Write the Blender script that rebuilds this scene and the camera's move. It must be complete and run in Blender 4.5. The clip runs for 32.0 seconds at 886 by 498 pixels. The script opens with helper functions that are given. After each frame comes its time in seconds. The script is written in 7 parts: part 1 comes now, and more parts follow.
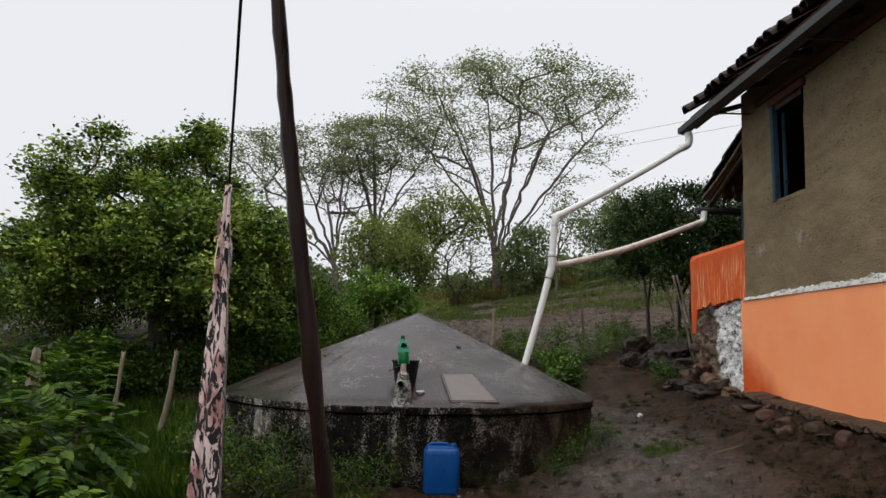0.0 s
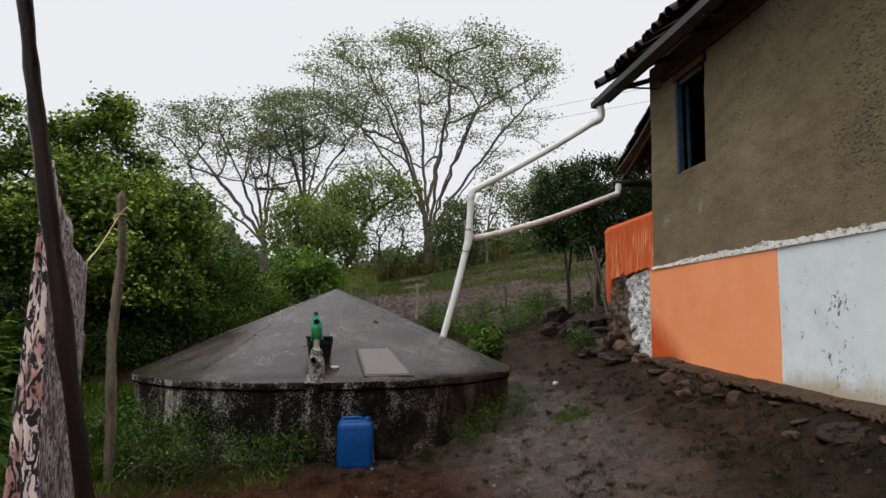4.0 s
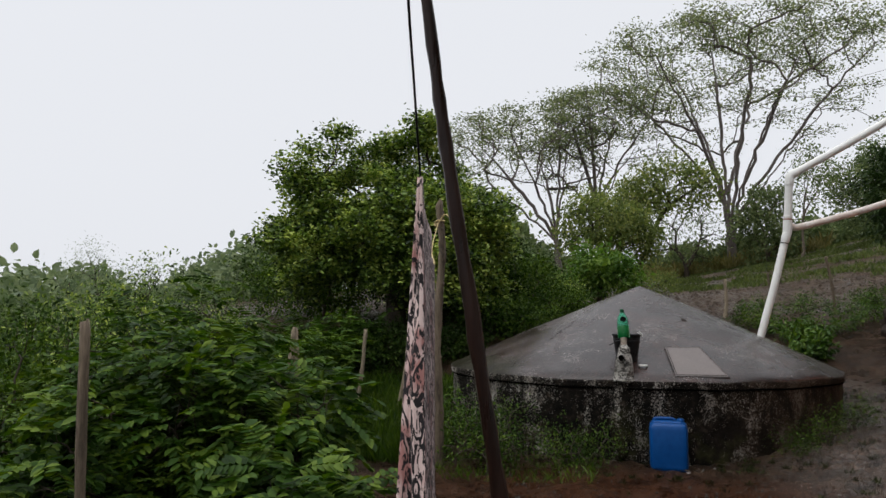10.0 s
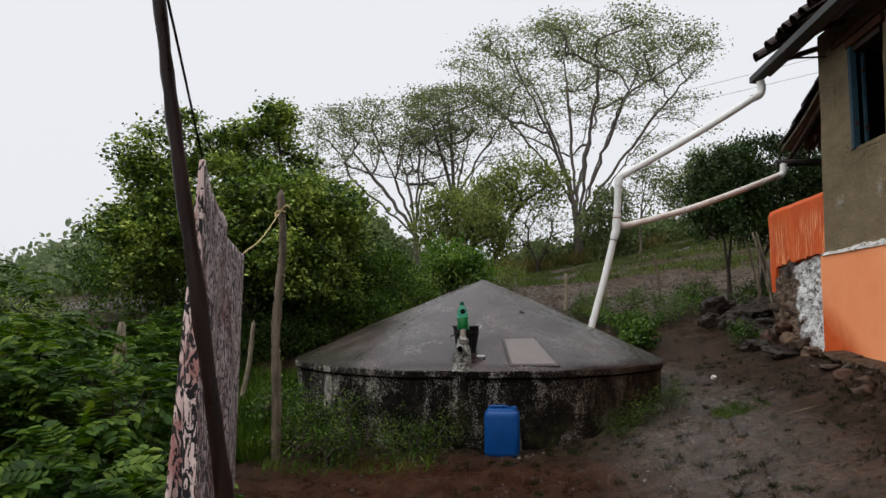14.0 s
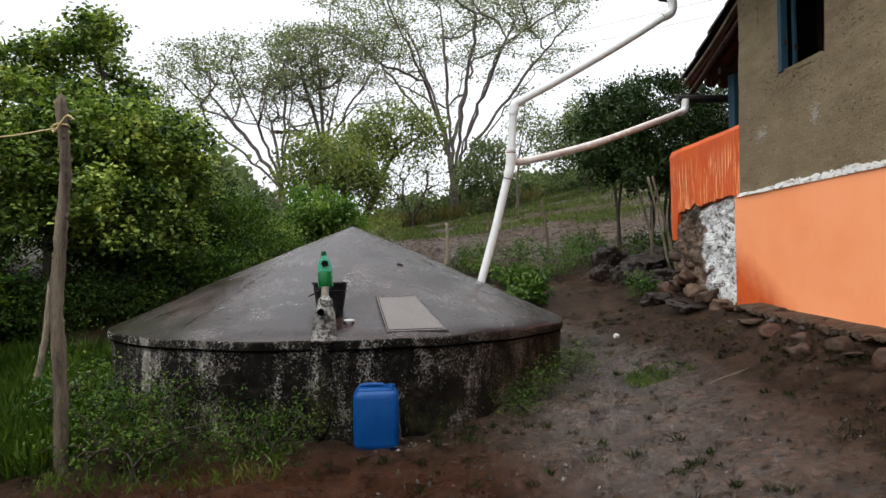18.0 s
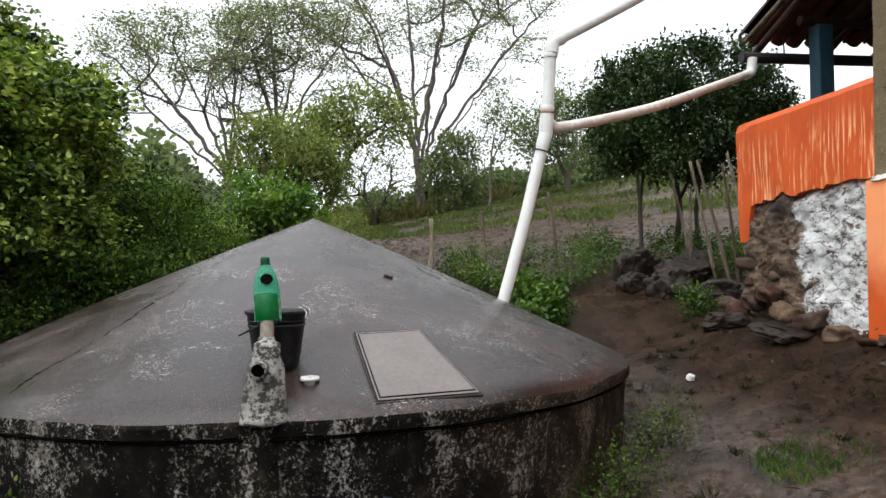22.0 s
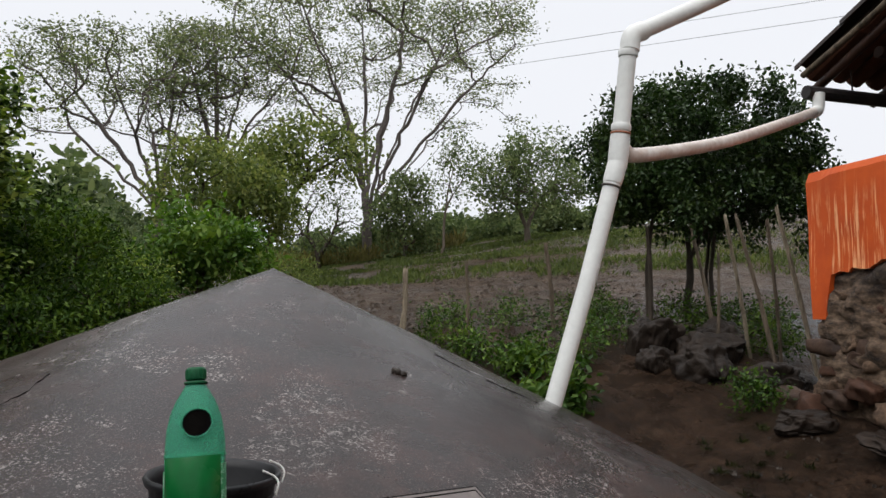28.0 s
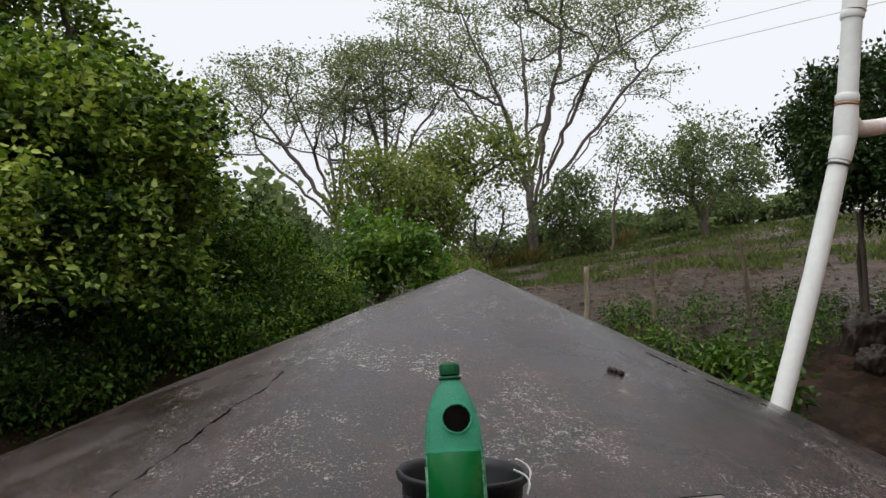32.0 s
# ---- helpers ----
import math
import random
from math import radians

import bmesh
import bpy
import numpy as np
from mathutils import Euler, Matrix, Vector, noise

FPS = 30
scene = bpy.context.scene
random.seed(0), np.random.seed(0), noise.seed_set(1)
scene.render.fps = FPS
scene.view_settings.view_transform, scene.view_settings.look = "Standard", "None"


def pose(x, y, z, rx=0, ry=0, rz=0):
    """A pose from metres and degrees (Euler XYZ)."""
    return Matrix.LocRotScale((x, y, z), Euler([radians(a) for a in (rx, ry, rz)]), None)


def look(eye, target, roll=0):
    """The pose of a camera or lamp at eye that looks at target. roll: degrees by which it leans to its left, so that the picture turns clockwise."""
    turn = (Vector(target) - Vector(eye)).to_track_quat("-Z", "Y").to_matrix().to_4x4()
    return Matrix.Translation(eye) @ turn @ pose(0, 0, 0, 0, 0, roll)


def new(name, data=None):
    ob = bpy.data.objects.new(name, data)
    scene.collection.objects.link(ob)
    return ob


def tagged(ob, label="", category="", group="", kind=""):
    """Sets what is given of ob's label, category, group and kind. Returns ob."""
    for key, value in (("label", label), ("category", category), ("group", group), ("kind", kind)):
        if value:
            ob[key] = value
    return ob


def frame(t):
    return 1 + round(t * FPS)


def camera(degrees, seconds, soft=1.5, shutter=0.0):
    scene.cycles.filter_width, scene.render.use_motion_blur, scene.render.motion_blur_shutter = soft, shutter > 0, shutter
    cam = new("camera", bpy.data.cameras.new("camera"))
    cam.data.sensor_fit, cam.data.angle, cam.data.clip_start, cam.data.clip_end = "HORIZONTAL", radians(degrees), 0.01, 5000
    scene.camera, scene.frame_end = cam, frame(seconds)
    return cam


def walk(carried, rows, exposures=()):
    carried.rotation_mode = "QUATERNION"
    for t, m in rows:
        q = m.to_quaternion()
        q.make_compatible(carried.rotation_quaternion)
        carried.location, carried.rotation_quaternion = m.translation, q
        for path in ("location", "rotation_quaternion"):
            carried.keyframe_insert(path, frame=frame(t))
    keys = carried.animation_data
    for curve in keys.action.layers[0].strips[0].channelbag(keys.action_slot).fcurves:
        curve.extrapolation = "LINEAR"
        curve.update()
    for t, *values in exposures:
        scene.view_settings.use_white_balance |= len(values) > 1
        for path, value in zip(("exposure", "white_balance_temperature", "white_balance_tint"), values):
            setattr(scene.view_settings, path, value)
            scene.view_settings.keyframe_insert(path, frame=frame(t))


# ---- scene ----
cam = camera(64.8, 32.0, soft=1.5)

PATH = [
    (0, (0.135, -7.492, 1.148), (0.182, -5.511, 1.421), 1.51),
    (0.5, (0.127, -7.515, 1.155), (0.113, -5.537, 1.453), 1.77),
    (1, (0.138, -7.485, 1.161), (0.146, -5.506, 1.451), 1.59),
    (1.5, (0.193, -7.487, 1.158), (0.398, -5.523, 1.474), 0.73),
    (2, (0.176, -7.494, 1.156), (0.450, -5.536, 1.459), 0.12),
    (2.5, (0.210, -7.541, 1.140), (0.525, -5.579, 1.363), -0.48),
    (4.5, (0.351, -7.507, 1.149), (0.554, -5.527, 1.342), -0.17),
    (5, (0.340, -7.500, 1.151), (0.534, -5.517, 1.328), -0.99),
    (5.5, (0.349, -7.503, 1.156), (0.440, -5.514, 1.345), -0.67),
    (6, (0.342, -7.522, 1.178), (0.323, -5.530, 1.358), -0.23),
    (6.5, (0.330, -7.545, 1.164), (0.122, -5.566, 1.364), 0.01),
    (7, (0.296, -7.544, 1.146), (-0.058, -5.586, 1.355), 0.25),
    (7.5, (0.296, -7.560, 1.144), (-0.120, -5.614, 1.343), 0.61),
    (8, (0.266, -7.561, 1.149), (-0.188, -5.625, 1.354), 0.83),
    (8.5, (0.258, -7.556, 1.150), (-0.188, -5.617, 1.354), 1.07),
    (9, (0.255, -7.564, 1.144), (-0.206, -5.628, 1.345), 0.73),
    (9.5, (0.248, -7.573, 1.140), (-0.305, -5.661, 1.339), 0.43),
    (10, (0.233, -7.564, 1.145), (-0.349, -5.659, 1.339), 0.38),
    (10.5, (0.243, -7.562, 1.151), (-0.291, -5.645, 1.348), 0.65),
    (11, (0.179, -7.602, 1.145), (-0.609, -5.775, 1.343), 0.95),
    (11.5, (0.182, -7.641, 1.145), (-0.925, -5.984, 1.322), 1.1),
    (12, (0.197, -7.679, 1.152), (-1.125, -6.185, 1.288), 1.81),
    (12.5, (0.203, -7.658, 1.143), (-0.884, -5.987, 1.308), 0.8),
    (13, (0.274, -7.560, 1.156), (-0.424, -5.692, 1.317), 0.74),
    (13.5, (0.306, -7.520, 1.167), (-0.076, -5.564, 1.331), 0.34),
    (14, (0.395, -7.521, 1.131), (0.194, -5.540, 1.311), 0.08),
    (14.5, (0.406, -7.482, 1.137), (0.353, -5.488, 1.284), 0.12),
    (15, (0.389, -7.349, 1.129), (0.545, -5.363, 1.302), 1.19),
    (15.5, (0.248, -7.278, 1.084), (0.527, -5.305, 1.256), 0.72),
    (17.5, (0.389, -6.501, 1.064), (0.496, -4.506, 1.155), 0.02),
    (18, (0.372, -6.244, 1.092), (0.531, -4.251, 1.150), -0.70),
    (18.5, (0.381, -6.017, 1.094), (0.534, -4.026, 1.212), -0.42),
    (19, (0.392, -5.751, 1.106), (0.566, -3.761, 1.197), -0.53),
    (19.5, (0.384, -5.486, 1.100), (0.622, -3.504, 1.213), -1.47),
    (20, (0.413, -5.261, 1.117), (0.549, -3.265, 1.152), -1.71),
    (20.5, (0.455, -5.054, 1.129), (0.557, -3.057, 1.150), -0.77),
    (21, (0.360, -4.795, 1.138), (0.486, -2.799, 1.191), 0.50),
    (21.5, (0.310, -4.561, 1.154), (0.538, -2.574, 1.178), -0.41),
    (22, (0.244, -4.303, 1.168), (0.527, -2.324, 1.226), -0.45),
    (22.5, (0.249, -4.116, 1.211), (0.683, -2.167, 1.319), 0.09),
    (23, (0.234, -3.879, 1.249), (1.095, -2.093, 1.513), -0.18),
    (23.5, (0.280, -3.735, 1.271), (1.343, -2.076, 1.614), 0.57),
    (24, (0.344, -3.642, 1.335), (1.621, -2.173, 1.797), 2.21),
    (24.5, (0.331, -3.570, 1.395), (1.795, -2.304, 1.900), 0.31),
    (25, (0.274, -3.502, 1.381), (1.741, -2.244, 1.897), 0.83),
    (25.5, (0.220, -3.478, 1.348), (1.521, -2.007, 1.728), 0.19),
    (26, (0.142, -3.382, 1.333), (1.144, -1.678, 1.632), -0.34),
    (26.5, (0.157, -3.259, 1.320), (0.978, -1.459, 1.609), 0.86),
    (28.5, (0.064, -2.874, 1.315), (0.472, -0.924, 1.489), 1.55),
    (29, (0.061, -2.870, 1.315), (0.421, -0.913, 1.512), 1.52),
    (29.5, (0.020, -2.911, 1.310), (0.184, -0.930, 1.523), 1.75),
    (30, (-0.024, -2.902, 1.304), (0.028, -0.915, 1.522), 2.17),
    (30.5, (-0.037, -2.900, 1.307), (0.065, -0.915, 1.529), 2.49),
    (31, (-0.036, -2.894, 1.302), (0.155, -0.914, 1.510), 2.44),
    (31.5, (-0.041, -2.870, 1.295), (0.168, -0.889, 1.478), 1.77),
    (32, (-0.052, -2.847, 1.297), (-0.051, -0.856, 1.481), 0.85),
]
EXPOSURES = [
    (0, 0.05, 6560, 10), (2, -0.12, 6520, 10), (5, 0.12, 6620, 10), (7, 0.05, 6560, 10), (10.5, 0.0, 6450, 10), (12, -0.32, 6250, 9), (13, -0.15, 6400, 10), (14, 0.05, 6550, 10),
    (15.5, 0.35, 6650, 10), (18, 0.55, 6450, 9), (20, 0.9, 6400, 7), (21, 1.0, 6500, 7), (22, 0.75, 6400, 8), (23, 0.25, 6450, 10), (24, 0.14, 6600, 11), (26, 0.14, 6550, 11), (29, 0.16, 6500, 10), (32, 0.17, 6500, 10),
]
walk(cam, [(t, look(eye, target, roll)) for t, eye, target, roll in PATH], EXPOSURES)

# ---- world and light ----
SKY = (0.775, 0.795, 0.84)
world = bpy.data.worlds.new("overcast_sky")
world.use_nodes = True
scene.world = world
wn, wl = world.node_tree.nodes, world.node_tree.links
wbg = wn["Background"]
wsky = wn.new("ShaderNodeTexSky")
wsky.sky_type, wsky.sun_disc = "NISHITA", False
wsky.sun_elevation, wsky.sun_rotation = radians(59), radians(223)
wsky.dust_density, wsky.air_density = 6.0, 2.0
wgrey = wn.new("ShaderNodeHueSaturation")
wgrey.inputs["Saturation"].default_value = 0.15
wgrey.inputs["Value"].default_value = 0.08
wl.new(wsky.outputs[0], wgrey.inputs["Color"])
wmix = wn.new("ShaderNodeMix")
wmix.data_type = "RGBA"
wmix.inputs[0].default_value = 0.9
wl.new(wgrey.outputs[0], wmix.inputs[6])
wmix.inputs[7].default_value = (*SKY, 1)
# the cloud is brighter overhead than towards the horizon
wco = wn.new("ShaderNodeTexCoord")
wse = wn.new("ShaderNodeSeparateXYZ")
wl.new(wco.outputs["Generated"], wse.inputs[0])
wra = wn.new("ShaderNodeValToRGB")
wra.color_ramp.interpolation = "EASE"
for el, (p, c) in zip((wra.color_ramp.elements[0], wra.color_ramp.elements[1]), ((0.42, 0.5), (1.0, 1.0))):
    el.position, el.color = p, (c, c, c, 1)
wl.new(wse.outputs[2], wra.inputs[0])
wmu = wn.new("ShaderNodeMix")
wmu.data_type, wmu.blend_type = "RGBA", "MULTIPLY"
wmu.inputs[0].default_value = 1.0
wl.new(wmix.outputs[2], wmu.inputs[6])
wl.new(wra.outputs[0], wmu.inputs[7])
wl.new(wmu.outputs[2], wbg.inputs["Color"])
wbg.inputs["Strength"].default_value = 2.2

sun_data = bpy.data.lights.new("cloud_veiled_sun", "SUN")
sun_data.energy, sun_data.angle, sun_data.color = 1.3, radians(60), (1.0, 0.97, 0.93)
sun = new("cloud_veiled_sun", sun_data)
sun.matrix_world = look((0, 0, 30), (12, 13, 0))
tagged(sun, kind="structure")


# ---- mesh helpers ----
def mesh(name, verts, faces, material, parent=None, label="", smooth=False):
    me = bpy.data.meshes.new(name)
    me.from_pydata([tuple(v) for v in verts], [], [tuple(f) for f in faces])
    if smooth:
        me.shade_smooth()
    me.materials.append(material)
    ob = new(name, me)
    if parent is not None:
        ob.parent = parent
        ob.matrix_parent_inverse = parent.matrix_basis.inverted()
    if label:
        ob["label"] = label
    return ob


def part(name, bm, material, parent=None, label="", smooth=False):
    me = bpy.data.meshes.new(name)
    bm.normal_update()
    bm.to_mesh(me)
    bm.free()
    if smooth:
        me.shade_smooth()
    me.materials.append(material)
    ob = new(name, me)
    if parent is not None:
        ob.parent = parent
        ob.matrix_parent_inverse = parent.matrix_basis.inverted()
    if label:
        ob["label"] = label
    return ob


def thing(name, at, label, category, group="", kind=""):
    ob = new(name)
    ob.empty_display_size = 0.1
    ob.location = at
    ob.matrix_basis = Matrix.Translation(at)
    return tagged(ob, label, category, group, kind)


def tube_data(points, radii, sides=8, caps=True, base=0, split=False):
    """Rings along a line of points; returns verts and faces."""
    pts = [Vector(p) for p in points]
    verts, faces = [], []
    n = len(pts)
    side = None
    for i, p in enumerate(pts):
        d = (pts[min(i + 1, n - 1)] - pts[max(i - 1, 0)]).normalized()
        if side is None:
            side = d.orthogonal().normalized()
        side = (side - d * side.dot(d)).normalized()
        up = d.cross(side)
        for k in range(sides):
            a = 2 * math.pi * k / sides
            verts.append(p + (side * math.cos(a) + up * math.sin(a)) * radii[i])
    for i in range(n - 1):
        for k in range(sides):
            a, b = i * sides + k, i * sides + (k + 1) % sides
            faces.append((base + a, base + b, base + b + sides, base + a + sides))
    if caps and split:
        first, last = verts[:sides], verts[-sides:]
        m = base + len(verts)
        verts = verts + first + last
        faces.append(tuple(m + k for k in reversed(range(sides))))
        faces.append(tuple(m + sides + k for k in range(sides)))
    elif caps:
        faces.append(tuple(base + k for k in reversed(range(sides))))
        faces.append(tuple(base + (n - 1) * sides + k for k in range(sides)))
    return verts, faces


def tube(name, points, radii, material, parent=None, sides=10, label="", smooth=True):
    if not hasattr(radii, "__len__"):
        radii = [radii] * len(points)
    v, f = tube_data(points, radii, sides, split=True)
    ob = mesh(name, v, f, material, parent, label)
    if smooth:
        for poly in ob.data.polygons:
            poly.use_smooth = len(poly.vertices) == 4
    return ob


def hollow_tube(name, points, r_out, r_in, material, parent=None, sides=14, label=""):
    """A pipe with an open bore."""
    vo, fo = tube_data(points, [r_out] * len(points), sides, False)
    vi, fi = tube_data(points, [r_in] * len(points), sides, False, len(vo))
    fi = [tuple(reversed(f)) for f in fi]
    n, last = len(vo), (len(points) - 1) * sides
    ends = []
    for k in range(sides):
        j = (k + 1) % sides
        ends.append((j, k, n + k, n + j))
        ends.append((last + k, last + j, n + last + j, n + last + k))
    ob = mesh(name, vo + vi, fo + fi + ends, material, parent, label)
    for poly in ob.data.polygons:
        poly.use_smooth = True
    return ob


def lathe(name, profile, material, parent=None, sides=24, at=(0, 0, 0), label="", smooth=True):
    """Turns rows of (radius, height) round the vertical at a place."""
    verts, faces = [], []
    for r, z in profile:
        for k in range(sides):
            a = 2 * math.pi * k / sides
            verts.append((at[0] + r * math.cos(a), at[1] + r * math.sin(a), at[2] + z))
    for i in range(len(profile) - 1):
        for k in range(sides):
            j = (k + 1) % sides
            faces.append((i * sides + k, i * sides + j, (i + 1) * sides + j, (i + 1) * sides + k))
    return mesh(name, verts, faces, material, parent, label, smooth)


def box_bm(x0, y0, z0, x1, y1, z1, bevel=0.0, segments=2):
    bm = bmesh.new()
    bmesh.ops.create_cube(bm, size=1.0)
    for v in bm.verts:
        v.co = Vector(((x0 + x1) / 2 + v.co.x * (x1 - x0), (y0 + y1) / 2 + v.co.y * (y1 - y0), (z0 + z1) / 2 + v.co.z * (z1 - z0)))
    if bevel:
        bmesh.ops.bevel(bm, geom=list(bm.edges), offset=bevel, segments=segments, affect="EDGES", profile=0.5)
    return bm


def stone_bm(rng, at, size, turn=0.0, rough=0.22, cuts=2, square=0.62, chips=0):
    """An uneven block of stone."""
    bm = bmesh.new()
    bmesh.ops.create_icosphere(bm, subdivisions=cuts, radius=1.0)
    off = Vector((rng.uniform(-50, 50), rng.uniform(-50, 50), rng.uniform(-50, 50)))
    m = Matrix.Rotation(turn, 3, "Z") @ Matrix.Rotation(rng.uniform(-0.35, 0.35), 3, "X")
    planes = []
    for k in range(chips):
        a, e = rng.uniform(0, 2 * math.pi), rng.uniform(-0.5, 1.3)
        planes.append((Vector((math.cos(a) * math.cos(e), math.sin(a) * math.cos(e), math.sin(e))), rng.uniform(0.62, 0.92)))
    for v in bm.verts:
        c = v.co.copy()
        for way, reach in planes:
            over = c.dot(way) - reach
            if over > 0:
                c -= way * over
        for ax in range(3):
            c[ax] = math.copysign(abs(c[ax]) ** square, c[ax])
        c *= 1 + rough * noise.noise(v.co * 1.3 + off) + 0.5 * rough * noise.noise(v.co * 3.1 + off) + 0.22 * rough * noise.noise(v.co * 7.3 + off)
        v.co = Vector(at) + m @ Vector((c.x * size[0], c.y * size[1], c.z * size[2]))
    return bm


# ---- materials ----
def node_mat(name):
    m = bpy.data.materials.new(name)
    m.use_nodes = True
    nt = m.node_tree
    return m, nt, nt.nodes["Principled BSDF"]


def wpos(nt, scale=(1, 1, 1)):
    g = nt.nodes.new("ShaderNodeNewGeometry")
    mp = nt.nodes.new("ShaderNodeMapping")
    mp.inputs["Scale"].default_value = scale
    nt.links.new(g.outputs["Position"], mp.inputs["Vector"])
    return mp.outputs[0]


def n_noise(nt, scale, detail=6.0, rough=0.6, vec=None, distort=0.0):
    t = nt.nodes.new("ShaderNodeTexNoise")
    t.inputs["Scale"].default_value = scale
    t.inputs["Detail"].default_value = detail
    t.inputs["Roughness"].default_value = rough
    t.inputs["Distortion"].default_value = distort
    nt.links.new(vec if vec is not None else wpos(nt), t.inputs["Vector"])
    return t.outputs["Fac"]


def n_voronoi(nt, scale, vec=None, feature="F1"):
    t = nt.nodes.new("ShaderNodeTexVoronoi")
    t.feature = feature
    t.inputs["Scale"].default_value = scale
    nt.links.new(vec if vec is not None else wpos(nt), t.inputs["Vector"])
    return t.outputs["Distance"]


def warped(nt, scale, amount, grain=6.0):
    """World coordinates pushed about by a coarse noise."""
    t = nt.nodes.new("ShaderNodeTexNoise")
    t.inputs["Scale"].default_value = grain
    t.inputs["Detail"].default_value = 4.0
    v = wpos(nt, scale)
    nt.links.new(v, t.inputs["Vector"])
    m = nt.nodes.new("ShaderNodeVectorMath")
    m.operation = "MULTIPLY_ADD"
    m.inputs[1].default_value = (amount, amount, amount)
    nt.links.new(t.outputs["Color"], m.inputs[0])
    nt.links.new(v, m.inputs[2])
    return m.outputs[0]


def n_ramp(nt, fac, stops):
    r = nt.nodes.new("ShaderNodeValToRGB")
    e = r.color_ramp.elements
    while len(e) < len(stops):
        e.new(0.5)
    for el, (p, c) in zip(e, stops):
        el.position = p
        el.color = (c, c, c, 1) if isinstance(c, (int, float)) else (*c, 1)
    nt.links.new(fac, r.inputs[0])
    return r.outputs[0]


def n_mix(nt, fac, a, b, blend="MIX"):
    m = nt.nodes.new("ShaderNodeMix")
    m.data_type, m.blend_type = "RGBA", blend
    for sock, v in ((0, fac), (6, a), (7, b)):
        if hasattr(v, "is_linked"):
            nt.links.new(v, m.inputs[sock])
        elif sock == 0:
            m.inputs[0].default_value = v
        else:
            m.inputs[sock].default_value = (*v, 1) if len(v) == 3 else v
    return m.outputs[2]


def n_math(nt, op, a, b=0.0):
    m = nt.nodes.new("ShaderNodeMath")
    m.operation = op
    for k, v in ((0, a), (1, b)):
        if hasattr(v, "is_linked"):
            nt.links.new(v, m.inputs[k])
        else:
            m.inputs[k].default_value = v
    return m.outputs[0]


def n_bump(nt, bsdf, height, strength=0.4, distance=0.02):
    b = nt.nodes.new("ShaderNodeBump")
    b.inputs["Strength"].default_value = strength
    b.inputs["Distance"].default_value = distance
    nt.links.new(height, b.inputs["Height"])
    nt.links.new(b.outputs[0], bsdf.inputs["Normal"])


def axis_of(nt, k):
    g = nt.nodes.new("ShaderNodeNewGeometry")
    s = nt.nodes.new("ShaderNodeSeparateXYZ")
    nt.links.new(g.outputs["Position"], s.inputs[0])
    return s.outputs[k]


def plain(name, dark, light, scale=6.0, rough=(0.5, 0.8), bump=0.2, fine=60.0, stretch=(1, 1, 1), metal=0.0, spec=0.2, distance=0.01):
    """Two tones at two scales, with relief."""
    m, nt, b = node_mat(name)
    v = wpos(nt, stretch)
    big = n_noise(nt, scale, 5, 0.6, v)
    small = n_noise(nt, fine, 4, 0.65, v)
    f = n_math(nt, "ADD", n_math(nt, "MULTIPLY", big, 0.6), n_math(nt, "MULTIPLY", small, 0.4))
    nt.links.new(n_ramp(nt, f, [(0.33, dark), (0.67, light)]), b.inputs["Base Color"])
    nt.links.new(n_ramp(nt, big, [(0.35, rough[0]), (0.65, rough[1])]), b.inputs["Roughness"])
    b.inputs["Metallic"].default_value = metal
    b.inputs["Specular IOR Level"].default_value = spec
    if bump:
        n_bump(nt, b, f, bump, distance)
    return m


def leaf_mat(name, stops, translucent=0.35, rough=0.45, gloss=0.18):
    m, nt, b = node_mat(name)
    g = nt.nodes.new("ShaderNodeNewGeometry")
    big = n_ramp(nt, n_noise(nt, 2.3, 3, 0.6), [(0.34, 0.0), (0.66, 1.0)])
    f = n_math(nt, "ADD", n_math(nt, "MULTIPLY", g.outputs["Random Per Island"], 0.55), n_math(nt, "MULTIPLY", big, 0.45))
    col = n_ramp(nt, f, stops)
    nt.links.new(col, b.inputs["Base Color"])
    b.inputs["Roughness"].default_value = rough
    b.inputs["Specular IOR Level"].default_value = gloss
    t = nt.nodes.new("ShaderNodeBsdfTranslucent")
    bright = nt.nodes.new("ShaderNodeHueSaturation")
    bright.inputs["Saturation"].default_value = 1.15
    bright.inputs["Value"].default_value = 1.5
    nt.links.new(col, bright.inputs["Color"])
    nt.links.new(bright.outputs[0], t.inputs["Color"])
    mix = nt.nodes.new("ShaderNodeMixShader")
    mix.inputs[0].default_value = translucent
    nt.links.new(b.outputs[0], mix.inputs[1])
    nt.links.new(t.outputs[0], mix.inputs[2])
    nt.links.new(mix.outputs[0], nt.nodes["Material Output"].inputs["Surface"])
    return m


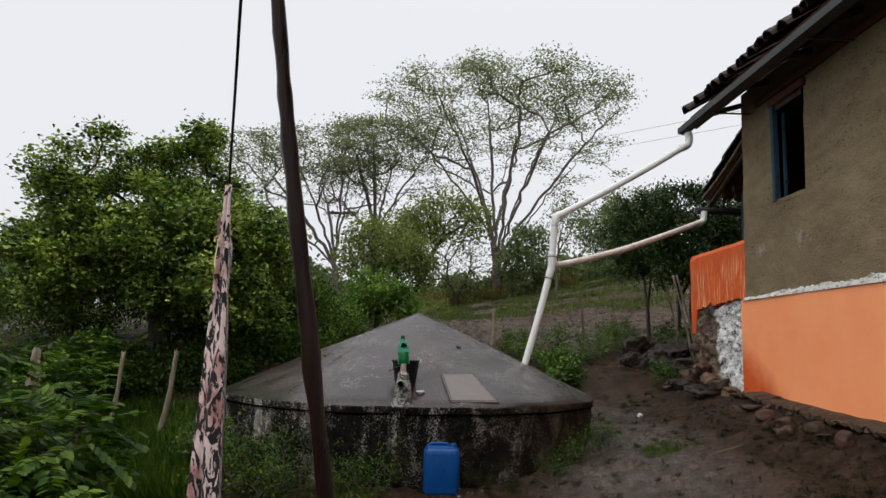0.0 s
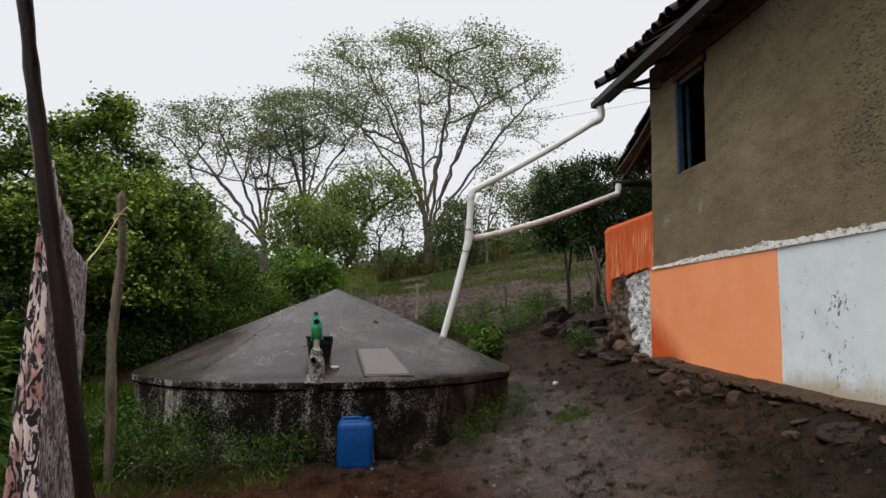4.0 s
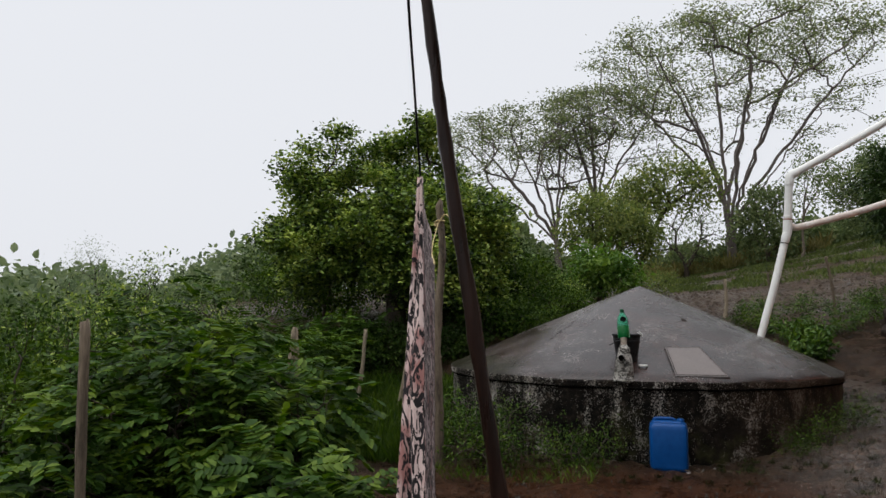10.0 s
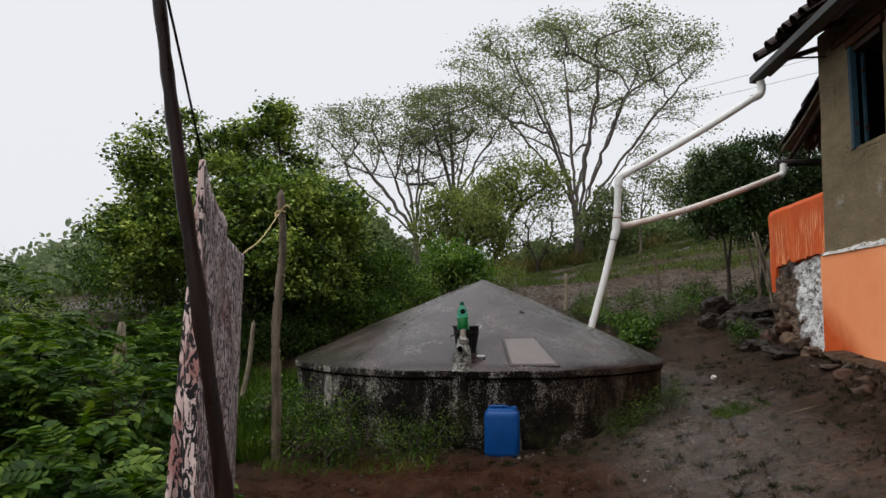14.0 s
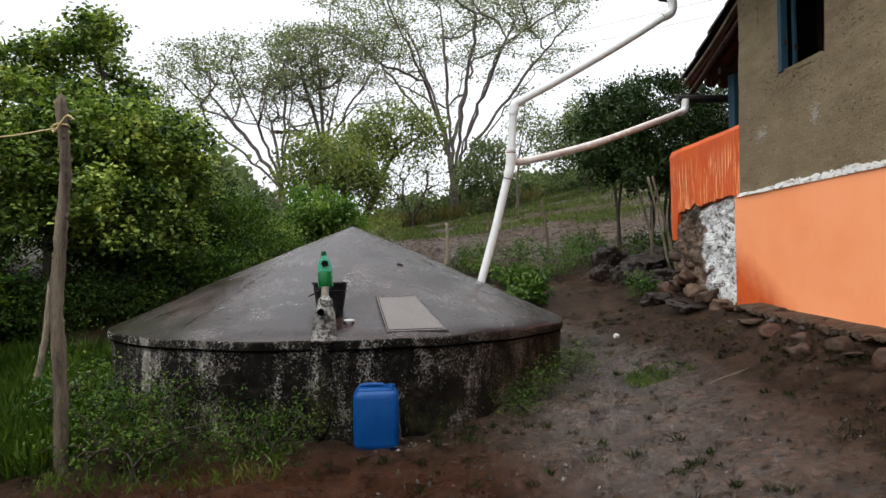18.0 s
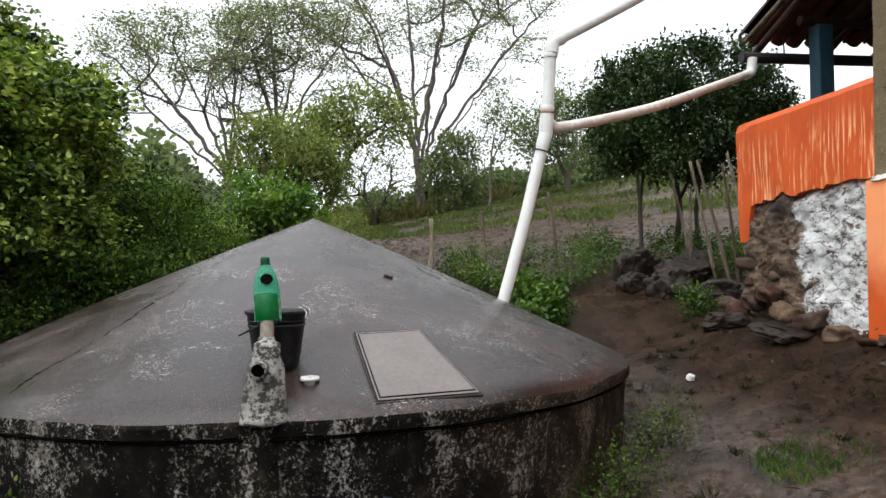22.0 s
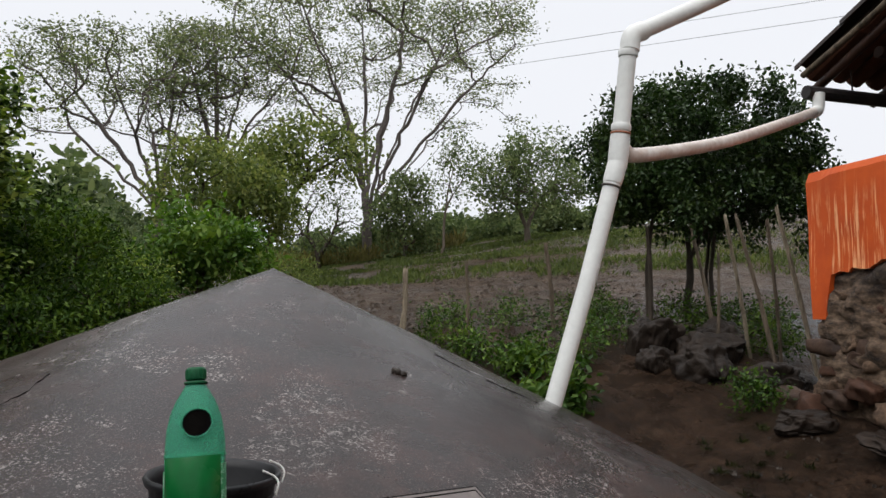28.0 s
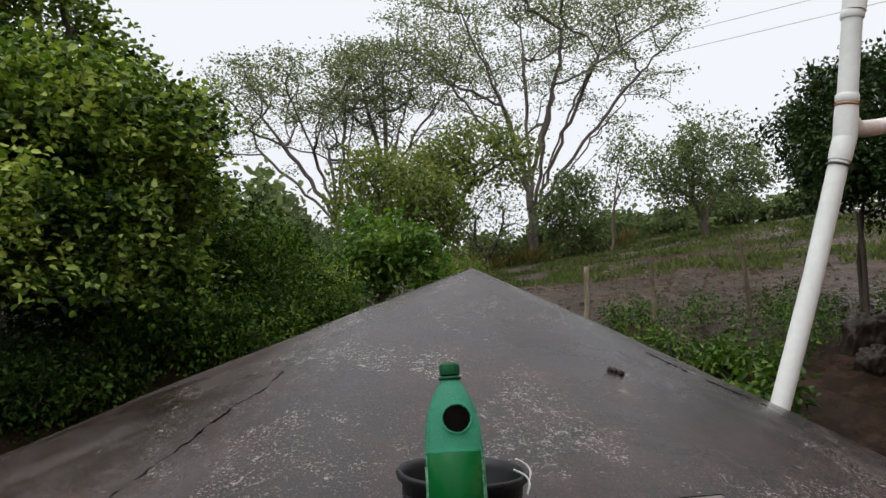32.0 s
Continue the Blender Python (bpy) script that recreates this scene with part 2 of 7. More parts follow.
def mud_material():
    m, nt, b = node_mat("wet_mud")
    v = wpos(nt)
    big = n_noise(nt, 0.55, 6, 0.6, v, 0.6)
    mid = n_noise(nt, 5.0, 8, 0.7, v, 0.3)
    fine = n_noise(nt, 55.0, 6, 0.75, wpos(nt, (1.0, 0.7, 1.0)))
    tone = n_math(nt, "ADD", n_math(nt, "MULTIPLY", mid, 0.55), n_math(nt, "MULTIPLY", fine, 0.45))
    col = n_ramp(nt, tone, [(0.36, (0.007, 0.0044, 0.0029)), (0.49, (0.035, 0.0206, 0.0124)), (0.62, (0.086, 0.0505, 0.0305))])
    red = n_ramp(nt, mid, [(0.25, (0.022, 0.0085, 0.004)), (0.55, (0.058, 0.022, 0.0095)), (0.8, (0.09, 0.042, 0.021))])
    # reddish earth in front of the cistern
    x, y = axis_of(nt, 0), axis_of(nt, 1)
    dx, dy = n_math(nt, "DIVIDE", n_math(nt, "SUBTRACT", x, -0.2), 1.5), n_math(nt, "DIVIDE", n_math(nt, "SUBTRACT", y, -3.0), 0.95)
    d = n_math(nt, "ADD", n_math(nt, "MULTIPLY", dx, dx), n_math(nt, "MULTIPLY", dy, dy))
    rf = n_ramp(nt, n_math(nt, "ADD", n_math(nt, "MULTIPLY", d, 0.45), n_math(nt, "MULTIPLY", big, 0.5)), [(0.35, 1.0), (0.8, 0.0)])
    col = n_mix(nt, rf, col, red)
    # field beyond: paler, pinkish soil
    far = n_math(nt, "MULTIPLY", n_ramp(nt, n_math(nt, "MULTIPLY", y, 0.1), [(0.34, 0.0), (0.5, 1.0)]), n_ramp(nt, n_math(nt, "MULTIPLY", x, 0.5), [(0.0, 0.0), (0.4, 1.0)]))
    pale = n_ramp(nt, n_noise(nt, 2.2, 8, 0.7, v), [(0.32, (0.026, 0.0168, 0.0106)), (0.68, (0.108, 0.074, 0.051))])
    col = n_mix(nt, far, col, pale)
    grit = n_ramp(nt, n_voronoi(nt, 55.0, v), [(0.06, 1.0), (0.11, 0.0)])
    grit = n_math(nt, "MULTIPLY", grit, n_ramp(nt, n_noise(nt, 9.0, 3, 0.6, v), [(0.58, 0.0), (0.72, 0.6)]))
    col = n_mix(nt, grit, col, (0.15, 0.125, 0.1))
    # trodden hollows hold dark slurry, crumbs of clay stand out paler
    col = n_mix(nt, n_ramp(nt, n_noise(nt, 15.0, 5, 0.7, v, 0.4), [(0.34, 0.5), (0.45, 0.0)]), col, (0.010, 0.007, 0.005))
    col = n_mix(nt, n_ramp(nt, n_noise(nt, 42.0, 4, 0.7, v), [(0.62, 0.0), (0.7, 0.3)]), col, (0.07, 0.047, 0.032))
    # green slime on the bank by the house
    slime = n_math(nt, "MULTIPLY", n_ramp(nt, n_math(nt, "MULTIPLY", x, 0.3), [(0.6, 0.0), (0.75, 1.0)]), n_ramp(nt, n_math(nt, "MULTIPLY", n_math(nt, "ADD", y, 6.0), 0.2), [(0.3, 1.0), (0.62, 0.0)]))
    col = n_mix(nt, n_math(nt, "MULTIPLY", slime, n_ramp(nt, n_noise(nt, 4.5, 6, 0.65, v), [(0.38, 0.0), (0.58, 0.85)])), col, (0.02, 0.0175, 0.0075))
    # rain stands on the trodden path between the cistern and the bank
    px, py = n_math(nt, "DIVIDE", n_math(nt, "SUBTRACT", x, 1.75), 0.8), n_math(nt, "DIVIDE", n_math(nt, "ADD", y, 1.9), 2.7)
    pd = n_math(nt, "ADD", n_math(nt, "MULTIPLY", px, px), n_math(nt, "MULTIPLY", py, py))
    wet = n_ramp(nt, n_math(nt, "ADD", n_math(nt, "MULTIPLY", pd, 0.5), n_math(nt, "MULTIPLY", big, 0.4)), [(0.3, 1.0), (0.85, 0.0)])
    col = n_mix(nt, n_math(nt, "MULTIPLY", wet, 0.15), col, (0.012, 0.008, 0.0058))
    nt.links.new(col, b.inputs["Base Color"])
    # standing water gathers in the hollows only
    film = n_ramp(nt, n_noise(nt, 24.0, 7, 0.8, wpos(nt, (0.7, 1.0, 1.0)), 0.6), [(0.42, 1.0), (0.56, 0.0)])
    wet = n_math(nt, "MULTIPLY", wet, n_math(nt, "ADD", 0.5, n_math(nt, "MULTIPLY", film, 0.5)))
    dry = n_ramp(nt, n_math(nt, "ADD", n_math(nt, "MULTIPLY", big, 0.55), n_math(nt, "MULTIPLY", mid, 0.45)), [(0.4, 0.14), (0.5, 0.38), (0.66, 0.7)])
    nt.links.new(n_math(nt, "MULTIPLY", dry, n_math(nt, "SUBTRACT", 1.0, n_math(nt, "MULTIPLY", wet, 0.7))), b.inputs["Roughness"])
    nt.links.new(n_math(nt, "SUBTRACT", n_math(nt, "ADD", 0.1, n_math(nt, "MULTIPLY", wet, 0.75)), n_math(nt, "MULTIPLY", far, 0.03)), b.inputs["Specular IOR Level"])
    h = n_math(nt, "ADD", n_math(nt, "MULTIPLY", mid, 0.55), n_math(nt, "MULTIPLY", fine, 0.45))
    n_bump(nt, b, h, 1.0, 0.09)
    for node in nt.nodes:
        if node.bl_idname == "ShaderNodeBump":
            nt.links.new(n_math(nt, "SUBTRACT", 1.0, n_math(nt, "MULTIPLY", wet, 0.6)), node.inputs["Strength"])
    return m


def cone_material():
    m, nt, b = node_mat("wet_grey_mortar")
    v = wpos(nt)
    big = n_noise(nt, 1.3, 7, 0.62, v, 0.4)
    mid = n_noise(nt, 9.0, 7, 0.7, v)
    x, y = axis_of(nt, 0), axis_of(nt, 1)
    col = n_ramp(nt, big, [(0.3, (0.0072, 0.0045, 0.0042)), (0.48, (0.0215, 0.0114, 0.0096)), (0.7, (0.047, 0.0245, 0.0197))])
    col = n_mix(nt, n_ramp(nt, mid, [(0.42, 0.75), (0.6, 0.0)]), col, (0.011, 0.0088, 0.0078))
    # grains of sand that show through the skin
    grain = n_ramp(nt, n_noise(nt, 210.0, 2, 0.6, v), [(0.58, 0.0), (0.66, 0.35)])
    col = n_mix(nt, grain, col, (0.12, 0.105, 0.093))
    # pale crusts in clusters
    patch = n_ramp(nt, n_noise(nt, 3.2, 6, 0.7, v, 0.5), [(0.47, 0.0), (0.6, 1.0)])
    fleck = n_ramp(nt, n_math(nt, "ADD", n_noise(nt, 170.0, 3, 0.7, wpos(nt, (0.7, 1, 1))), n_math(nt, "MULTIPLY", patch, 0.09)), [(0.672, 0.0), (0.695, 1.0)])
    col = n_mix(nt, n_math(nt, "MULTIPLY", fleck, n_math(nt, "ADD", 0.1, n_math(nt, "MULTIPLY", patch, 0.5))), col, (0.32, 0.29, 0.27))
    # larger flakes of lime, thinly strewn
    flake = n_ramp(nt, n_math(nt, "ADD", n_noise(nt, 40.0, 5, 0.75, wpos(nt, (0.8, 1, 1)), 0.8), n_math(nt, "MULTIPLY", patch, 0.09)), [(0.675, 0.0), (0.7, 1.0)])
    col = n_mix(nt, n_math(nt, "MULTIPLY", flake, n_math(nt, "ADD", 0.04, n_math(nt, "MULTIPLY", patch, 0.6))), col, (0.27, 0.245, 0.225))
    # wet sky sheen painted as paler streaks on the flank away from the house
    flank_sheen = n_math(nt, "MULTIPLY", n_ramp(nt, n_math(nt, "ADD", n_math(nt, "MULTIPLY", x, 0.4), 0.6), [(0.1, 0.85), (0.5, 0.0)]), n_ramp(nt, n_noise(nt, 2.4, 7, 0.68, wpos(nt, (0.8, 1.6, 1)), 0.6), [(0.4, 0.0), (0.58, 0.85)]))
    col = n_mix(nt, flank_sheen, col, (0.085, 0.072, 0.07))
    # moss along the edge, on the flanks
    d = n_math(nt, "SQRT", n_math(nt, "ADD", n_math(nt, "MULTIPLY", x, x), n_math(nt, "MULTIPLY", y, y)))
    flank = n_ramp(nt, n_math(nt, "ADD", n_math(nt, "MULTIPLY", x, 0.25), 0.5), [(0.24, 1.0), (0.29, 0.0), (0.85, 0.0), (0.93, 0.55)])
    rim = n_ramp(nt, n_math(nt, "ADD", n_math(nt, "MULTIPLY", d, 0.5), n_math(nt, "MULTIPLY", n_math(nt, "SUBTRACT", n_noise(nt, 5.0, 7, 0.7, v), 0.5), 0.3)), [(0.78, 0.0), (0.86, 0.97)])
    moss = n_ramp(nt, n_noise(nt, 24.0, 5, 0.7, v), [(0.35, (0.003, 0.003, 0.002)), (0.62, (0.026, 0.023, 0.012))])
    mossy = n_math(nt, "MULTIPLY", flank, rim)
    col = n_mix(nt, mossy, col, moss)
    nt.links.new(col, b.inputs["Base Color"])
    nt.links.new(n_math(nt, "ADD", n_ramp(nt, n_noise(nt, 2.2, 7, 0.65, v, 0.5), [(0.36, 0.14), (0.5, 0.26), (0.7, 0.46)]), n_math(nt, "SUBTRACT", n_math(nt, "MULTIPLY", mossy, 0.22), n_ramp(nt, n_math(nt, "MULTIPLY", n_math(nt, "ADD", x, 1.5), 0.5), [(0.5, 0.06), (0.85, 0.0)]))), b.inputs["Roughness"])
    nt.links.new(n_math(nt, "SUBTRACT", 0.3, n_math(nt, "MULTIPLY", mossy, 0.12)), b.inputs["Specular IOR Level"])
    n_bump(nt, b, n_math(nt, "ADD", n_math(nt, "MULTIPLY", mid, 0.45), n_math(nt, "MULTIPLY", n_noise(nt, 70.0, 5, 0.75, v), 0.55)), 0.3, 0.011)
    return m


def tank_wall_material():
    """Cement blotched black with mould; pale skin left in speckled patches and in runs under the rim."""
    m, nt, b = node_mat("mouldy_cement")
    v = wpos(nt)
    patch = n_noise(nt, 4.2, 6, 0.65, wpos(nt, (1.0, 1.0, 0.55)), 0.6)
    speck = n_noise(nt, 75.0, 6, 0.85, wpos(nt, (1, 1, 0.8)))
    s = n_math(nt, "ADD", n_math(nt, "MULTIPLY", patch, 0.4), n_math(nt, "MULTIPLY", speck, 0.6))
    z = axis_of(nt, 2)
    run = n_ramp(nt, n_noise(nt, 6.0, 3, 0.5, wpos(nt, (1, 1, 0.05))), [(0.62, 0.0), (0.72, 1.0)])
    s = n_math(nt, "ADD", s, n_math(nt, "MULTIPLY", run, 0.03))
    # one broad run of lime below the rim
    off = n_math(nt, "ABSOLUTE", n_math(nt, "ADD", axis_of(nt, 0), n_math(nt, "ADD", 1.225, n_math(nt, "MULTIPLY", n_noise(nt, 9.0, 4, 0.6, v), 0.06))))
    lime = n_math(nt, "MULTIPLY", n_ramp(nt, off, [(0.02, 1.0), (0.05, 0.0)]), n_ramp(nt, z, [(0.2, 0.0), (0.34, 1.0)]))
    s = n_math(nt, "ADD", s, n_math(nt, "MULTIPLY", lime, n_ramp(nt, axis_of(nt, 1), [(0.0, 0.1), (0.02, 0.0)])))
    f = n_ramp(nt, s, [(0.535, 0.0), (0.55, 1.0)])
    black = n_ramp(nt, n_noise(nt, 16.0, 5, 0.65, v), [(0.35, (0.002, 0.0018, 0.0015)), (0.56, (0.008, 0.0064, 0.005)), (0.72, (0.034, 0.025, 0.018))])
    grey = n_ramp(nt, n_noise(nt, 22.0, 6, 0.75, v), [(0.32, (0.08, 0.066, 0.052)), (0.5, (0.22, 0.2, 0.175)), (0.66, (0.48, 0.455, 0.42))])
    col = n_mix(nt, f, black, grey)
    # brown, barer cement towards the house side
    bare = n_math(nt, "MULTIPLY", n_ramp(nt, n_math(nt, "MULTIPLY", axis_of(nt, 0), 0.5), [(0.25, 0.0), (0.6, 0.75)]), n_ramp(nt, patch, [(0.42, 0.2), (0.55, 1.0)]))
    col = n_mix(nt, bare, col, n_ramp(nt, speck, [(0.35, (0.014, 0.0095, 0.0065)), (0.65, (0.09, 0.06, 0.04))]))
    # green algae low down
    alg = n_ramp(nt, n_noise(nt, 3.5, 5, 0.6, v), [(0.52, 0.0), (0.68, 0.6)])
    col = n_mix(nt, n_math(nt, "MULTIPLY", alg, n_ramp(nt, z, [(0.2, 1.0), (0.5, 0.0)])), col, (0.045, 0.046, 0.014))
    nt.links.new(col, b.inputs["Base Color"])
    nt.links.new(n_ramp(nt, patch, [(0.3, 0.55), (0.7, 0.9)]), b.inputs["Roughness"])
    b.inputs["Specular IOR Level"].default_value = 0.06
    n_bump(nt, b, s, 0.7, 0.02)
    return m


def plaster_material():
    """Coarse grey-brown mud plaster, torn into small level pits by the float."""
    m, nt, b = node_mat("coarse_plaster")
    v = wpos(nt, (1, 0.35, 1.0))
    big = n_noise(nt, 1.1, 6, 0.6, wpos(nt))
    mid = n_noise(nt, 9.0, 7, 0.7, v)
    fine = n_noise(nt, 70.0, 4, 0.7, wpos(nt))
    f = n_math(nt, "ADD", n_math(nt, "MULTIPLY", big, 0.5), n_math(nt, "MULTIPLY", mid, 0.5))
    col = n_ramp(nt, f, [(0.34, (0.135, 0.1, 0.057)), (0.52, (0.2, 0.152, 0.089)), (0.7, (0.28, 0.22, 0.135))])
    area = n_noise(nt, 1.9, 5, 0.6, wpos(nt), 0.5)
    torn = n_noise(nt, 58.0, 5, 0.7, warped(nt, (1, 0.42, 1.3), 0.04))
    pits = n_ramp(nt, n_math(nt, "SUBTRACT", torn, n_math(nt, "MULTIPLY", n_math(nt, "SUBTRACT", area, 0.5), 0.28)), [(0.365, 1.0), (0.4, 0.0)])
    col = n_mix(nt, n_math(nt, "MULTIPLY", pits, 0.8), col, (0.045, 0.032, 0.02))
    crumb = n_ramp(nt, n_noise(nt, 95.0, 3, 0.7, wpos(nt, (1, 0.6, 1))), [(0.6, 0.0), (0.68, 0.6)])
    col = n_mix(nt, crumb, col, (0.42, 0.34, 0.23))
    nt.links.new(col, b.inputs["Base Color"])
    b.inputs["Roughness"].default_value = 0.9
    b.inputs["Specular IOR Level"].default_value = 0.2
    h = n_math(nt, "ADD", n_math(nt, "MULTIPLY", mid, 0.5), n_math(nt, "MULTIPLY", fine, 0.35))
    h = n_math(nt, "ADD", h, n_math(nt, "MULTIPLY", torn, 0.4))
    h = n_math(nt, "SUBTRACT", h, n_math(nt, "MULTIPLY", pits, 0.4))
    n_bump(nt, b, h, 0.85, 0.03)
    return m


def orange_material(name, drips):
    """Matt orange wash; where drips is set, with a second, deeper coat and pale runs in it."""
    m, nt, b = node_mat(name)
    v = wpos(nt)
    soft = n_ramp(nt, n_noise(nt, 1.6, 5, 0.6, v), [(0.3, (0.92, 0.30, 0.11)), (0.7, (0.96, 0.365, 0.16))])
    deep = n_ramp(nt, n_noise(nt, 4.0, 5, 0.6, v), [(0.3, (0.5, 0.062, 0.002)), (0.7, (0.66, 0.1, 0.005))])
    if drips:
        run = n_noise(nt, 1.0, 3, 0.7, wpos(nt, (9, 42, 1.6)))
        f = n_ramp(nt, run, [(0.52, 0.0), (0.56, 0.95)])
        f = n_math(nt, "MULTIPLY", f, n_ramp(nt, n_noise(nt, 2.2, 4, 0.6, wpos(nt, (1, 3, 1))), [(0.42, 0.0), (0.54, 0.95)]))
        f = n_math(nt, "MULTIPLY", f, n_ramp(nt, n_math(nt, "MULTIPLY", axis_of(nt, 2), 0.4), [(0.8, 1.0), (0.87, 0.08)]))
        col = n_mix(nt, f, deep, (0.93, 0.45, 0.2))
    else:
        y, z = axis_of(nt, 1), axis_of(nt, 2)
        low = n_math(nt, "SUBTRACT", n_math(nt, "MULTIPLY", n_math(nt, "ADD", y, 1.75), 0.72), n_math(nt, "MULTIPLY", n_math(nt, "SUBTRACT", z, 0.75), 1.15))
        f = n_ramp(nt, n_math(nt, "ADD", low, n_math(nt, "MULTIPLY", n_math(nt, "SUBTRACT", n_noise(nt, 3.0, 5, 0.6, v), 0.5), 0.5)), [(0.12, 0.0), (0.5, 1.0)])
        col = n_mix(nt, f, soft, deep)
    spot = n_ramp(nt, n_noise(nt, 45.0, 3, 0.7, v), [(0.24, 0.7), (0.3, 0.0)])
    col = n_mix(nt, spot, col, (0.4, 0.13, 0.05))
    nt.links.new(col, b.inputs["Base Color"])
    b.inputs["Roughness"].default_value = 0.72
    n_bump(nt, b, n_noise(nt, 16.0, 6, 0.7, v), 0.1, 0.015)
    return m


def limewash_material(name, wear, under=(0.2, 0.12, 0.075), relief=0.5, grain=22.0, white=((0.70, 0.72, 0.725), (0.82, 0.835, 0.84)), splash=None, earth=None):
    m, nt, b = node_mat(name)
    v = wpos(nt)
    n1 = n_noise(nt, grain, 7, 0.78, wpos(nt, (1, 0.75, 1.5)))
    tone = n_ramp(nt, n_noise(nt, 3.0, 5, 0.6, v), [(0.3, white[0]), (0.7, white[1])])
    f = n_ramp(nt, n1, [(wear - 0.03, 1.0), (wear + 0.03, 0.0)])
    col = n_mix(nt, f, tone, under)
    if earth is not None:
        joint = n_ramp(nt, n_voronoi(nt, 8.5, warped(nt, (1, 0.75, 1.5), 0.16), "DISTANCE_TO_EDGE"), [(0.02, 1.0), (0.075, 0.0)])
        col = n_mix(nt, n_math(nt, "MULTIPLY", joint, n_ramp(nt, n_noise(nt, 7.0, 4, 0.6, v), [(0.45, 0.0), (0.62, 0.8)])), col, (0.07, 0.048, 0.035))
        n1 = n_math(nt, "SUBTRACT", n1, n_math(nt, "MULTIPLY", joint, 0.12))
        bare = n_ramp(nt, n_math(nt, "ADD", axis_of(nt, 1), n_math(nt, "ADD", n_math(nt, "MULTIPLY", n_noise(nt, 5.0, 7, 0.75, v), 0.5), n_math(nt, "MULTIPLY", axis_of(nt, 2), -0.12))), [(0.0, 0.0), (1.0, 1.0)])
        bare = n_ramp(nt, bare, [(earth, 0.0), (earth + 0.05, 1.0)])
        soil = n_ramp(nt, n_noise(nt, 17.0, 7, 0.75, wpos(nt, (1, 0.7, 1.6))), [(0.36, (0.02, 0.0125, 0.008)), (0.5, (0.095, 0.06, 0.037)), (0.66, (0.23, 0.155, 0.1))])
        col = n_mix(nt, bare, col, soil)
        # dark brown patches and splashes of orange where the paint ends
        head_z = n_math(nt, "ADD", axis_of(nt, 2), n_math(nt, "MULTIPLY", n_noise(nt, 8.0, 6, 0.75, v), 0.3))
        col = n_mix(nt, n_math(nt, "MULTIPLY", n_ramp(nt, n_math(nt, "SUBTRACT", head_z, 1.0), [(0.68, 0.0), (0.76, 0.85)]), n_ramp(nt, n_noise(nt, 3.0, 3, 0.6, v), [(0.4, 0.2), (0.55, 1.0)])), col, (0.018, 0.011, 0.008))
        col = n_mix(nt, n_math(nt, "MULTIPLY", n_ramp(nt, n_math(nt, "SUBTRACT", head_z, 1.0), [(0.78, 0.0), (0.84, 0.8)]), n_ramp(nt, n1, [(0.5, 0.0), (0.58, 1.0)])), col, (0.6, 0.12, 0.02))
    if splash:
        chip = n_noise(nt, 26.0, 5, 0.7, wpos(nt, (1, 1.0, 0.6)), 0.5)
        flock = n_ramp(nt, n_noise(nt, 2.6, 3, 0.5, v), [(0.55, 0.0), (0.68, 1.0)])
        col = n_mix(nt, n_ramp(nt, n_math(nt, "ADD", chip, n_math(nt, "MULTIPLY", flock, 0.13)), [(0.685, 0.0), (0.7, 1.0)]), col, under)
        mud = n_ramp(nt, n_math(nt, "ADD", axis_of(nt, 2), n_math(nt, "MULTIPLY", n_noise(nt, 4.0, 6, 0.7, v), 0.35)), [(splash - 0.14, 0.85), (splash + 0.08, 0.0)])
        col = n_mix(nt, mud, col, (0.42, 0.32, 0.2))
    nt.links.new(col, b.inputs["Base Color"])
    b.inputs["Roughness"].default_value = 0.85
    n_bump(nt, b, n1, relief, 0.02)
    return m


def cloth_material(name, base, mark, scale, lo, hi, along=1.0):
    m, nt, b = node_mat(name)
    v = wpos(nt, (1.0, along, 0.4))
    n1 = n_noise(nt, scale, 3, 0.55, v, 1.6)
    tone = n_ramp(nt, n_noise(nt, scale * 0.3, 3, 0.6, v), [(0.48, base[0]), (0.62, base[1])])
    f = n_ramp(nt, n1, [(lo, 0.0), (hi, 1.0)])
    nt.links.new(n_mix(nt, f, tone, mark), b.inputs["Base Color"])
    b.inputs["Roughness"].default_value = 0.9
    n_bump(nt, b, n_noise(nt, 220.0, 2, 0.5), 0.2, 0.002)
    return m


MUD = mud_material()
CONE = cone_material()
TANK = tank_wall_material()
PLASTER = plaster_material()
ORANGE = orange_material("orange_wash", False)
ORANGE_DRIPS = orange_material("deep_orange_wash", True)
WHITE_WALL = limewash_material("flaked_white_wash", 0.345, (0.11, 0.1, 0.09), 0.1, 9.0, ((0.64, 0.69, 0.7), (0.76, 0.81, 0.82)), splash=1.0)
LIMED_RUBBLE = limewash_material("limed_rubble", 0.445, (0.1, 0.062, 0.04), 0.8, 17.0, ((0.6, 0.6, 0.585), (0.8, 0.8, 0.785)), None, 0.13)
LIME_BAND = limewash_material("lime_band", 0.455, (0.19, 0.15, 0.1), 0.15, 26.0, ((0.5, 0.49, 0.46), (0.74, 0.73, 0.7)))
STONE = plain("field_stone", (0.018, 0.011, 0.008), (0.09, 0.054, 0.037), 7, (0.4, 0.8), 0.6, 45, distance=0.02)
RED_STONE = plain("red_stone", (0.03, 0.0145, 0.0095), (0.085, 0.041, 0.025), 8, (0.4, 0.8), 0.6, 45, distance=0.02)
RUBBLE = plain("earthy_rubble", (0.026, 0.016, 0.0105), (0.2, 0.128, 0.083), 12, (0.6, 0.9), 0.8, 50, distance=0.03)
EARTH = plain("trodden_earth", (0.022, 0.0135, 0.0085), (0.1, 0.062, 0.038), 9, (0.5, 0.85), 0.7, 60, distance=0.02)
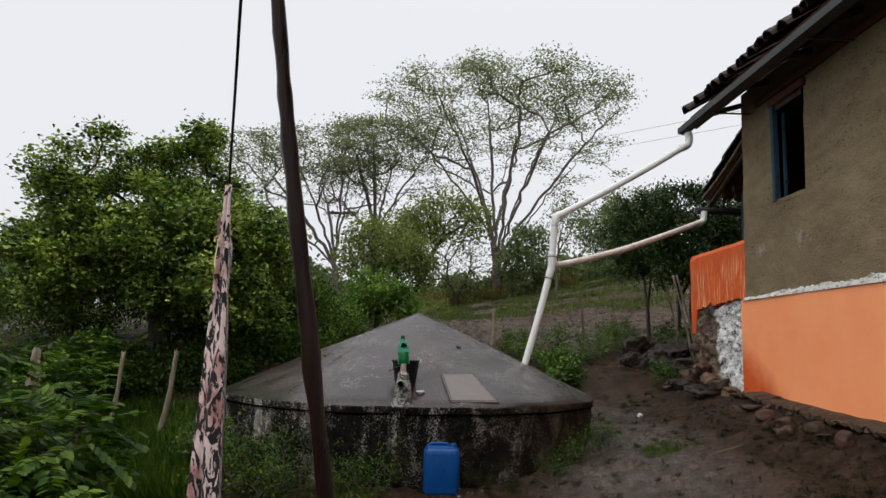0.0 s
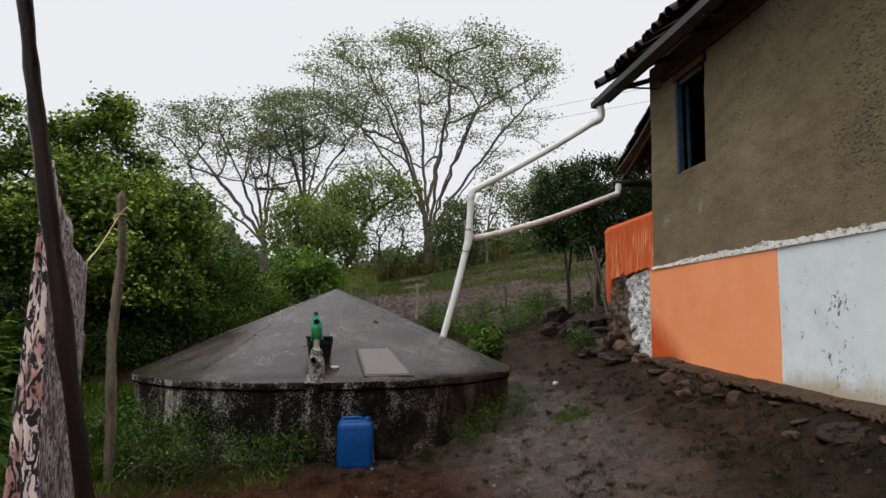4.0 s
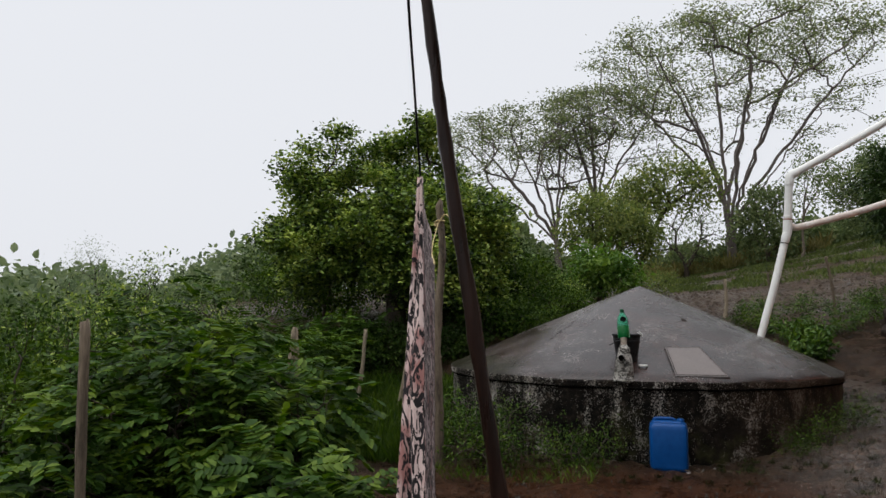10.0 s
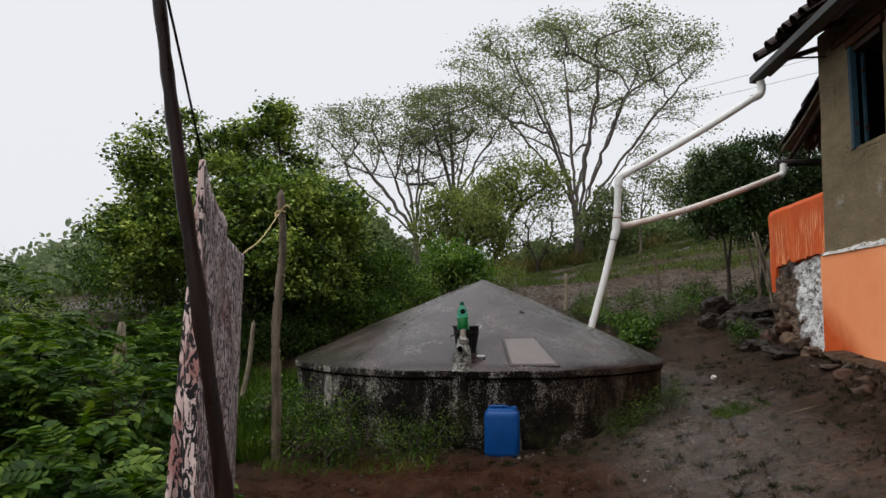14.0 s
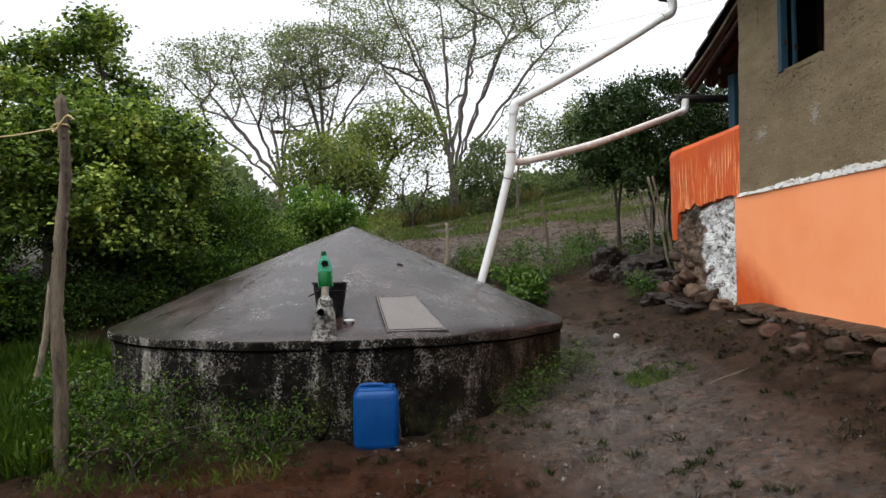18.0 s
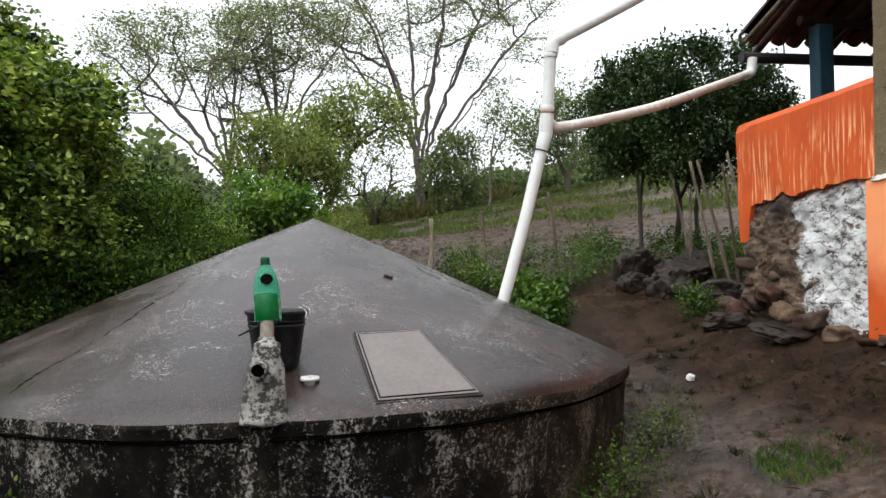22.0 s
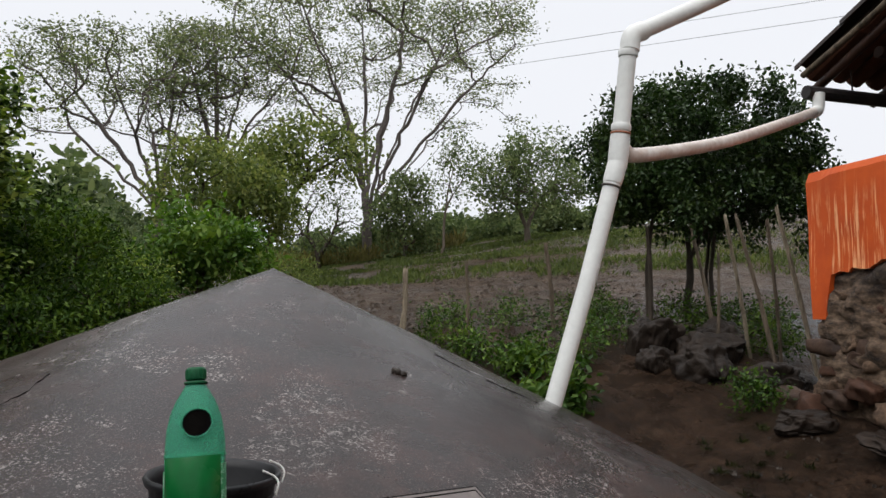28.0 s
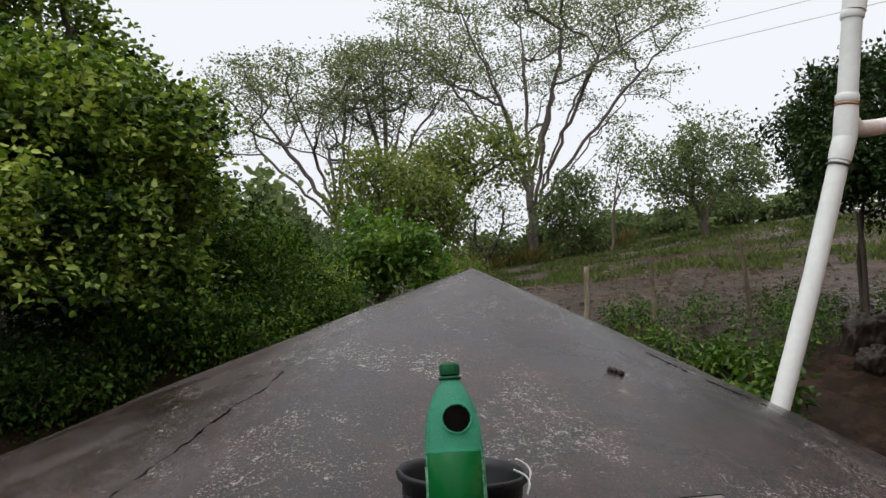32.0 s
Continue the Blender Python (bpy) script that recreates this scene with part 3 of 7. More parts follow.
GREY_STONE = plain("grey_stone", (0.035, 0.03, 0.026), (0.13, 0.115, 0.1), 7, (0.3, 0.7), 0.6, 45, distance=0.02)
BLACK_STONE = plain("dark_wet_stone", (0.014, 0.011, 0.009), (0.055, 0.043, 0.034), 7, (0.2, 0.6), 0.6, 45, distance=0.02)
TILE = plain("sooty_clay_tile", (0.008, 0.006, 0.006), (0.045, 0.028, 0.022), 9, (0.45, 0.8), 0.4, 60)
TILE_RED = plain("clay_tile_underside", (0.06, 0.022, 0.013), (0.15, 0.06, 0.035), 9, (0.6, 0.9), 0.4, 60)
DARK_WOOD = plain("wet_dark_wood", (0.016, 0.009, 0.007), (0.06, 0.03, 0.02), 12, (0.25, 0.6), 0.5, 80, (1, 1, 0.12))
RED_WOOD = plain("old_red_timber", (0.03, 0.009, 0.004), (0.11, 0.035, 0.014), 14, (0.5, 0.8), 0.4, 80, (1, 0.15, 1))
POLE_WOOD = plain("wet_red_pole", (0.004, 0.002, 0.0015), (0.026, 0.011, 0.007), 40, (0.22, 0.5), 0.5, 90, (1, 1, 0.15), spec=0.2)
POST_WOOD = plain("weathered_post", (0.012, 0.008, 0.005), (0.2, 0.155, 0.11), 22, (0.6, 0.9), 0.9, 190, (1, 1, 0.12))
PALE_WOOD = plain("pale_stake", (0.05, 0.038, 0.025), (0.34, 0.28, 0.2), 45, (0.6, 0.9), 0.9, 190, (1, 1, 0.12))
BLUE_WOOD = plain("blue_painted_wood", (0.009, 0.026, 0.04), (0.034, 0.085, 0.118), 10, (0.5, 0.8), 0.4, 70, (1, 1, 0.15))
BARK = plain("bark", (0.045, 0.036, 0.028), (0.16, 0.13, 0.1), 6, (0.6, 0.9), 0.6, 40, (1, 1, 0.3), distance=0.03)
BARK_DARK = plain("dark_bark", (0.02, 0.015, 0.011), (0.08, 0.062, 0.047), 6, (0.6, 0.9), 0.6, 40, (1, 1, 0.3), distance=0.03)
BARK_RED = plain("reddish_bark", (0.055, 0.045, 0.04), (0.155, 0.13, 0.117), 5, (0.6, 0.9), 0.6, 40, (1, 1, 0.3), distance=0.04)
PVC = plain("white_pvc", (0.6, 0.605, 0.585), (0.71, 0.715, 0.69), 5, (0.35, 0.5), 0.05, 40)
PVC_STAINED = plain("stained_pvc", (0.42, 0.31, 0.25), (0.72, 0.69, 0.65), 6, (0.3, 0.5), 0.08, 30)
BROWN_RING = plain("brown_sealing_ring", (0.2, 0.06, 0.03), (0.32, 0.13, 0.07), 20, (0.4, 0.6), 0.1)
BLUE_PLASTIC = plain("blue_plastic", (0.0015, 0.036, 0.15), (0.003, 0.06, 0.215), 3, (0.28, 0.45), 0.06, 25)
FIELD_SOIL = plain("wet_field_soil", (0.03, 0.022, 0.016), (0.1, 0.074, 0.056), 5, (0.4, 0.75), 0.5, 40)
BOULDER = plain("wet_boulder", (0.005, 0.0035, 0.0025), (0.036, 0.025, 0.018), 5, (0.4, 0.7), 0.8, 35, distance=0.03, spec=0.2)
# near-black for open gaps, and for shade painted on the window jambs
PITCH = plain("black_gap_and_shade", (0.002, 0.002, 0.002), (0.005, 0.0045, 0.004), 20, (0.8, 0.9), 0.0, spec=0.0)
GREEN_CAP = plain("dark_green_plastic", (0.003, 0.045, 0.018), (0.006, 0.08, 0.03), 30, (0.35, 0.5), 0.05)
BLACK_PLASTIC = plain("black_plastic", (0.008, 0.008, 0.009), (0.02, 0.02, 0.021), 9, (0.25, 0.45), 0.05)
WHITE_PLASTIC = plain("white_plastic", (0.5, 0.49, 0.46), (0.72, 0.71, 0.68), 20, (0.3, 0.5), 0.05)
SLAB = plain("pale_mortar_slab", (0.098, 0.083, 0.078), (0.172, 0.15, 0.142), 7, (0.35, 0.6), 0.35, 60)
LUMP = limewash_material("mouldy_mortar", 0.5, (0.02, 0.017, 0.013), 0.5, 30.0, ((0.12, 0.11, 0.095), (0.42, 0.4, 0.365)))
GUTTER = plain("grey_painted_gutter", (0.018, 0.02, 0.02), (0.05, 0.053, 0.052), 4, (0.35, 0.6), 0.1, 40)
DARK_GUTTER = plain("dark_gutter", (0.014, 0.012, 0.012), (0.045, 0.038, 0.036), 6, (0.4, 0.6), 0.15, 40)
ROPE_DARK = plain("dark_line", (0.008, 0.008, 0.009), (0.02, 0.02, 0.022), 50, (0.5, 0.7), 0.3, 300)
ROPE_PALE = plain("yellow_twine", (0.32, 0.23, 0.1), (0.5, 0.4, 0.2), 50, (0.7, 0.9), 0.3, 300)
WIRE = plain("power_wire", (0.2, 0.2, 0.21), (0.28, 0.28, 0.29), 1, (0.5, 0.6), 0.0)
# near-black colour carries the shade of the unlit interior
INSIDE = plain("unlit_interior_tone", (0.005, 0.0045, 0.004), (0.014, 0.012, 0.01), 2, (0.8, 0.9), 0.1)
CLOTH_SPOT = cloth_material("spotted_cloth", ((0.56, 0.43, 0.4), (0.3, 0.14, 0.125)), (0.006, 0.004, 0.005), 62.0, 0.472, 0.505)
CLOTH_BACK = cloth_material("cloth_back", ((0.44, 0.35, 0.34), (0.2, 0.09, 0.085)), (0.03, 0.02, 0.02), 90.0, 0.47, 0.53, 0.5)

G_TREE = leaf_mat("broad_green_leaves", [(0.2, (0.008, 0.021, 0.0038)), (0.55, (0.115, 0.185, 0.032)), (0.88, (0.38, 0.44, 0.1))], 0.22, 0.42, 0.22)
G_PALE = leaf_mat("thin_feathery_leaves", [(0.1, (0.066, 0.085, 0.044)), (0.5, (0.128, 0.155, 0.072)), (0.9, (0.26, 0.285, 0.13))], 0.42)
G_GOLD = leaf_mat("yellowish_leaves", [(0.1, (0.042, 0.063, 0.018)), (0.5, (0.115, 0.15, 0.04)), (0.9, (0.24, 0.26, 0.08))], 0.4)
G_FRESH = leaf_mat("fresh_green_leaves", [(0.1, (0.009, 0.026, 0.004)), (0.5, (0.04, 0.088, 0.013)), (0.9, (0.13, 0.2, 0.034))], 0.22, 0.45, 0.2)
G_DARK = leaf_mat("dark_glossy_leaves", [(0.1, (0.009, 0.02, 0.005)), (0.5, (0.022, 0.045, 0.011)), (0.9, (0.065, 0.095, 0.026))], 0.15, 0.35)
G_WEED = leaf_mat("weed_leaves", [(0.1, (0.005, 0.013, 0.0018)), (0.5, (0.03, 0.064, 0.008)), (0.9, (0.115, 0.17, 0.026))], 0.2, 0.55, 0.1)
# the next two leaf colours are paled to paint in distance haze
G_GREY = leaf_mat("haze_greyed_leaves", [(0.1, (0.07, 0.1, 0.05)), (0.5, (0.13, 0.17, 0.085)), (0.9, (0.22, 0.26, 0.13))], 0.35)
G_HILL = leaf_mat("haze_paled_leaves", [(0.1, (0.045, 0.068, 0.03)), (0.5, (0.105, 0.14, 0.055)), (0.9, (0.2, 0.235, 0.1))], 0.4)
G_GRASS = leaf_mat("grass_blades", [(0.1, (0.018, 0.038, 0.005)), (0.5, (0.048, 0.088, 0.012)), (0.9, (0.12, 0.175, 0.03))], 0.35)
G_BRIGHT = leaf_mat("bright_young_leaves", [(0.1, (0.028, 0.062, 0.012)), (0.5, (0.075, 0.145, 0.024)), (0.9, (0.16, 0.24, 0.045))], 0.35)
G_FIELD = leaf_mat("dull_field_grass", [(0.1, (0.03, 0.044, 0.012)), (0.5, (0.065, 0.09, 0.022)), (0.9, (0.13, 0.15, 0.042))], 0.3)
# weed leaves darkened to stand for the shade beneath the big tree
G_SHADE = leaf_mat("painted_shade_leaves", [(0.1, (0.005, 0.011, 0.002)), (0.5, (0.014, 0.03, 0.005)), (0.9, (0.05, 0.08, 0.014))], 0.12, 0.55, 0.06)
G_SPRIG = leaf_mat("trodden_sprigs", [(0.1, (0.004, 0.005, 0.002)), (0.5, (0.014, 0.018, 0.006)), (0.9, (0.05, 0.06, 0.018))], 0.1, 0.6, 0.05)
G_DRY = leaf_mat("dry_grass_blades", [(0.1, (0.07, 0.07, 0.02)), (0.5, (0.14, 0.13, 0.045)), (0.9, (0.24, 0.2, 0.08))], 0.4)

# ---- the lie of the land ----
TANK_R, RIM_Z, APEX = 1.9, 0.66, (0.068, -0.03, 1.483)


def smooth_interp(v, xs, ys):
    return np.interp(v, xs, ys)


def land(x, y):
    """Height of the ground."""
    x, y = np.asarray(x, float), np.asarray(y, float)
    g = smooth_interp(y, [-2500, -60, -12, -7.5, -2.0, -0.5, 1.0, 2.0, 3.0, 8, 20, 25, 45, 130, 2500], [-40, -2.5, -0.4, -0.2, 0.0, 0.1, 0.4, 0.72, 1.15, 1.65, 2.66, 2.9, 1.0, -14, -40])
    r = smooth_interp(x, [0.4, 1.2, 2.0, 2.7, 3.0, 3.25, 3.6], [0, 0.1, 0.27, 0.45, 0.6, 0.72, 0.76]) * smooth_interp(y, [-1.0, 2.0, 3.5], [1, 0.4, 0.1])
    r = r + smooth_interp(x, [3.6, 8, 20, 60], [0, 0.25, 1.0, 1.5]) * smooth_interp(y, [-1, 3], [0.4, 1])
    left = smooth_interp(x, [-2500, -60, -20, -8, -3.5, -2.0], [-35, -9, -1.6, -0.15, -0.02, 0]) * smooth_interp(y, [3, 12, 22], [1, 0.7, 0.45])
    hill = smooth_interp(x, [1, 4, 7, 20, 80], [0, 0.45, 1.0, 2.2, 3.0]) * smooth_interp(y, [3.5, 7, 12, 20, 40], [0, 0.4, 1, 1, 0.3])
    z = g + r + left + hill
    z = z + 0.055 * np.exp(-((x - 0.2) / 1.1) ** 2 - ((y + 2.35) / 0.75) ** 2)
    d = np.hypot(x, y)
    pit = smooth_interp(d, [TANK_R - 0.35, TANK_R - 0.12], [1, 0])
    return z * (1 - pit) + np.minimum(z, -0.05) * pit


def gz(x, y):
    return float(land(x, y))


def ground_sheet():
    def axis(lo, hi, step, far):
        a = np.arange(lo, hi + 1e-6, step)
        out = [hi]
        while out[-1] < far:
            out.append(out[-1] + max(step, (out[-1] - hi) * 0.22 + step))
        inn = [lo]
        while inn[-1] > -far:
            inn.append(inn[-1] - max(step, (lo - inn[-1]) * 0.22 + step))
        return np.concatenate([inn[:0:-1], a, out[1:]])

    xs, ys = axis(-2.2, 3.5, 0.03, 2400), axis(-6.6, 0.6, 0.035, 2400)
    gx, gy = np.meshgrid(xs, ys)
    z = land(gx, gy)
    near = (np.abs(gx) < 14) & (np.abs(gy) < 28)
    wob = np.zeros_like(z)
    for i, j in zip(*np.nonzero(near)):
        x, y = gx[i, j], gy[i, j]
        wob[i, j] = 0.035 * noise.noise((x * 1.4, y * 1.4, 3.1)) + 0.028 * noise.noise((x * 4.5, y * 4.5, 7.7)) - 0.026 * max(0.0, noise.noise((x * 7 + 3, y * 5.2, 4.4)) - 0.15) + 0.018 * noise.noise((x * 10, y * 7, 1.7)) + 0.012 * noise.noise((x * 22, y * 15, 2.7)) - 0.03 * max(0.0, noise.noise((x * 4.2 + 9, y * 3.1, 8.4)) - 0.3)
    z = z + wob
    nx, ny = len(xs), len(ys)
    verts = np.stack([gx.ravel(), gy.ravel(), z.ravel()], 1)
    idx = np.arange(nx * ny).reshape(ny, nx)
    faces = np.stack([idx[:-1, :-1].ravel(), idx[:-1, 1:].ravel(), idx[1:, 1:].ravel(), idx[1:, :-1].ravel()], 1)
    me = bpy.data.meshes.new("ground")
    me.from_pydata(verts.tolist(), [], faces.tolist())
    me.shade_smooth()
    me.materials.append(MUD)
    return tagged(new("ground", me), "wet trampled brown mud rising to a field", "ground", kind="structure")


ground_sheet()


# ---- plants: how they are built ----
def leaf_cloud(points, axes, length, width, rng, fold=0.2, level=1.1):
    """One folded, pointed leaf for each row; returns six verts a leaf."""
    n = len(points)
    p, d = np.asarray(points, float), np.asarray(axes, float)
    d = d / (np.linalg.norm(d, axis=1, keepdims=True) + 1e-9)
    s = np.cross(d, rng.normal(size=(n, 3)) + np.array([0, 0, level]))
    s = s / (np.linalg.norm(s, axis=1, keepdims=True) + 1e-9)
    up = np.cross(s, d)
    le = (length * rng.uniform(0.65, 1.3, n))[:, None]
    wi = le * width
    sag = up * le * 0.12
    a, b = p + d * le * 0.3, p + d * le * 0.68 - sag * 0.5
    verts = np.stack([p, a + s * wi * 0.5 + up * wi * fold, b + s * wi * 0.42 + up * wi * fold, p + d * le - sag, b - s * wi * 0.42 + up * wi * fold, a - s * wi * 0.5 + up * wi * fold], 1)
    return verts.reshape(-1, 3)


def leaf_mesh(name, verts, material, parent, label=""):
    n = len(verts) // 6
    me = bpy.data.meshes.new(name)
    me.vertices.add(len(verts))
    me.vertices.foreach_set("co", np.asarray(verts, np.float32).ravel())
    b = np.arange(n)[:, None] * 6
    halves = np.concatenate([b + [0, 1, 2, 3], b + [0, 3, 4, 5]], 1).reshape(-1)
    me.loops.add(len(halves))
    me.loops.foreach_set("vertex_index", halves.astype(np.int32))
    me.polygons.add(2 * n)
    me.polygons.foreach_set("loop_start", np.arange(0, 8 * n, 4, dtype=np.int32))
    me.update(calc_edges=True)
    me.materials.append(material)
    ob = new(name, me)
    if parent is not None:
        ob.parent = parent
        ob.matrix_parent_inverse = parent.matrix_basis.inverted()
    if label:
        ob["label"] = label
    return ob


def two_groups(pts, rng):
    a, b = pts[rng.integers(len(pts))], pts[rng.integers(len(pts))]
    for _ in range(5):
        near = ((pts - a) ** 2).sum(1) < ((pts - b) ** 2).sum(1)
        if near.all() or not near.any():
            near = np.arange(len(pts)) % 2 == 0
        a, b = pts[near].mean(0), pts[~near].mean(0)
    return near


def branches(base, first, targets, rng, r_tip, power=0.5, reach=0.45, sway=0.08, thin=3, steep=0.0):
    """Limbs that part again and again until each meets one target. Returns verts, faces and the last twigs."""
    verts, faces, twigs = [], [], []

    def limb(p, q, r0, r1, bend):
        mid = (p + q) / 2 + bend
        n = np.linalg.norm(q - p)
        if n < 1e-4:
            return
        sides = 8 if r0 > 0.06 else 5 if r0 > 0.02 else thin
        v, f = tube_data([p, mid, q], [r0, (r0 + r1) / 2, r1], sides, False, len(verts))
        verts.extend(v)
        faces.extend(f)

    def part_ways(p, pts, r):
        if len(pts) == 1:
            q = pts[0]
            limb(p, q, r, r_tip * 0.5, rng.normal(size=3) * sway * np.linalg.norm(q - p))
            twigs.append((p, q))
            return
        near = two_groups(pts, rng)
        for group in (pts[near], pts[~near]):
            c = group.mean(0)
            f = reach if len(group) > 2 else 0.6
            step = c - p
            if steep:
                share = len(group) / len(targets)
                f = reach * (0.12 if share > 0.36 else 0.75 if share > 0.1 else 1.1) if len(group) > 2 else f
                step = step * np.array([1 - steep * share ** 0.5, 1 - steep * share ** 0.5, 1.0])
            q = p + step * f
            rr = min(r, r_tip * len(group) ** power)
            limb(p, q, max(rr, r * 0.72 if len(group) > len(pts) / 2 else rr), rr, rng.normal(size=3) * sway * np.linalg.norm(q - p))
            part_ways(q, group, rr)

    base, first = np.asarray(base, float), np.asarray(first, float)
    r0 = r_tip * len(targets) ** power
    pts = [base + (first - base) * k for k in (0, 0.12, 0.4, 0.7, 1.0)]
    for k in (1, 2, 3):
        pts[k] = pts[k] + rng.normal(size=3) * (0.12, 0.12, 0) * np.linalg.norm(first - base) * 0.2
    v, f = tube_data(pts, [r0 * 1.5, r0 * 1.15, r0 * 1.03, r0, r0 * 0.95], 9, False, 0)
    verts.extend(v)
    faces.extend(f)
    part_ways(first, np.asarray(targets, float), r0 * 0.95)
    return verts, faces, twigs


def envelope(rng, centre, radii, count, shell=0.55, flat=-0.6, seed=0.0, uneven=0.35):
    """Points in an uneven rounded crown, more of them near its skin."""
    out = []
    while len(out) < count:
        d = rng.normal(size=3)
        d /= np.linalg.norm(d)
        if d[2] < flat:
            continue
        r = rng.uniform(0, 1) ** (1 / 3) if rng.uniform() > shell else rng.uniform(0.8, 1.0)
        r *= 1 + uneven * noise.noise((d[0] * 1.9 + seed, d[1] * 1.9 - seed, d[2] * 1.9 + 2 * seed))
        out.append(np.asarray(centre) + d * r * np.asarray(radii))
    return np.array(out)


def twig_leaves(twigs, rng, per, spread, length, width, droop=0.2):
    a = np.array([t[0] for t in twigs])
    b = np.array([t[1] for t in twigs])
    k = np.repeat(np.arange(len(twigs)), per)
    f = rng.uniform(0.35, 1.15, len(k))[:, None]
    p = a[k] + (b[k] - a[k]) * f + rng.normal(size=(len(k), 3)) * spread
    d = rng.normal(size=(len(k), 3)) + 0.6 * (b[k] - a[k]) / (np.linalg.norm(b[k] - a[k], axis=1, keepdims=True) + 1e-6)
    d[:, 2] -= droop
    return leaf_cloud(p, d, length, width, rng)


def tree(name, seed, base, first, targets, bark, leaf, r_tip, per, spread, length, width, label, category="tree", group="", reach=0.45, power=0.5, sway=0.08):
    rng = np.random.default_rng(seed)
    root = thing(name, base, label, category, group)
    v, f, twigs = branches(base, first, targets, rng, r_tip, power, reach, sway)
    mesh("trunk", v, f, bark, root, smooth=True)
    leaf_mesh("crown", twig_leaves(twigs, rng, per, spread, length, width), leaf, root)
    return root


def grass_mesh(name, pts, rng, height, material, lean=0.35, wide=0.012):
    """Bent blades, six points each."""
    n = len(pts)
    p = np.asarray(pts, float)
    h = (height * rng.uniform(0.5, 1.25, n))[:, None]
    d = rng.normal(size=(n, 3)) * lean
    d[:, 2] = 1
    d /= np.linalg.norm(d, axis=1, keepdims=True)
    s = np.cross(d, rng.normal(size=(n, 3)))
    s = s / np.linalg.norm(s, axis=1, keepdims=True) * wide * (0.6 + h)
    tip = p + d * h + rng.normal(size=(n, 3)) * (0.1, 0.1, 0.0) * h
    low, mid = p + d * h * 0.3, p + d * h * 0.62
    mid = mid + (tip - p - d * h) * 0.25
    return np.stack([p, low + s * 0.6, mid + s * 0.5, tip, mid - s * 0.5, low - s * 0.6], 1).reshape(-1, 3)


def sprays(rng, origins, axes, leaflets, length, leaf, width):
    """Feathered leaves: pairs of leaflets along a stalk."""
    o, d = np.asarray(origins, float), np.asarray(axes, float)
    d = d / np.linalg.norm(d, axis=1, keepdims=True)
    s = np.cross(d, np.array([0, 0, 1.0]) + rng.normal(size=d.shape) * 0.25)
    s /= np.linalg.norm(s, axis=1, keepdims=True)
    ps, ds = [], []
    for k in range(leaflets):
        f = 0.2 + 0.8 * k / max(leaflets - 1, 1)
        sag = np.zeros_like(d)
        sag[:, 2] = -0.25 * f * f * length
        q = o + d * length * f + sag
        for sg in (1, -1):
            ps.append(q)
            ds.append(d * 0.55 + s * sg + np.array([0, 0, -0.15]))
    return leaf_cloud(np.concatenate(ps), np.concatenate(ds), leaf, width, rng, 0.1, 4.0)


VENT = plain("dirty_beige_pipe", (0.12, 0.095, 0.075), (0.3, 0.25, 0.2), 14, (0.4, 0.7), 0.1)


# ---- cistern ----
def cone_z(x, y):
    """Height of the cistern's roof over a place."""
    d = math.hypot(x, y)
    if d < 1e-6:
        return APEX[2]
    px, py = x - APEX[0], y - APEX[1]
    # share of the way from the apex to the rim along this ray
    a, b, c = px * px + py * py, 2 * (px * APEX[0] + py * APEX[1]), APEX[0] ** 2 + APEX[1] ** 2 - TANK_R ** 2
    if a < 1e-9:
        return APEX[2]
    k = (-b + math.sqrt(b * b - 4 * a * c)) / (2 * a)
    f = 1 / k
    return APEX[2] + (RIM_Z + 0.02 - APEX[2]) * f + 0.05 * f * (1 - f)


def roof_z(x, y):
    """Height of the roof's own skin, with its unevenness."""
    lo, hi = cone_z(x, y), APEX[2]
    f = min(1.0, max(0.0, (hi - lo) / (hi - RIM_Z - 0.02)))
    f = f + 0.06 * f * (1 - f)
    return APEX[2] + (RIM_Z - APEX[2]) * f + 0.05 * f * (1 - f) + 0.012 * f * noise.noise((x * 2.3, y * 2.3, 5.0))


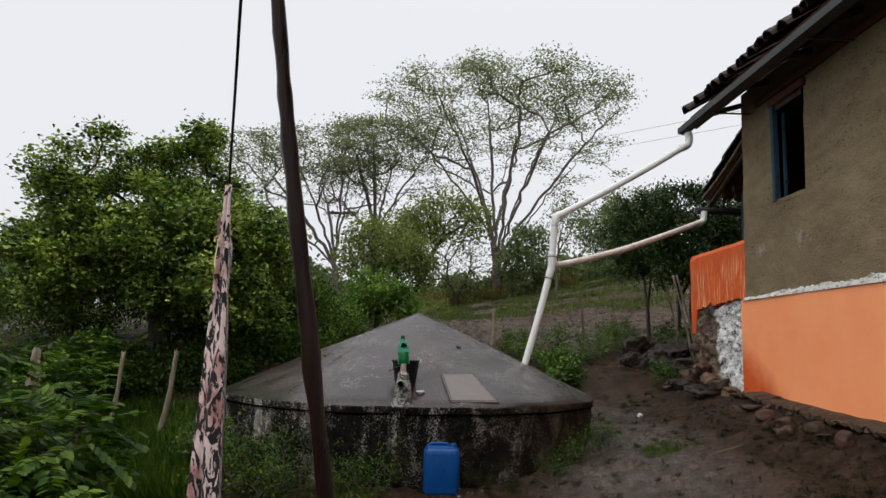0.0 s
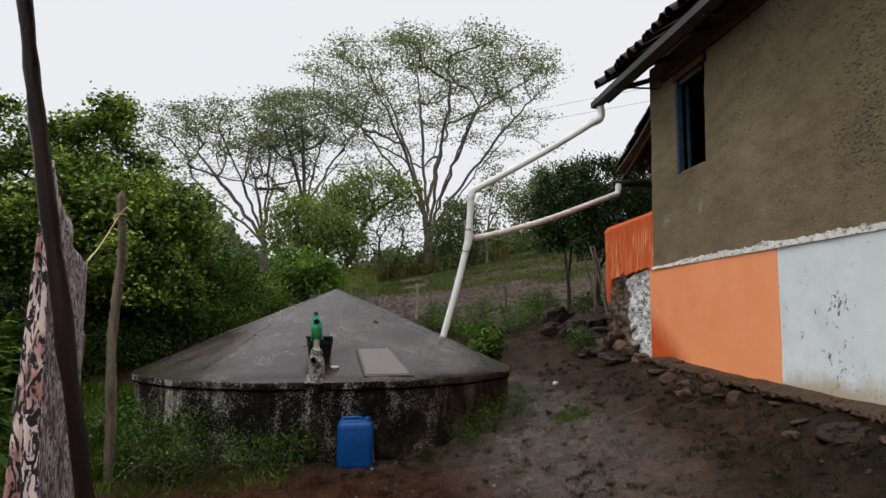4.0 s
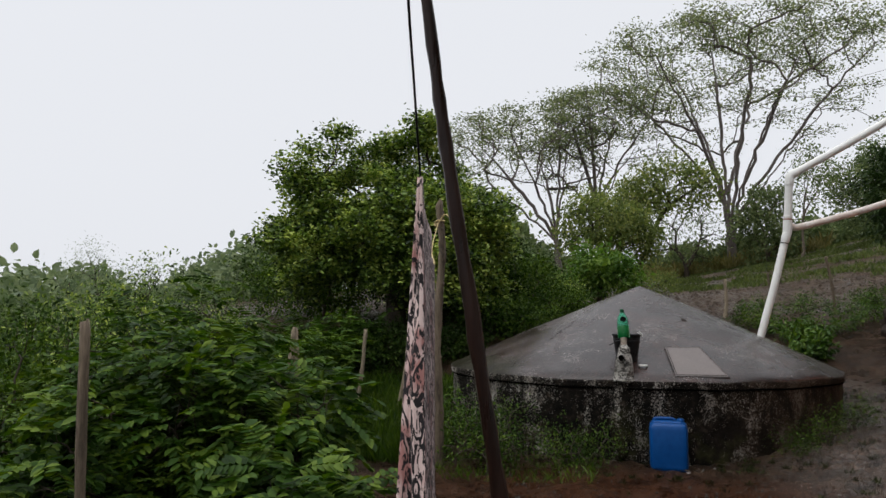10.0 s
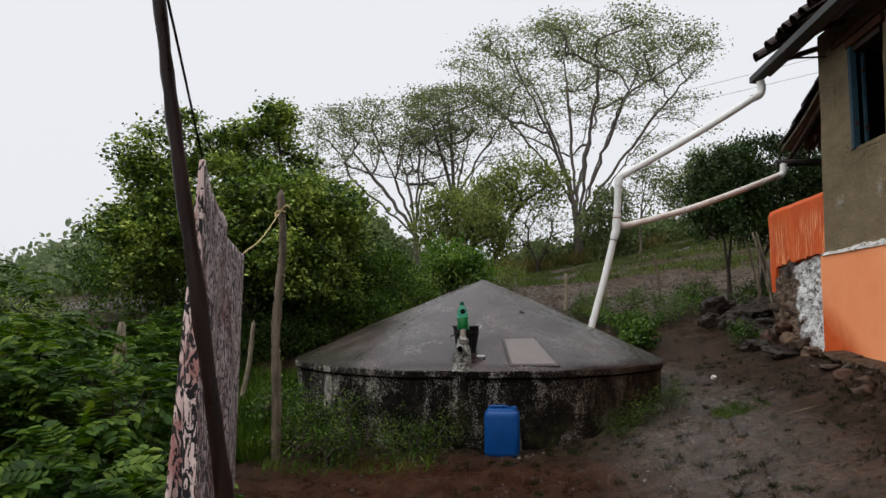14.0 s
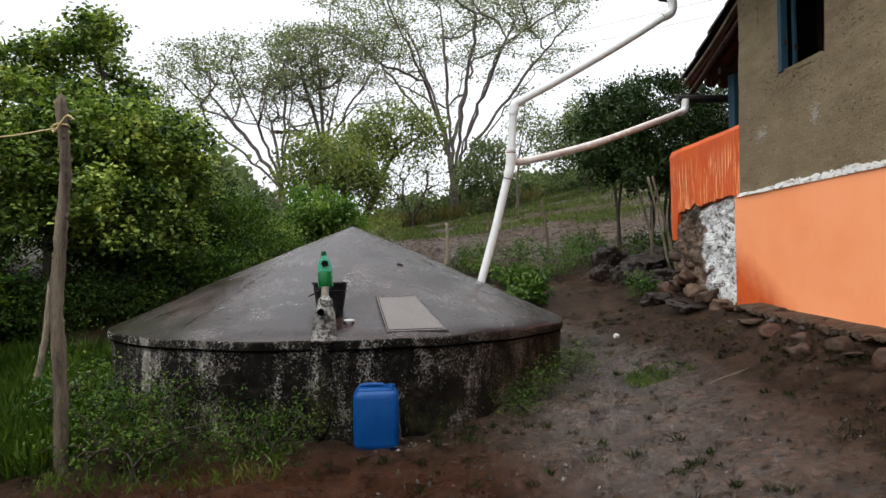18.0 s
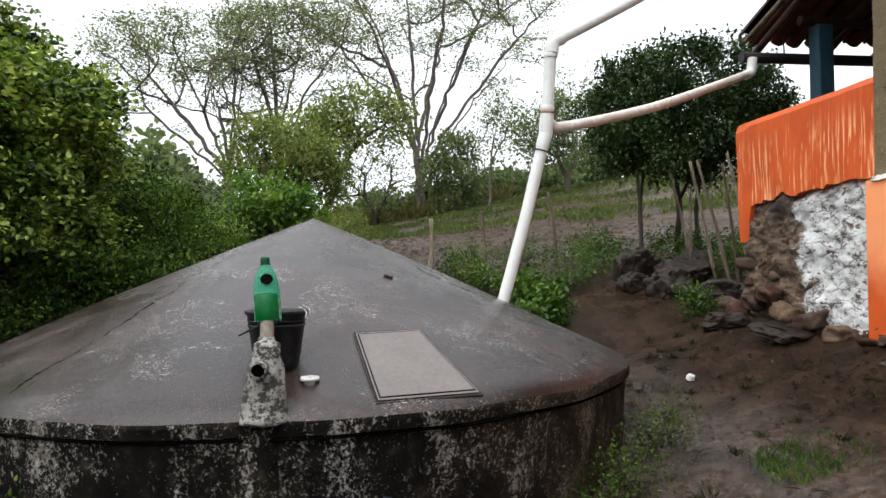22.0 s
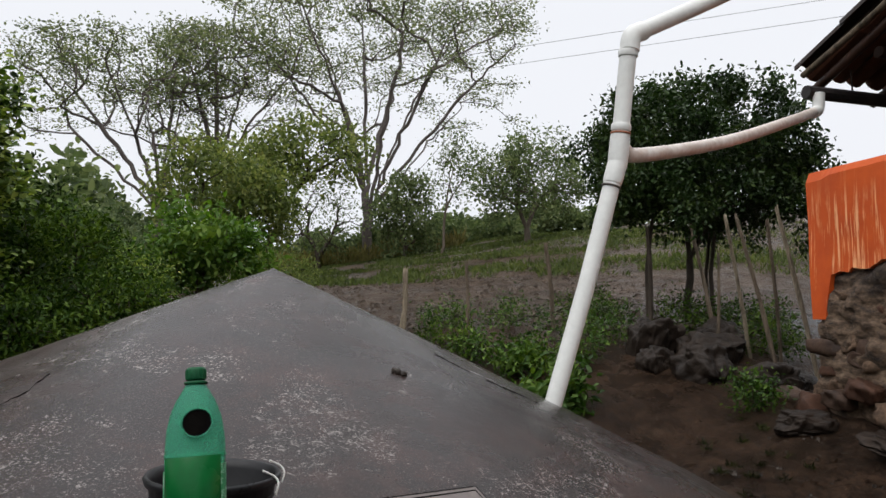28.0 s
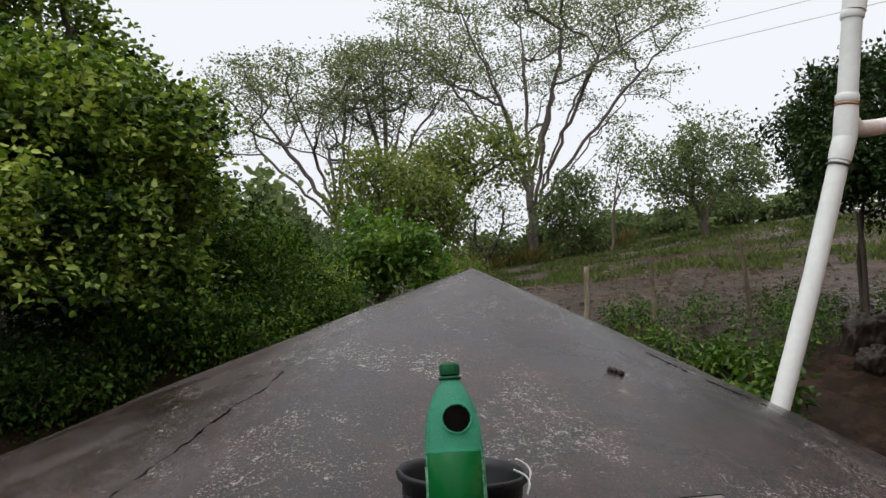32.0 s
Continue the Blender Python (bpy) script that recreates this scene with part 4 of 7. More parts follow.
def build_cistern():
    root = thing("cistern", (0, 0, 0), "round cement cistern with a low conical roof, black with mould", "water tank")
    sides, n = 96, 14
    # wall with its foot in the ground
    verts, faces = [], []
    rows = [(-0.3, TANK_R - 0.03), (0.0, TANK_R - 0.03), (0.2, TANK_R - 0.035), (0.4, TANK_R - 0.03), (RIM_Z - 0.075, TANK_R - 0.024), (RIM_Z - 0.05, TANK_R - 0.024)]
    for z, r in rows:
        for k in range(sides):
            a = 2 * math.pi * k / sides
            rr = r + 0.012 * noise.noise((math.cos(a) * 4, math.sin(a) * 4, z * 3))
            verts.append((rr * math.cos(a), rr * math.sin(a), z))
    for i in range(len(rows) - 1):
        for k in range(sides):
            j = (k + 1) % sides
            faces.append((i * sides + k, i * sides + j, (i + 1) * sides + j, (i + 1) * sides + k))
    mesh("wall", verts, faces, TANK, root, "cement wall blotched with black mould", True)
    # roof shell with a lip
    verts, faces = [], []
    for i in range(n + 1):
        f = i / n
        for k in range(sides):
            a = 2 * math.pi * k / sides
            # the edge is cast in straight lengths
            facet = TANK_R * (0.992 + 0.008 * abs(math.cos(a * 7)))
            x, y = APEX[0] + (facet * math.cos(a) - APEX[0]) * f, APEX[1] + (facet * math.sin(a) - APEX[1]) * f
            z = APEX[2] + (RIM_Z - APEX[2]) * f + 0.05 * f * (1 - f) + 0.012 * f * noise.noise((x * 2.3, y * 2.3, 5.0))
            if i == 0:
                x, y, z = x + 0.015 * math.cos(a), y + 0.015 * math.sin(a), z - 0.008
            verts.append((x, y, z))
    top = n * sides
    for dz, dr in ((-0.012, 0.004), (-0.05, 0.002), (-0.06, -0.03)):
        for k in range(sides):
            a = 2 * math.pi * k / sides
            facet = TANK_R * (0.992 + 0.008 * abs(math.cos(a * 7))) + dr + 0.006 * noise.noise((a * 9, dz * 40, 1))
            verts.append((facet * math.cos(a), facet * math.sin(a), RIM_Z + dz + 0.012 * noise.noise((math.cos(a) * 4.4, math.sin(a) * 4.4, 5.0))))
    for i in range(n + 3):
        for k in range(sides):
            j = (k + 1) % sides
            faces.append((i * sides + k, (i + 1) * sides + k, (i + 1) * sides + j, i * sides + j))
    verts.append((APEX[0], APEX[1], APEX[2]))
    for k in range(sides):
        faces.append((len(verts) - 1, k, (k + 1) % sides))
    roof = mesh("roof", verts, faces, CONE, root, "wet grey mortar cone with pale flecks", True)
    roof.data.materials.append(TANK)
    for poly in list(roof.data.polygons)[n * sides:(n + 3) * sides]:
        poly.use_smooth, poly.material_index = False, 1
    ring = [((TANK_R - 0.014 + 0.004 * noise.noise((k * 0.7, 1, 1))) * math.cos(2 * math.pi * k / 96), (TANK_R - 0.014 + 0.004 * noise.noise((k * 0.7, 1, 1))) * math.sin(2 * math.pi * k / 96), RIM_Z - 0.062 + 0.012 * noise.noise((math.cos(2 * math.pi * k / 96) * 4.4, math.sin(2 * math.pi * k / 96) * 4.4, 5.0))) for k in range(97)]
    tube("rim_joint", ring, 0.0055, PITCH, root, 6, "black open joint under the rim")
    # cracks between the roof slabs: dark, thin, raised mortar lips
    rng = random.Random(4)
    for ends in (((-0.517, -0.707), (-0.99, -1.469)), ((0.646, -0.419), (0.772, -0.496)), ((0.82, -0.511), (1.007, -0.549)), ((-0.7, 0.1), (-1.6, 0.35))):
        (x0, y0), (x1, y1) = ends
        pts = []
        for k in range(61):
            f = k / 60
            w = 0.03 * noise.noise((f * 5, x0, 3)) + rng.uniform(-0.006, 0.006)
            x, y = x0 + (x1 - x0) * f + w, y0 + (y1 - y0) * f - w * 0.7
            pts.append((x, y, roof_z(x, y) - 0.0015))
        tube("crack", pts, [(0.003 if x0 < -0.3 and y0 < 0 else 0.002) * rng.uniform(0.35, 1.4) for _ in pts], PITCH, root, 5)
    # hatch
    hatch = [(0.306, -1.365), (0.567, -1.285), (0.741, -1.66), (0.374, -1.773)]
    cx, cy = sum(p[0] for p in hatch) / 4, sum(p[1] for p in hatch) / 4

    def quad_slab(name, scale, lift, thick, material, parent):
        bm = bmesh.new()
        low, high = [], []
        for x, y in hatch:
            x, y = cx + (x - cx) * scale, cy + (y - cy) * scale
            z = roof_z(x, y)
            low.append(bm.verts.new((x, y, z + lift - thick)))
            high.append(bm.verts.new((x, y, z + lift)))
        bm.faces.new(high)
        bm.faces.new(low[::-1])
        for k in range(4):
            j = (k + 1) % 4
            bm.faces.new((low[k], low[j], high[j], high[k]))
        bmesh.ops.recalc_face_normals(bm, faces=bm.faces)
        bmesh.ops.bevel(bm, geom=list(bm.edges), offset=0.002, segments=1, affect="EDGES", profile=0.5)
        return part(name, bm, material, parent)

    frame_ob = quad_slab("hatch_frame", 1.12, 0.007, 0.05, CONE, root)
    quad_slab("hatch_gap", 1.1, 0.0085, 0.03, PITCH, frame_ob)
    quad_slab("hatch_rim", 1.075, 0.0095, 0.03, SLAB, frame_ob)
    quad_slab("hatch_gap", 1.03, 0.0105, 0.03, PITCH, frame_ob)
    quad_slab("hatch_cover", 1.0, 0.0115, 0.03, SLAB, root)["label"] = "pale mortar hatch cover"
    # skirt of mortar round the foot of the vent
    bm = bmesh.new()
    bmesh.ops.create_icosphere(bm, subdivisions=4, radius=1.0)
    for v in bm.verts:
        k = 1 + 0.16 * noise.noise(v.co * 2.1) + 0.1 * noise.noise(v.co * 6) + 0.06 * noise.noise(v.co * 11)
        low = 0.5 - 0.5 * v.co.z
        ring = max(1e-3, math.hypot(v.co.x, v.co.y))
        wide = min(1.0, ring * 2.2) * (0.04 + 0.05 * low) * k
        v.co = Vector((-0.022 + v.co.x / ring * wide, -1.8 - 0.045 * low + v.co.y / ring * wide, 0.93 - 0.29 * low))
    part("mortar_lump", bm, LUMP, root, "crusty pale mortar skirt at the rim", True)
    bm = bmesh.new()
    bmesh.ops.create_icosphere(bm, subdivisions=3, radius=1.0)
    for v in bm.verts:
        k = 1 + 0.2 * noise.noise(v.co * 2.4)
        v.co = Vector((-0.05 + v.co.x * 0.09 * k, -1.86 + v.co.y * 0.05 * k, 0.38 + v.co.z * 0.34 * k))
    part("mortar_run", bm, TANK, root, "", True)
    # vent pipe
    hollow_tube("vent_pipe", [(-0.024, -1.79, 0.86), (-0.024, -1.775, 0.93), (-0.023, -1.75, 1.0), (-0.024, -1.74, 1.05)], 0.0245, 0.021, VENT, root)
    lathe("vent_collar", [(0.025, -0.012), (0.029, -0.01), (0.03, 0.0), (0.029, 0.008), (0.025, 0.01)], LUMP, root, 20, (-0.024, -1.777, 0.925))
    hollow_tube("overflow_mouth", [(-0.038, -1.925, 0.835), (-0.036, -1.89, 0.838), (-0.033, -1.85, 0.842)], 0.028, 0.023, LUMP, root)
    mesh("overflow_dark", [(-0.037 + 0.0235 * math.cos(a), -1.908, 0.837 + 0.0235 * math.sin(a)) for a in [2 * math.pi * k / 14 for k in range(14)]], [tuple(range(14))], PITCH, root)
    return root


build_cistern()


# ---- roof drain ----
def smooth_line(points, steps=6):
    """A rounded line through the points."""
    p = [Vector(q) for q in points]
    p = [p[0] * 2 - p[1]] + p + [p[-1] * 2 - p[-2]]
    out = []
    for i in range(1, len(p) - 2):
        for k in range(steps):
            t = k / steps
            out.append(0.5 * ((2 * p[i]) + (p[i + 1] - p[i - 1]) * t + (2 * p[i - 1] - 5 * p[i] + 4 * p[i + 1] - p[i + 2]) * t * t + (3 * p[i] - p[i - 1] - 3 * p[i + 1] + p[i + 2]) * t ** 3))
    out.append(p[-2])
    return out


def collar(name, at, way, r, length, material, parent):
    a, d = Vector(at), Vector(way).normalized()
    return tube(name, [a - d * length / 2, a - d * length * 0.3, a + d * length * 0.3, a + d * length / 2], [r * 0.94, r, r, r * 0.94], material, parent, 16)


def build_drain():
    root = thing("drain_pipe", (1.166, -0.288, cone_z(1.166, -0.288)), "white PVC drain pipe bringing roof water to the cistern", "pipe")
    r = 0.0355
    foot, tee, elbow, top = Vector((1.16, -0.288, 0.93)), Vector((1.44, -0.30, 1.98)), Vector((1.468, -0.34, 2.49)), Vector((2.93, -0.24, 3.37))
    tube("lower_pipe", [foot, foot.lerp(tee, 0.5) + Vector((0.008, 0, 0)), tee], r, PVC, root, 18)
    riser = tube("riser", [tee, elbow], r, PVC, root, 18)
    bend = smooth_line([elbow - Vector((0, 0, 0.05)), elbow + Vector((0.012, 0, 0.015)), elbow + Vector((0.07, 0.01, 0.05))], 5)
    tube("elbow", bend, r * 1.16, PVC, root, 18)
    run = smooth_line([elbow + Vector((0.05, 0.008, 0.04)), elbow.lerp(top, 0.33) + Vector((0, 0, -0.01)), elbow.lerp(top, 0.68) + Vector((0, 0, -0.015)), top + Vector((-0.05, 0, -0.03))], 6)
    tube("upper_pipe", run, r, PVC, root, 18)
    tube("gutter_elbow", smooth_line([top + Vector((-0.09, -0.01, -0.055)), top + Vector((-0.01, 0, -0.01)), top + Vector((0.012, 0, 0.06)), top + Vector((0.0, 0, 0.13))], 5), r * 1.14, PVC, root, 18)
    for f in (0.27, 0.88):
        collar("collar", tee.lerp(elbow, f), elbow - tee, r * 1.17, 0.03, PVC, riser)
    collar("sealing_ring", tee.lerp(elbow, 0.22), elbow - tee, r * 1.21, 0.009, BROWN_RING, riser)
    collar("tee_body", tee.lerp(elbow, 0.08), elbow - tee, r * 1.17, 0.15, PVC, root)
    collar("tee_socket", tee - Vector((0.012, 0, 0.05)), tee - foot, r * 1.15, 0.1, PVC, root)
    collar("sealing_ring", tee - Vector((0.03, 0, 0.115)), tee - foot, r * 1.18, 0.008, GREY_STONE, root)
    end = Vector((3.56, 0.96, 2.78))
    start = tee + Vector((0.03, 0.015, 0.05))
    branch = smooth_line([start, start + Vector((0.13, 0.075, 0.005)), start.lerp(end, 0.42) + Vector((0, 0, -0.075)), start.lerp(end, 0.8) + Vector((0, 0, -0.045)), end + Vector((-0.05, -0.02, -0.04))], 6)
    tube("branch_pipe", branch, r * 0.92, PVC_STAINED, root, 16, "white pipe with rusty water stains")
    tube("branch_elbow", smooth_line([end + Vector((-0.07, -0.03, -0.055)), end + Vector((0, 0, -0.01)), end + Vector((0.015, 0.005, 0.1))], 5), r * 1.08, PVC, root, 16)
    return root


build_drain()

# ---- house ----
SMEAR = plain("rubbed_lime", (0.34, 0.3, 0.24), (0.58, 0.54, 0.47), 30, (0.8, 0.95), 0.3)
WALL_X, CORNER_Y, HOUSE_END, HOUSE_BACK = 3.3, -0.65, -11.5, 8.3
EAVE_Z, RIDGE_X, RIDGE_Z = 3.62, 5.8, 5.35


def build_house():
    root = tagged(new("house"), "mud-plastered farmhouse with an orange and white painted base and clay tile roof", "house", kind="structure")
    wy0, wy1, wz0, wz1 = -1.8, -1.25, 2.535, 3.44

    def skin(name, y0, y1, z0, z1, material, x=WALL_X, step=0.12, depth=0.02, seed=0.0, parent=root, label="", thick=0.3, lower=None):
        """A slab of wall with an uneven face."""
        ny, nz = max(2, int((y1 - y0) / step)), max(2, int((z1 - z0) / step))
        verts, faces = [], []
        for i in range(nz + 1):
            for j in range(ny + 1):
                y, z = y0 + (y1 - y0) * j / ny, z0 + (z1 - z0) * i / nz
                if lower and i == 0:
                    z += lower(y)
                d = depth * noise.noise((y * 1.1 + seed, z * 1.1, 0.4)) + depth * 0.4 * noise.noise((y * 4 + seed, z * 4, 0.9))
                verts.append((x + d + 0.012 * (z - 0.75), y, z))
        for i in range(nz):
            for j in range(ny):
                a = i * (ny + 1) + j
                faces.append((a, a + ny + 1, a + ny + 2, a + 1))
        base = len(verts)
        for y, z in ((y0, z0), (y1, z0), (y1, z1), (y0, z1)):
            verts.append((x + thick, y, z))
        faces.append((base, base + 1, base + 2, base + 3))
        bottom = list(range(ny + 1))
        topr = [nz * (ny + 1) + j for j in range(ny + 1)]
        faces.append(tuple(bottom + [base + 1, base]))
        faces.append(tuple(reversed(topr + [base + 2, base + 3])))
        faces.append(tuple(list(reversed([i * (ny + 1) for i in range(nz + 1)])) + [base, base + 3][0:2]))
        faces.append(tuple([i * (ny + 1) + ny for i in range(nz + 1)] + [base + 2, base + 1]))
        return mesh(name, verts, faces, material, parent, label, False)

    # plastered upper wall, pieced round the window
    top = 3.78
    for nm, (y0, y1, z0, z1) in {"a": (HOUSE_END, wy0, 1.68, top), "b": (wy1, CORNER_Y, 1.68, top), "c": (wy0, wy1, 1.68, wz0), "d": (wy0, wy1, wz1, top)}.items():
        skin("upper_wall", y0, y1, z0, z1, PLASTER, label="coarse grey-brown plastered wall")
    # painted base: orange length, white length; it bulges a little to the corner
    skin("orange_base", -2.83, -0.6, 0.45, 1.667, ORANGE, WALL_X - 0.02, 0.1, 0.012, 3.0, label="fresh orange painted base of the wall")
    skin("white_base", HOUSE_END, -2.832, 0.45, 1.662, WHITE_WALL, WALL_X - 0.016, 0.1, 0.012, 5.0, label="flaking white painted base of the wall")
    # ragged lime band over the base
    rng = random.Random(8)
    for y0, y1, zt in ((-2.83, -0.65, 0.055), (HOUSE_END, -2.832, 0.06)):
        n = int((y1 - y0) / 0.016)
        verts, faces = [], []
        for j in range(n + 1):
            y = y0 + (y1 - y0) * j / n
            h = zt * (0.36 + 0.3 * min(1.0, max(0.0, -0.9 - y))) + 0.022 * noise.noise((y * 5, 1, 1)) + 0.016 * noise.noise((y * 19, 2, 1)) + 0.016 * noise.noise((y * 47, 2, 1)) + 0.08 * max(0, noise.noise((y * 1.7, 7, 1)))
            h = max(0.006, h)
            low = 1.663 + 0.004 * noise.noise((y * 8, 4, 1)) + 0.004 * noise.noise((y * 23, 5, 1))
            verts += [(WALL_X - 0.0225 - 0.003 * noise.noise((y * 6, 9, 1)), y, low), (WALL_X - 0.012, y, 1.667 + h), (WALL_X + 0.06, y, 1.652), (WALL_X + 0.06, y, 1.667 + h)]
        for j in range(n):
            a = 4 * j
            faces += [(a, a + 1, a + 5, a + 4), (a + 1, a + 3, a + 7, a + 5), (a, a + 4, a + 6, a + 2)]
        mesh("lime_band", verts, faces, LIME_BAND, root, "ragged white lime band")
    # end wall with its gable, back walls and floor close the room
    bm = bmesh.new()
    pts = [(WALL_X + 0.03, 0.4), (HOUSE_BACK, 0.4), (HOUSE_BACK, 3.7), (RIDGE_X, RIDGE_Z - 0.15), (WALL_X + 0.03, 3.78)]
    for y in (CORNER_Y - 0.3, CORNER_Y - 0.004):
        bm.faces.new([bm.verts.new((x, y, z)) for x, z in pts])
    fs = list(bm.faces)
    for k in range(5):
        a, b = fs[0].verts[k], fs[0].verts[(k + 1) % 5]
        c, d = fs[1].verts[(k + 1) % 5], fs[1].verts[k]
        bm.faces.new((a, b, c, d))
    bmesh.ops.recalc_face_normals(bm, faces=bm.faces)
    part("end_wall", bm, PLASTER, root)
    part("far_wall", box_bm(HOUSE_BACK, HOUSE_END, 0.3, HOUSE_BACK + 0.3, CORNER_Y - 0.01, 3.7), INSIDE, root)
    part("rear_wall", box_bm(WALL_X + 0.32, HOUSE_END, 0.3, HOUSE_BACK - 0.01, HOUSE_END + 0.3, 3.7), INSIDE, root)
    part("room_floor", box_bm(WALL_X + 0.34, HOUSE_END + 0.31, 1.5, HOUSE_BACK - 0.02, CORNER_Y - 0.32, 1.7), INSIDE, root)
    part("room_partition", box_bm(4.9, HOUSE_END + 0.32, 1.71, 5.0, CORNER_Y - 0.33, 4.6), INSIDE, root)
    # whitish smears on the plaster
    for y, z, w, h in ((-1.03, 2.115, 0.2, 0.13), (-1.72, 2.13, 0.11, 0.2)):
        verts, faces = [], []
        r2 = random.Random(int(z * 100) + int(-y * 70))
        for k in range(240):
            u, v = max(-1, min(1, r2.gauss(0, 0.42))), max(-1, min(1, r2.gauss(0, 0.42)))
            a, b = y + u * w * 0.5, z + v * h * 0.5
            l, t = r2.uniform(0.002, 0.014), r2.uniform(0.0006, 0.0022)
            x = WALL_X + 0.012 * (b - 0.75) - 0.018
            i = len(verts)
            verts += [(x, a - l, b - t), (x, a + l, b - t * 0.5), (x - 0.001, a + l * 0.8, b + t), (x - 0.001, a - l * 0.7, b + t)]
            faces.append((i, i + 3, i + 2, i + 1))
        mesh("lime_smear", verts, faces, SMEAR, root)
    return root, (wy0, wy1, wz0, wz1)


HOUSE, WIN = build_house()


def build_window():
    wy0, wy1, wz0, wz1 = WIN
    root = tagged(new("window_1"), "unglazed dark window opening with a worn blue wooden jamb", "window", kind="structure")
    x = WALL_X + 0.04
    # black liners: the shade of the reveal is put into their colour
    part("window_frame", box_bm(x - 0.012, wy0 + 0.002, wz0, x + 0.078, wy0 + 0.022, wz1 - 0.002, 0.004), PITCH, root, "jamb coloured black for the shade in the opening")
    part("window_frame", box_bm(x + 0.032, wy1 - 0.028, wz0 + 0.014, x + 0.275, wy1 - 0.002, wz1 - 0.053, 0.004), PITCH, root, "jamb coloured black for the shade in the opening")
    part("lintel_board", box_bm(x - 0.03, wy0 - 0.04, wz1 + 0.002, x + 0.03, wy1 + 0.03, wz1 + 0.075, 0.006), RED_WOOD, root, "dark red board over the opening")
    jamb = part("window_frame", box_bm(x - 0.025, wy1 - 0.05, wz0, x + 0.03, wy1 - 0.002, wz1 - 0.002, 0.006), BLUE_WOOD, root, "worn blue painted jamb")
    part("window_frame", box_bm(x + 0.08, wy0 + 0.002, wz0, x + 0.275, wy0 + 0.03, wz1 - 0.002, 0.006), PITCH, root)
    part("lintel", box_bm(x, wy0 + 0.032, wz1 - 0.05, x + 0.22, wy1 - 0.052, wz1 - 0.003, 0.006), DARK_WOOD, root)
    part("window_sill", box_bm(x - 0.015, wy0 + 0.032, wz0 - 0.03, x + 0.24, wy1 - 0.052, wz0 + 0.012, 0.006), PLASTER, root)
    shutter = part("shutter", box_bm(x + 0.07, wy1 - 0.062, wz0 + 0.015, x + 0.095, wy1 - 0.03, wz1 - 0.055, 0.004), BLUE_WOOD, root, "edge of a blue shutter swung inward")
    part("hinge", box_bm(x + 0.066, wy1 - 0.0655, wz0 + 0.16, x + 0.1, wy1 - 0.0615, wz0 + 0.2, 0.001), DARK_WOOD, shutter)
    part("hinge", box_bm(x + 0.066, wy1 - 0.0655, wz1 - 0.24, x + 0.1, wy1 - 0.0615, wz1 - 0.2, 0.001), DARK_WOOD, shutter)
    part("latch", box_bm(x - 0.01, wy1 - 0.06, wz0 + 0.2, x + 0.015, wy1 - 0.0505, wz0 + 0.24, 0.003), DARK_WOOD, jamb)
    return root


build_window()


# ---- tiled roofs ----
def tile_mesh():
    """A tapered half-round clay tile, 0.5 m long, its length along +x."""
    verts, faces = [], []
    for i, (x, r) in enumerate(((0.0, 0.074), (0.25, 0.068), (0.5, 0.06))):
        for t in (0.0, 0.013):
            for k in range(7):
                a = math.pi * k / 6
                verts.append((x, (r - t) * math.cos(a), (r - t) * math.sin(a)))
    w = 14
    for i in range(2):
        for k in range(6):
            a = i * w + k
            faces.append((a, a + 1, a + w + 1, a + w))
            b = i * w + 7 + k
            faces.append((b, b + w, b + w + 1, b + 1))
        faces.append((i * w, i * w + w, i * w + w + 7, i * w + 7))
        faces.append((i * w + 6, i * w + 13, i * w + w + 13, i * w + w + 6))
    for k in range(6):
        faces.append((k, k + 7, k + 8, k + 1))
        e = 2 * w + k
        faces.append((e, e + 1, e + 8, e + 7))
    me = bpy.data.meshes.new("roof_tile")
    me.from_pydata(verts, [], faces)
    me.materials.append(TILE)
    return me


TILE_MESH = tile_mesh()
CHANNEL_MESH = TILE_MESH.copy()
CHANNEL_MESH.materials[0] = TILE_RED


def lay_tiles(root, origin, along, slope, rows, cols, pitch, seed, channel=False):
    """Lays cover tiles, or channel tiles on their backs, from the eave up. along: unit way of the eave; slope: unit way up the roof."""
    rng = random.Random(seed)
    o, a, s = Vector(origin), Vector(along).normalized(), Vector(slope).normalized()
    up = s.cross(a)
    if up.z < 0:
        up = -up
    for j in range(cols):
        for i in range(rows):
            p = o + a * (pitch * j + rng.uniform(-0.02, 0.02)) + s * (0.4 * i + rng.uniform(-0.05, 0.05)) + up * (0.012 * (i % 2) + rng.uniform(0, 0.012))
            side = up.cross(s)
            m = Matrix((s, side, up)).transposed().to_4x4()
            m.translation = p
            m = m @ Matrix.Rotation(rng.uniform(-0.06, 0.06), 4, "Z") @ Matrix.Rotation(rng.uniform(-0.05, 0.02), 4, "Y")
            if channel:
                m = m @ Matrix.Rotation(math.pi, 4, "X")
            ob = new("roof_tile", CHANNEL_MESH if channel else TILE_MESH)
            ob.parent = root
            ob.matrix_parent_inverse = root.matrix_basis.inverted()
            ob.matrix_basis = m


def roof_sheet(name, corners, thick, material, parent):
    """The closed underside of a roof, from four corners."""
    bm = bmesh.new()
    c = [Vector(p) for p in corners]
    n = (c[1] - c[0]).cross(c[3] - c[0]).normalized()
    if n.z < 0:
        n = -n
    lo = [bm.verts.new(p) for p in c]
    hi = [bm.verts.new(p + n * thick) for p in c]
    bm.faces.new(lo[::-1])
    bm.faces.new(hi)
    for k in range(4):
        j = (k + 1) % 4
        bm.faces.new((lo[k], lo[j], hi[j], hi[k]))
    bmesh.ops.recalc_face_normals(bm, faces=bm.faces)
    return part(name, bm, material, parent)


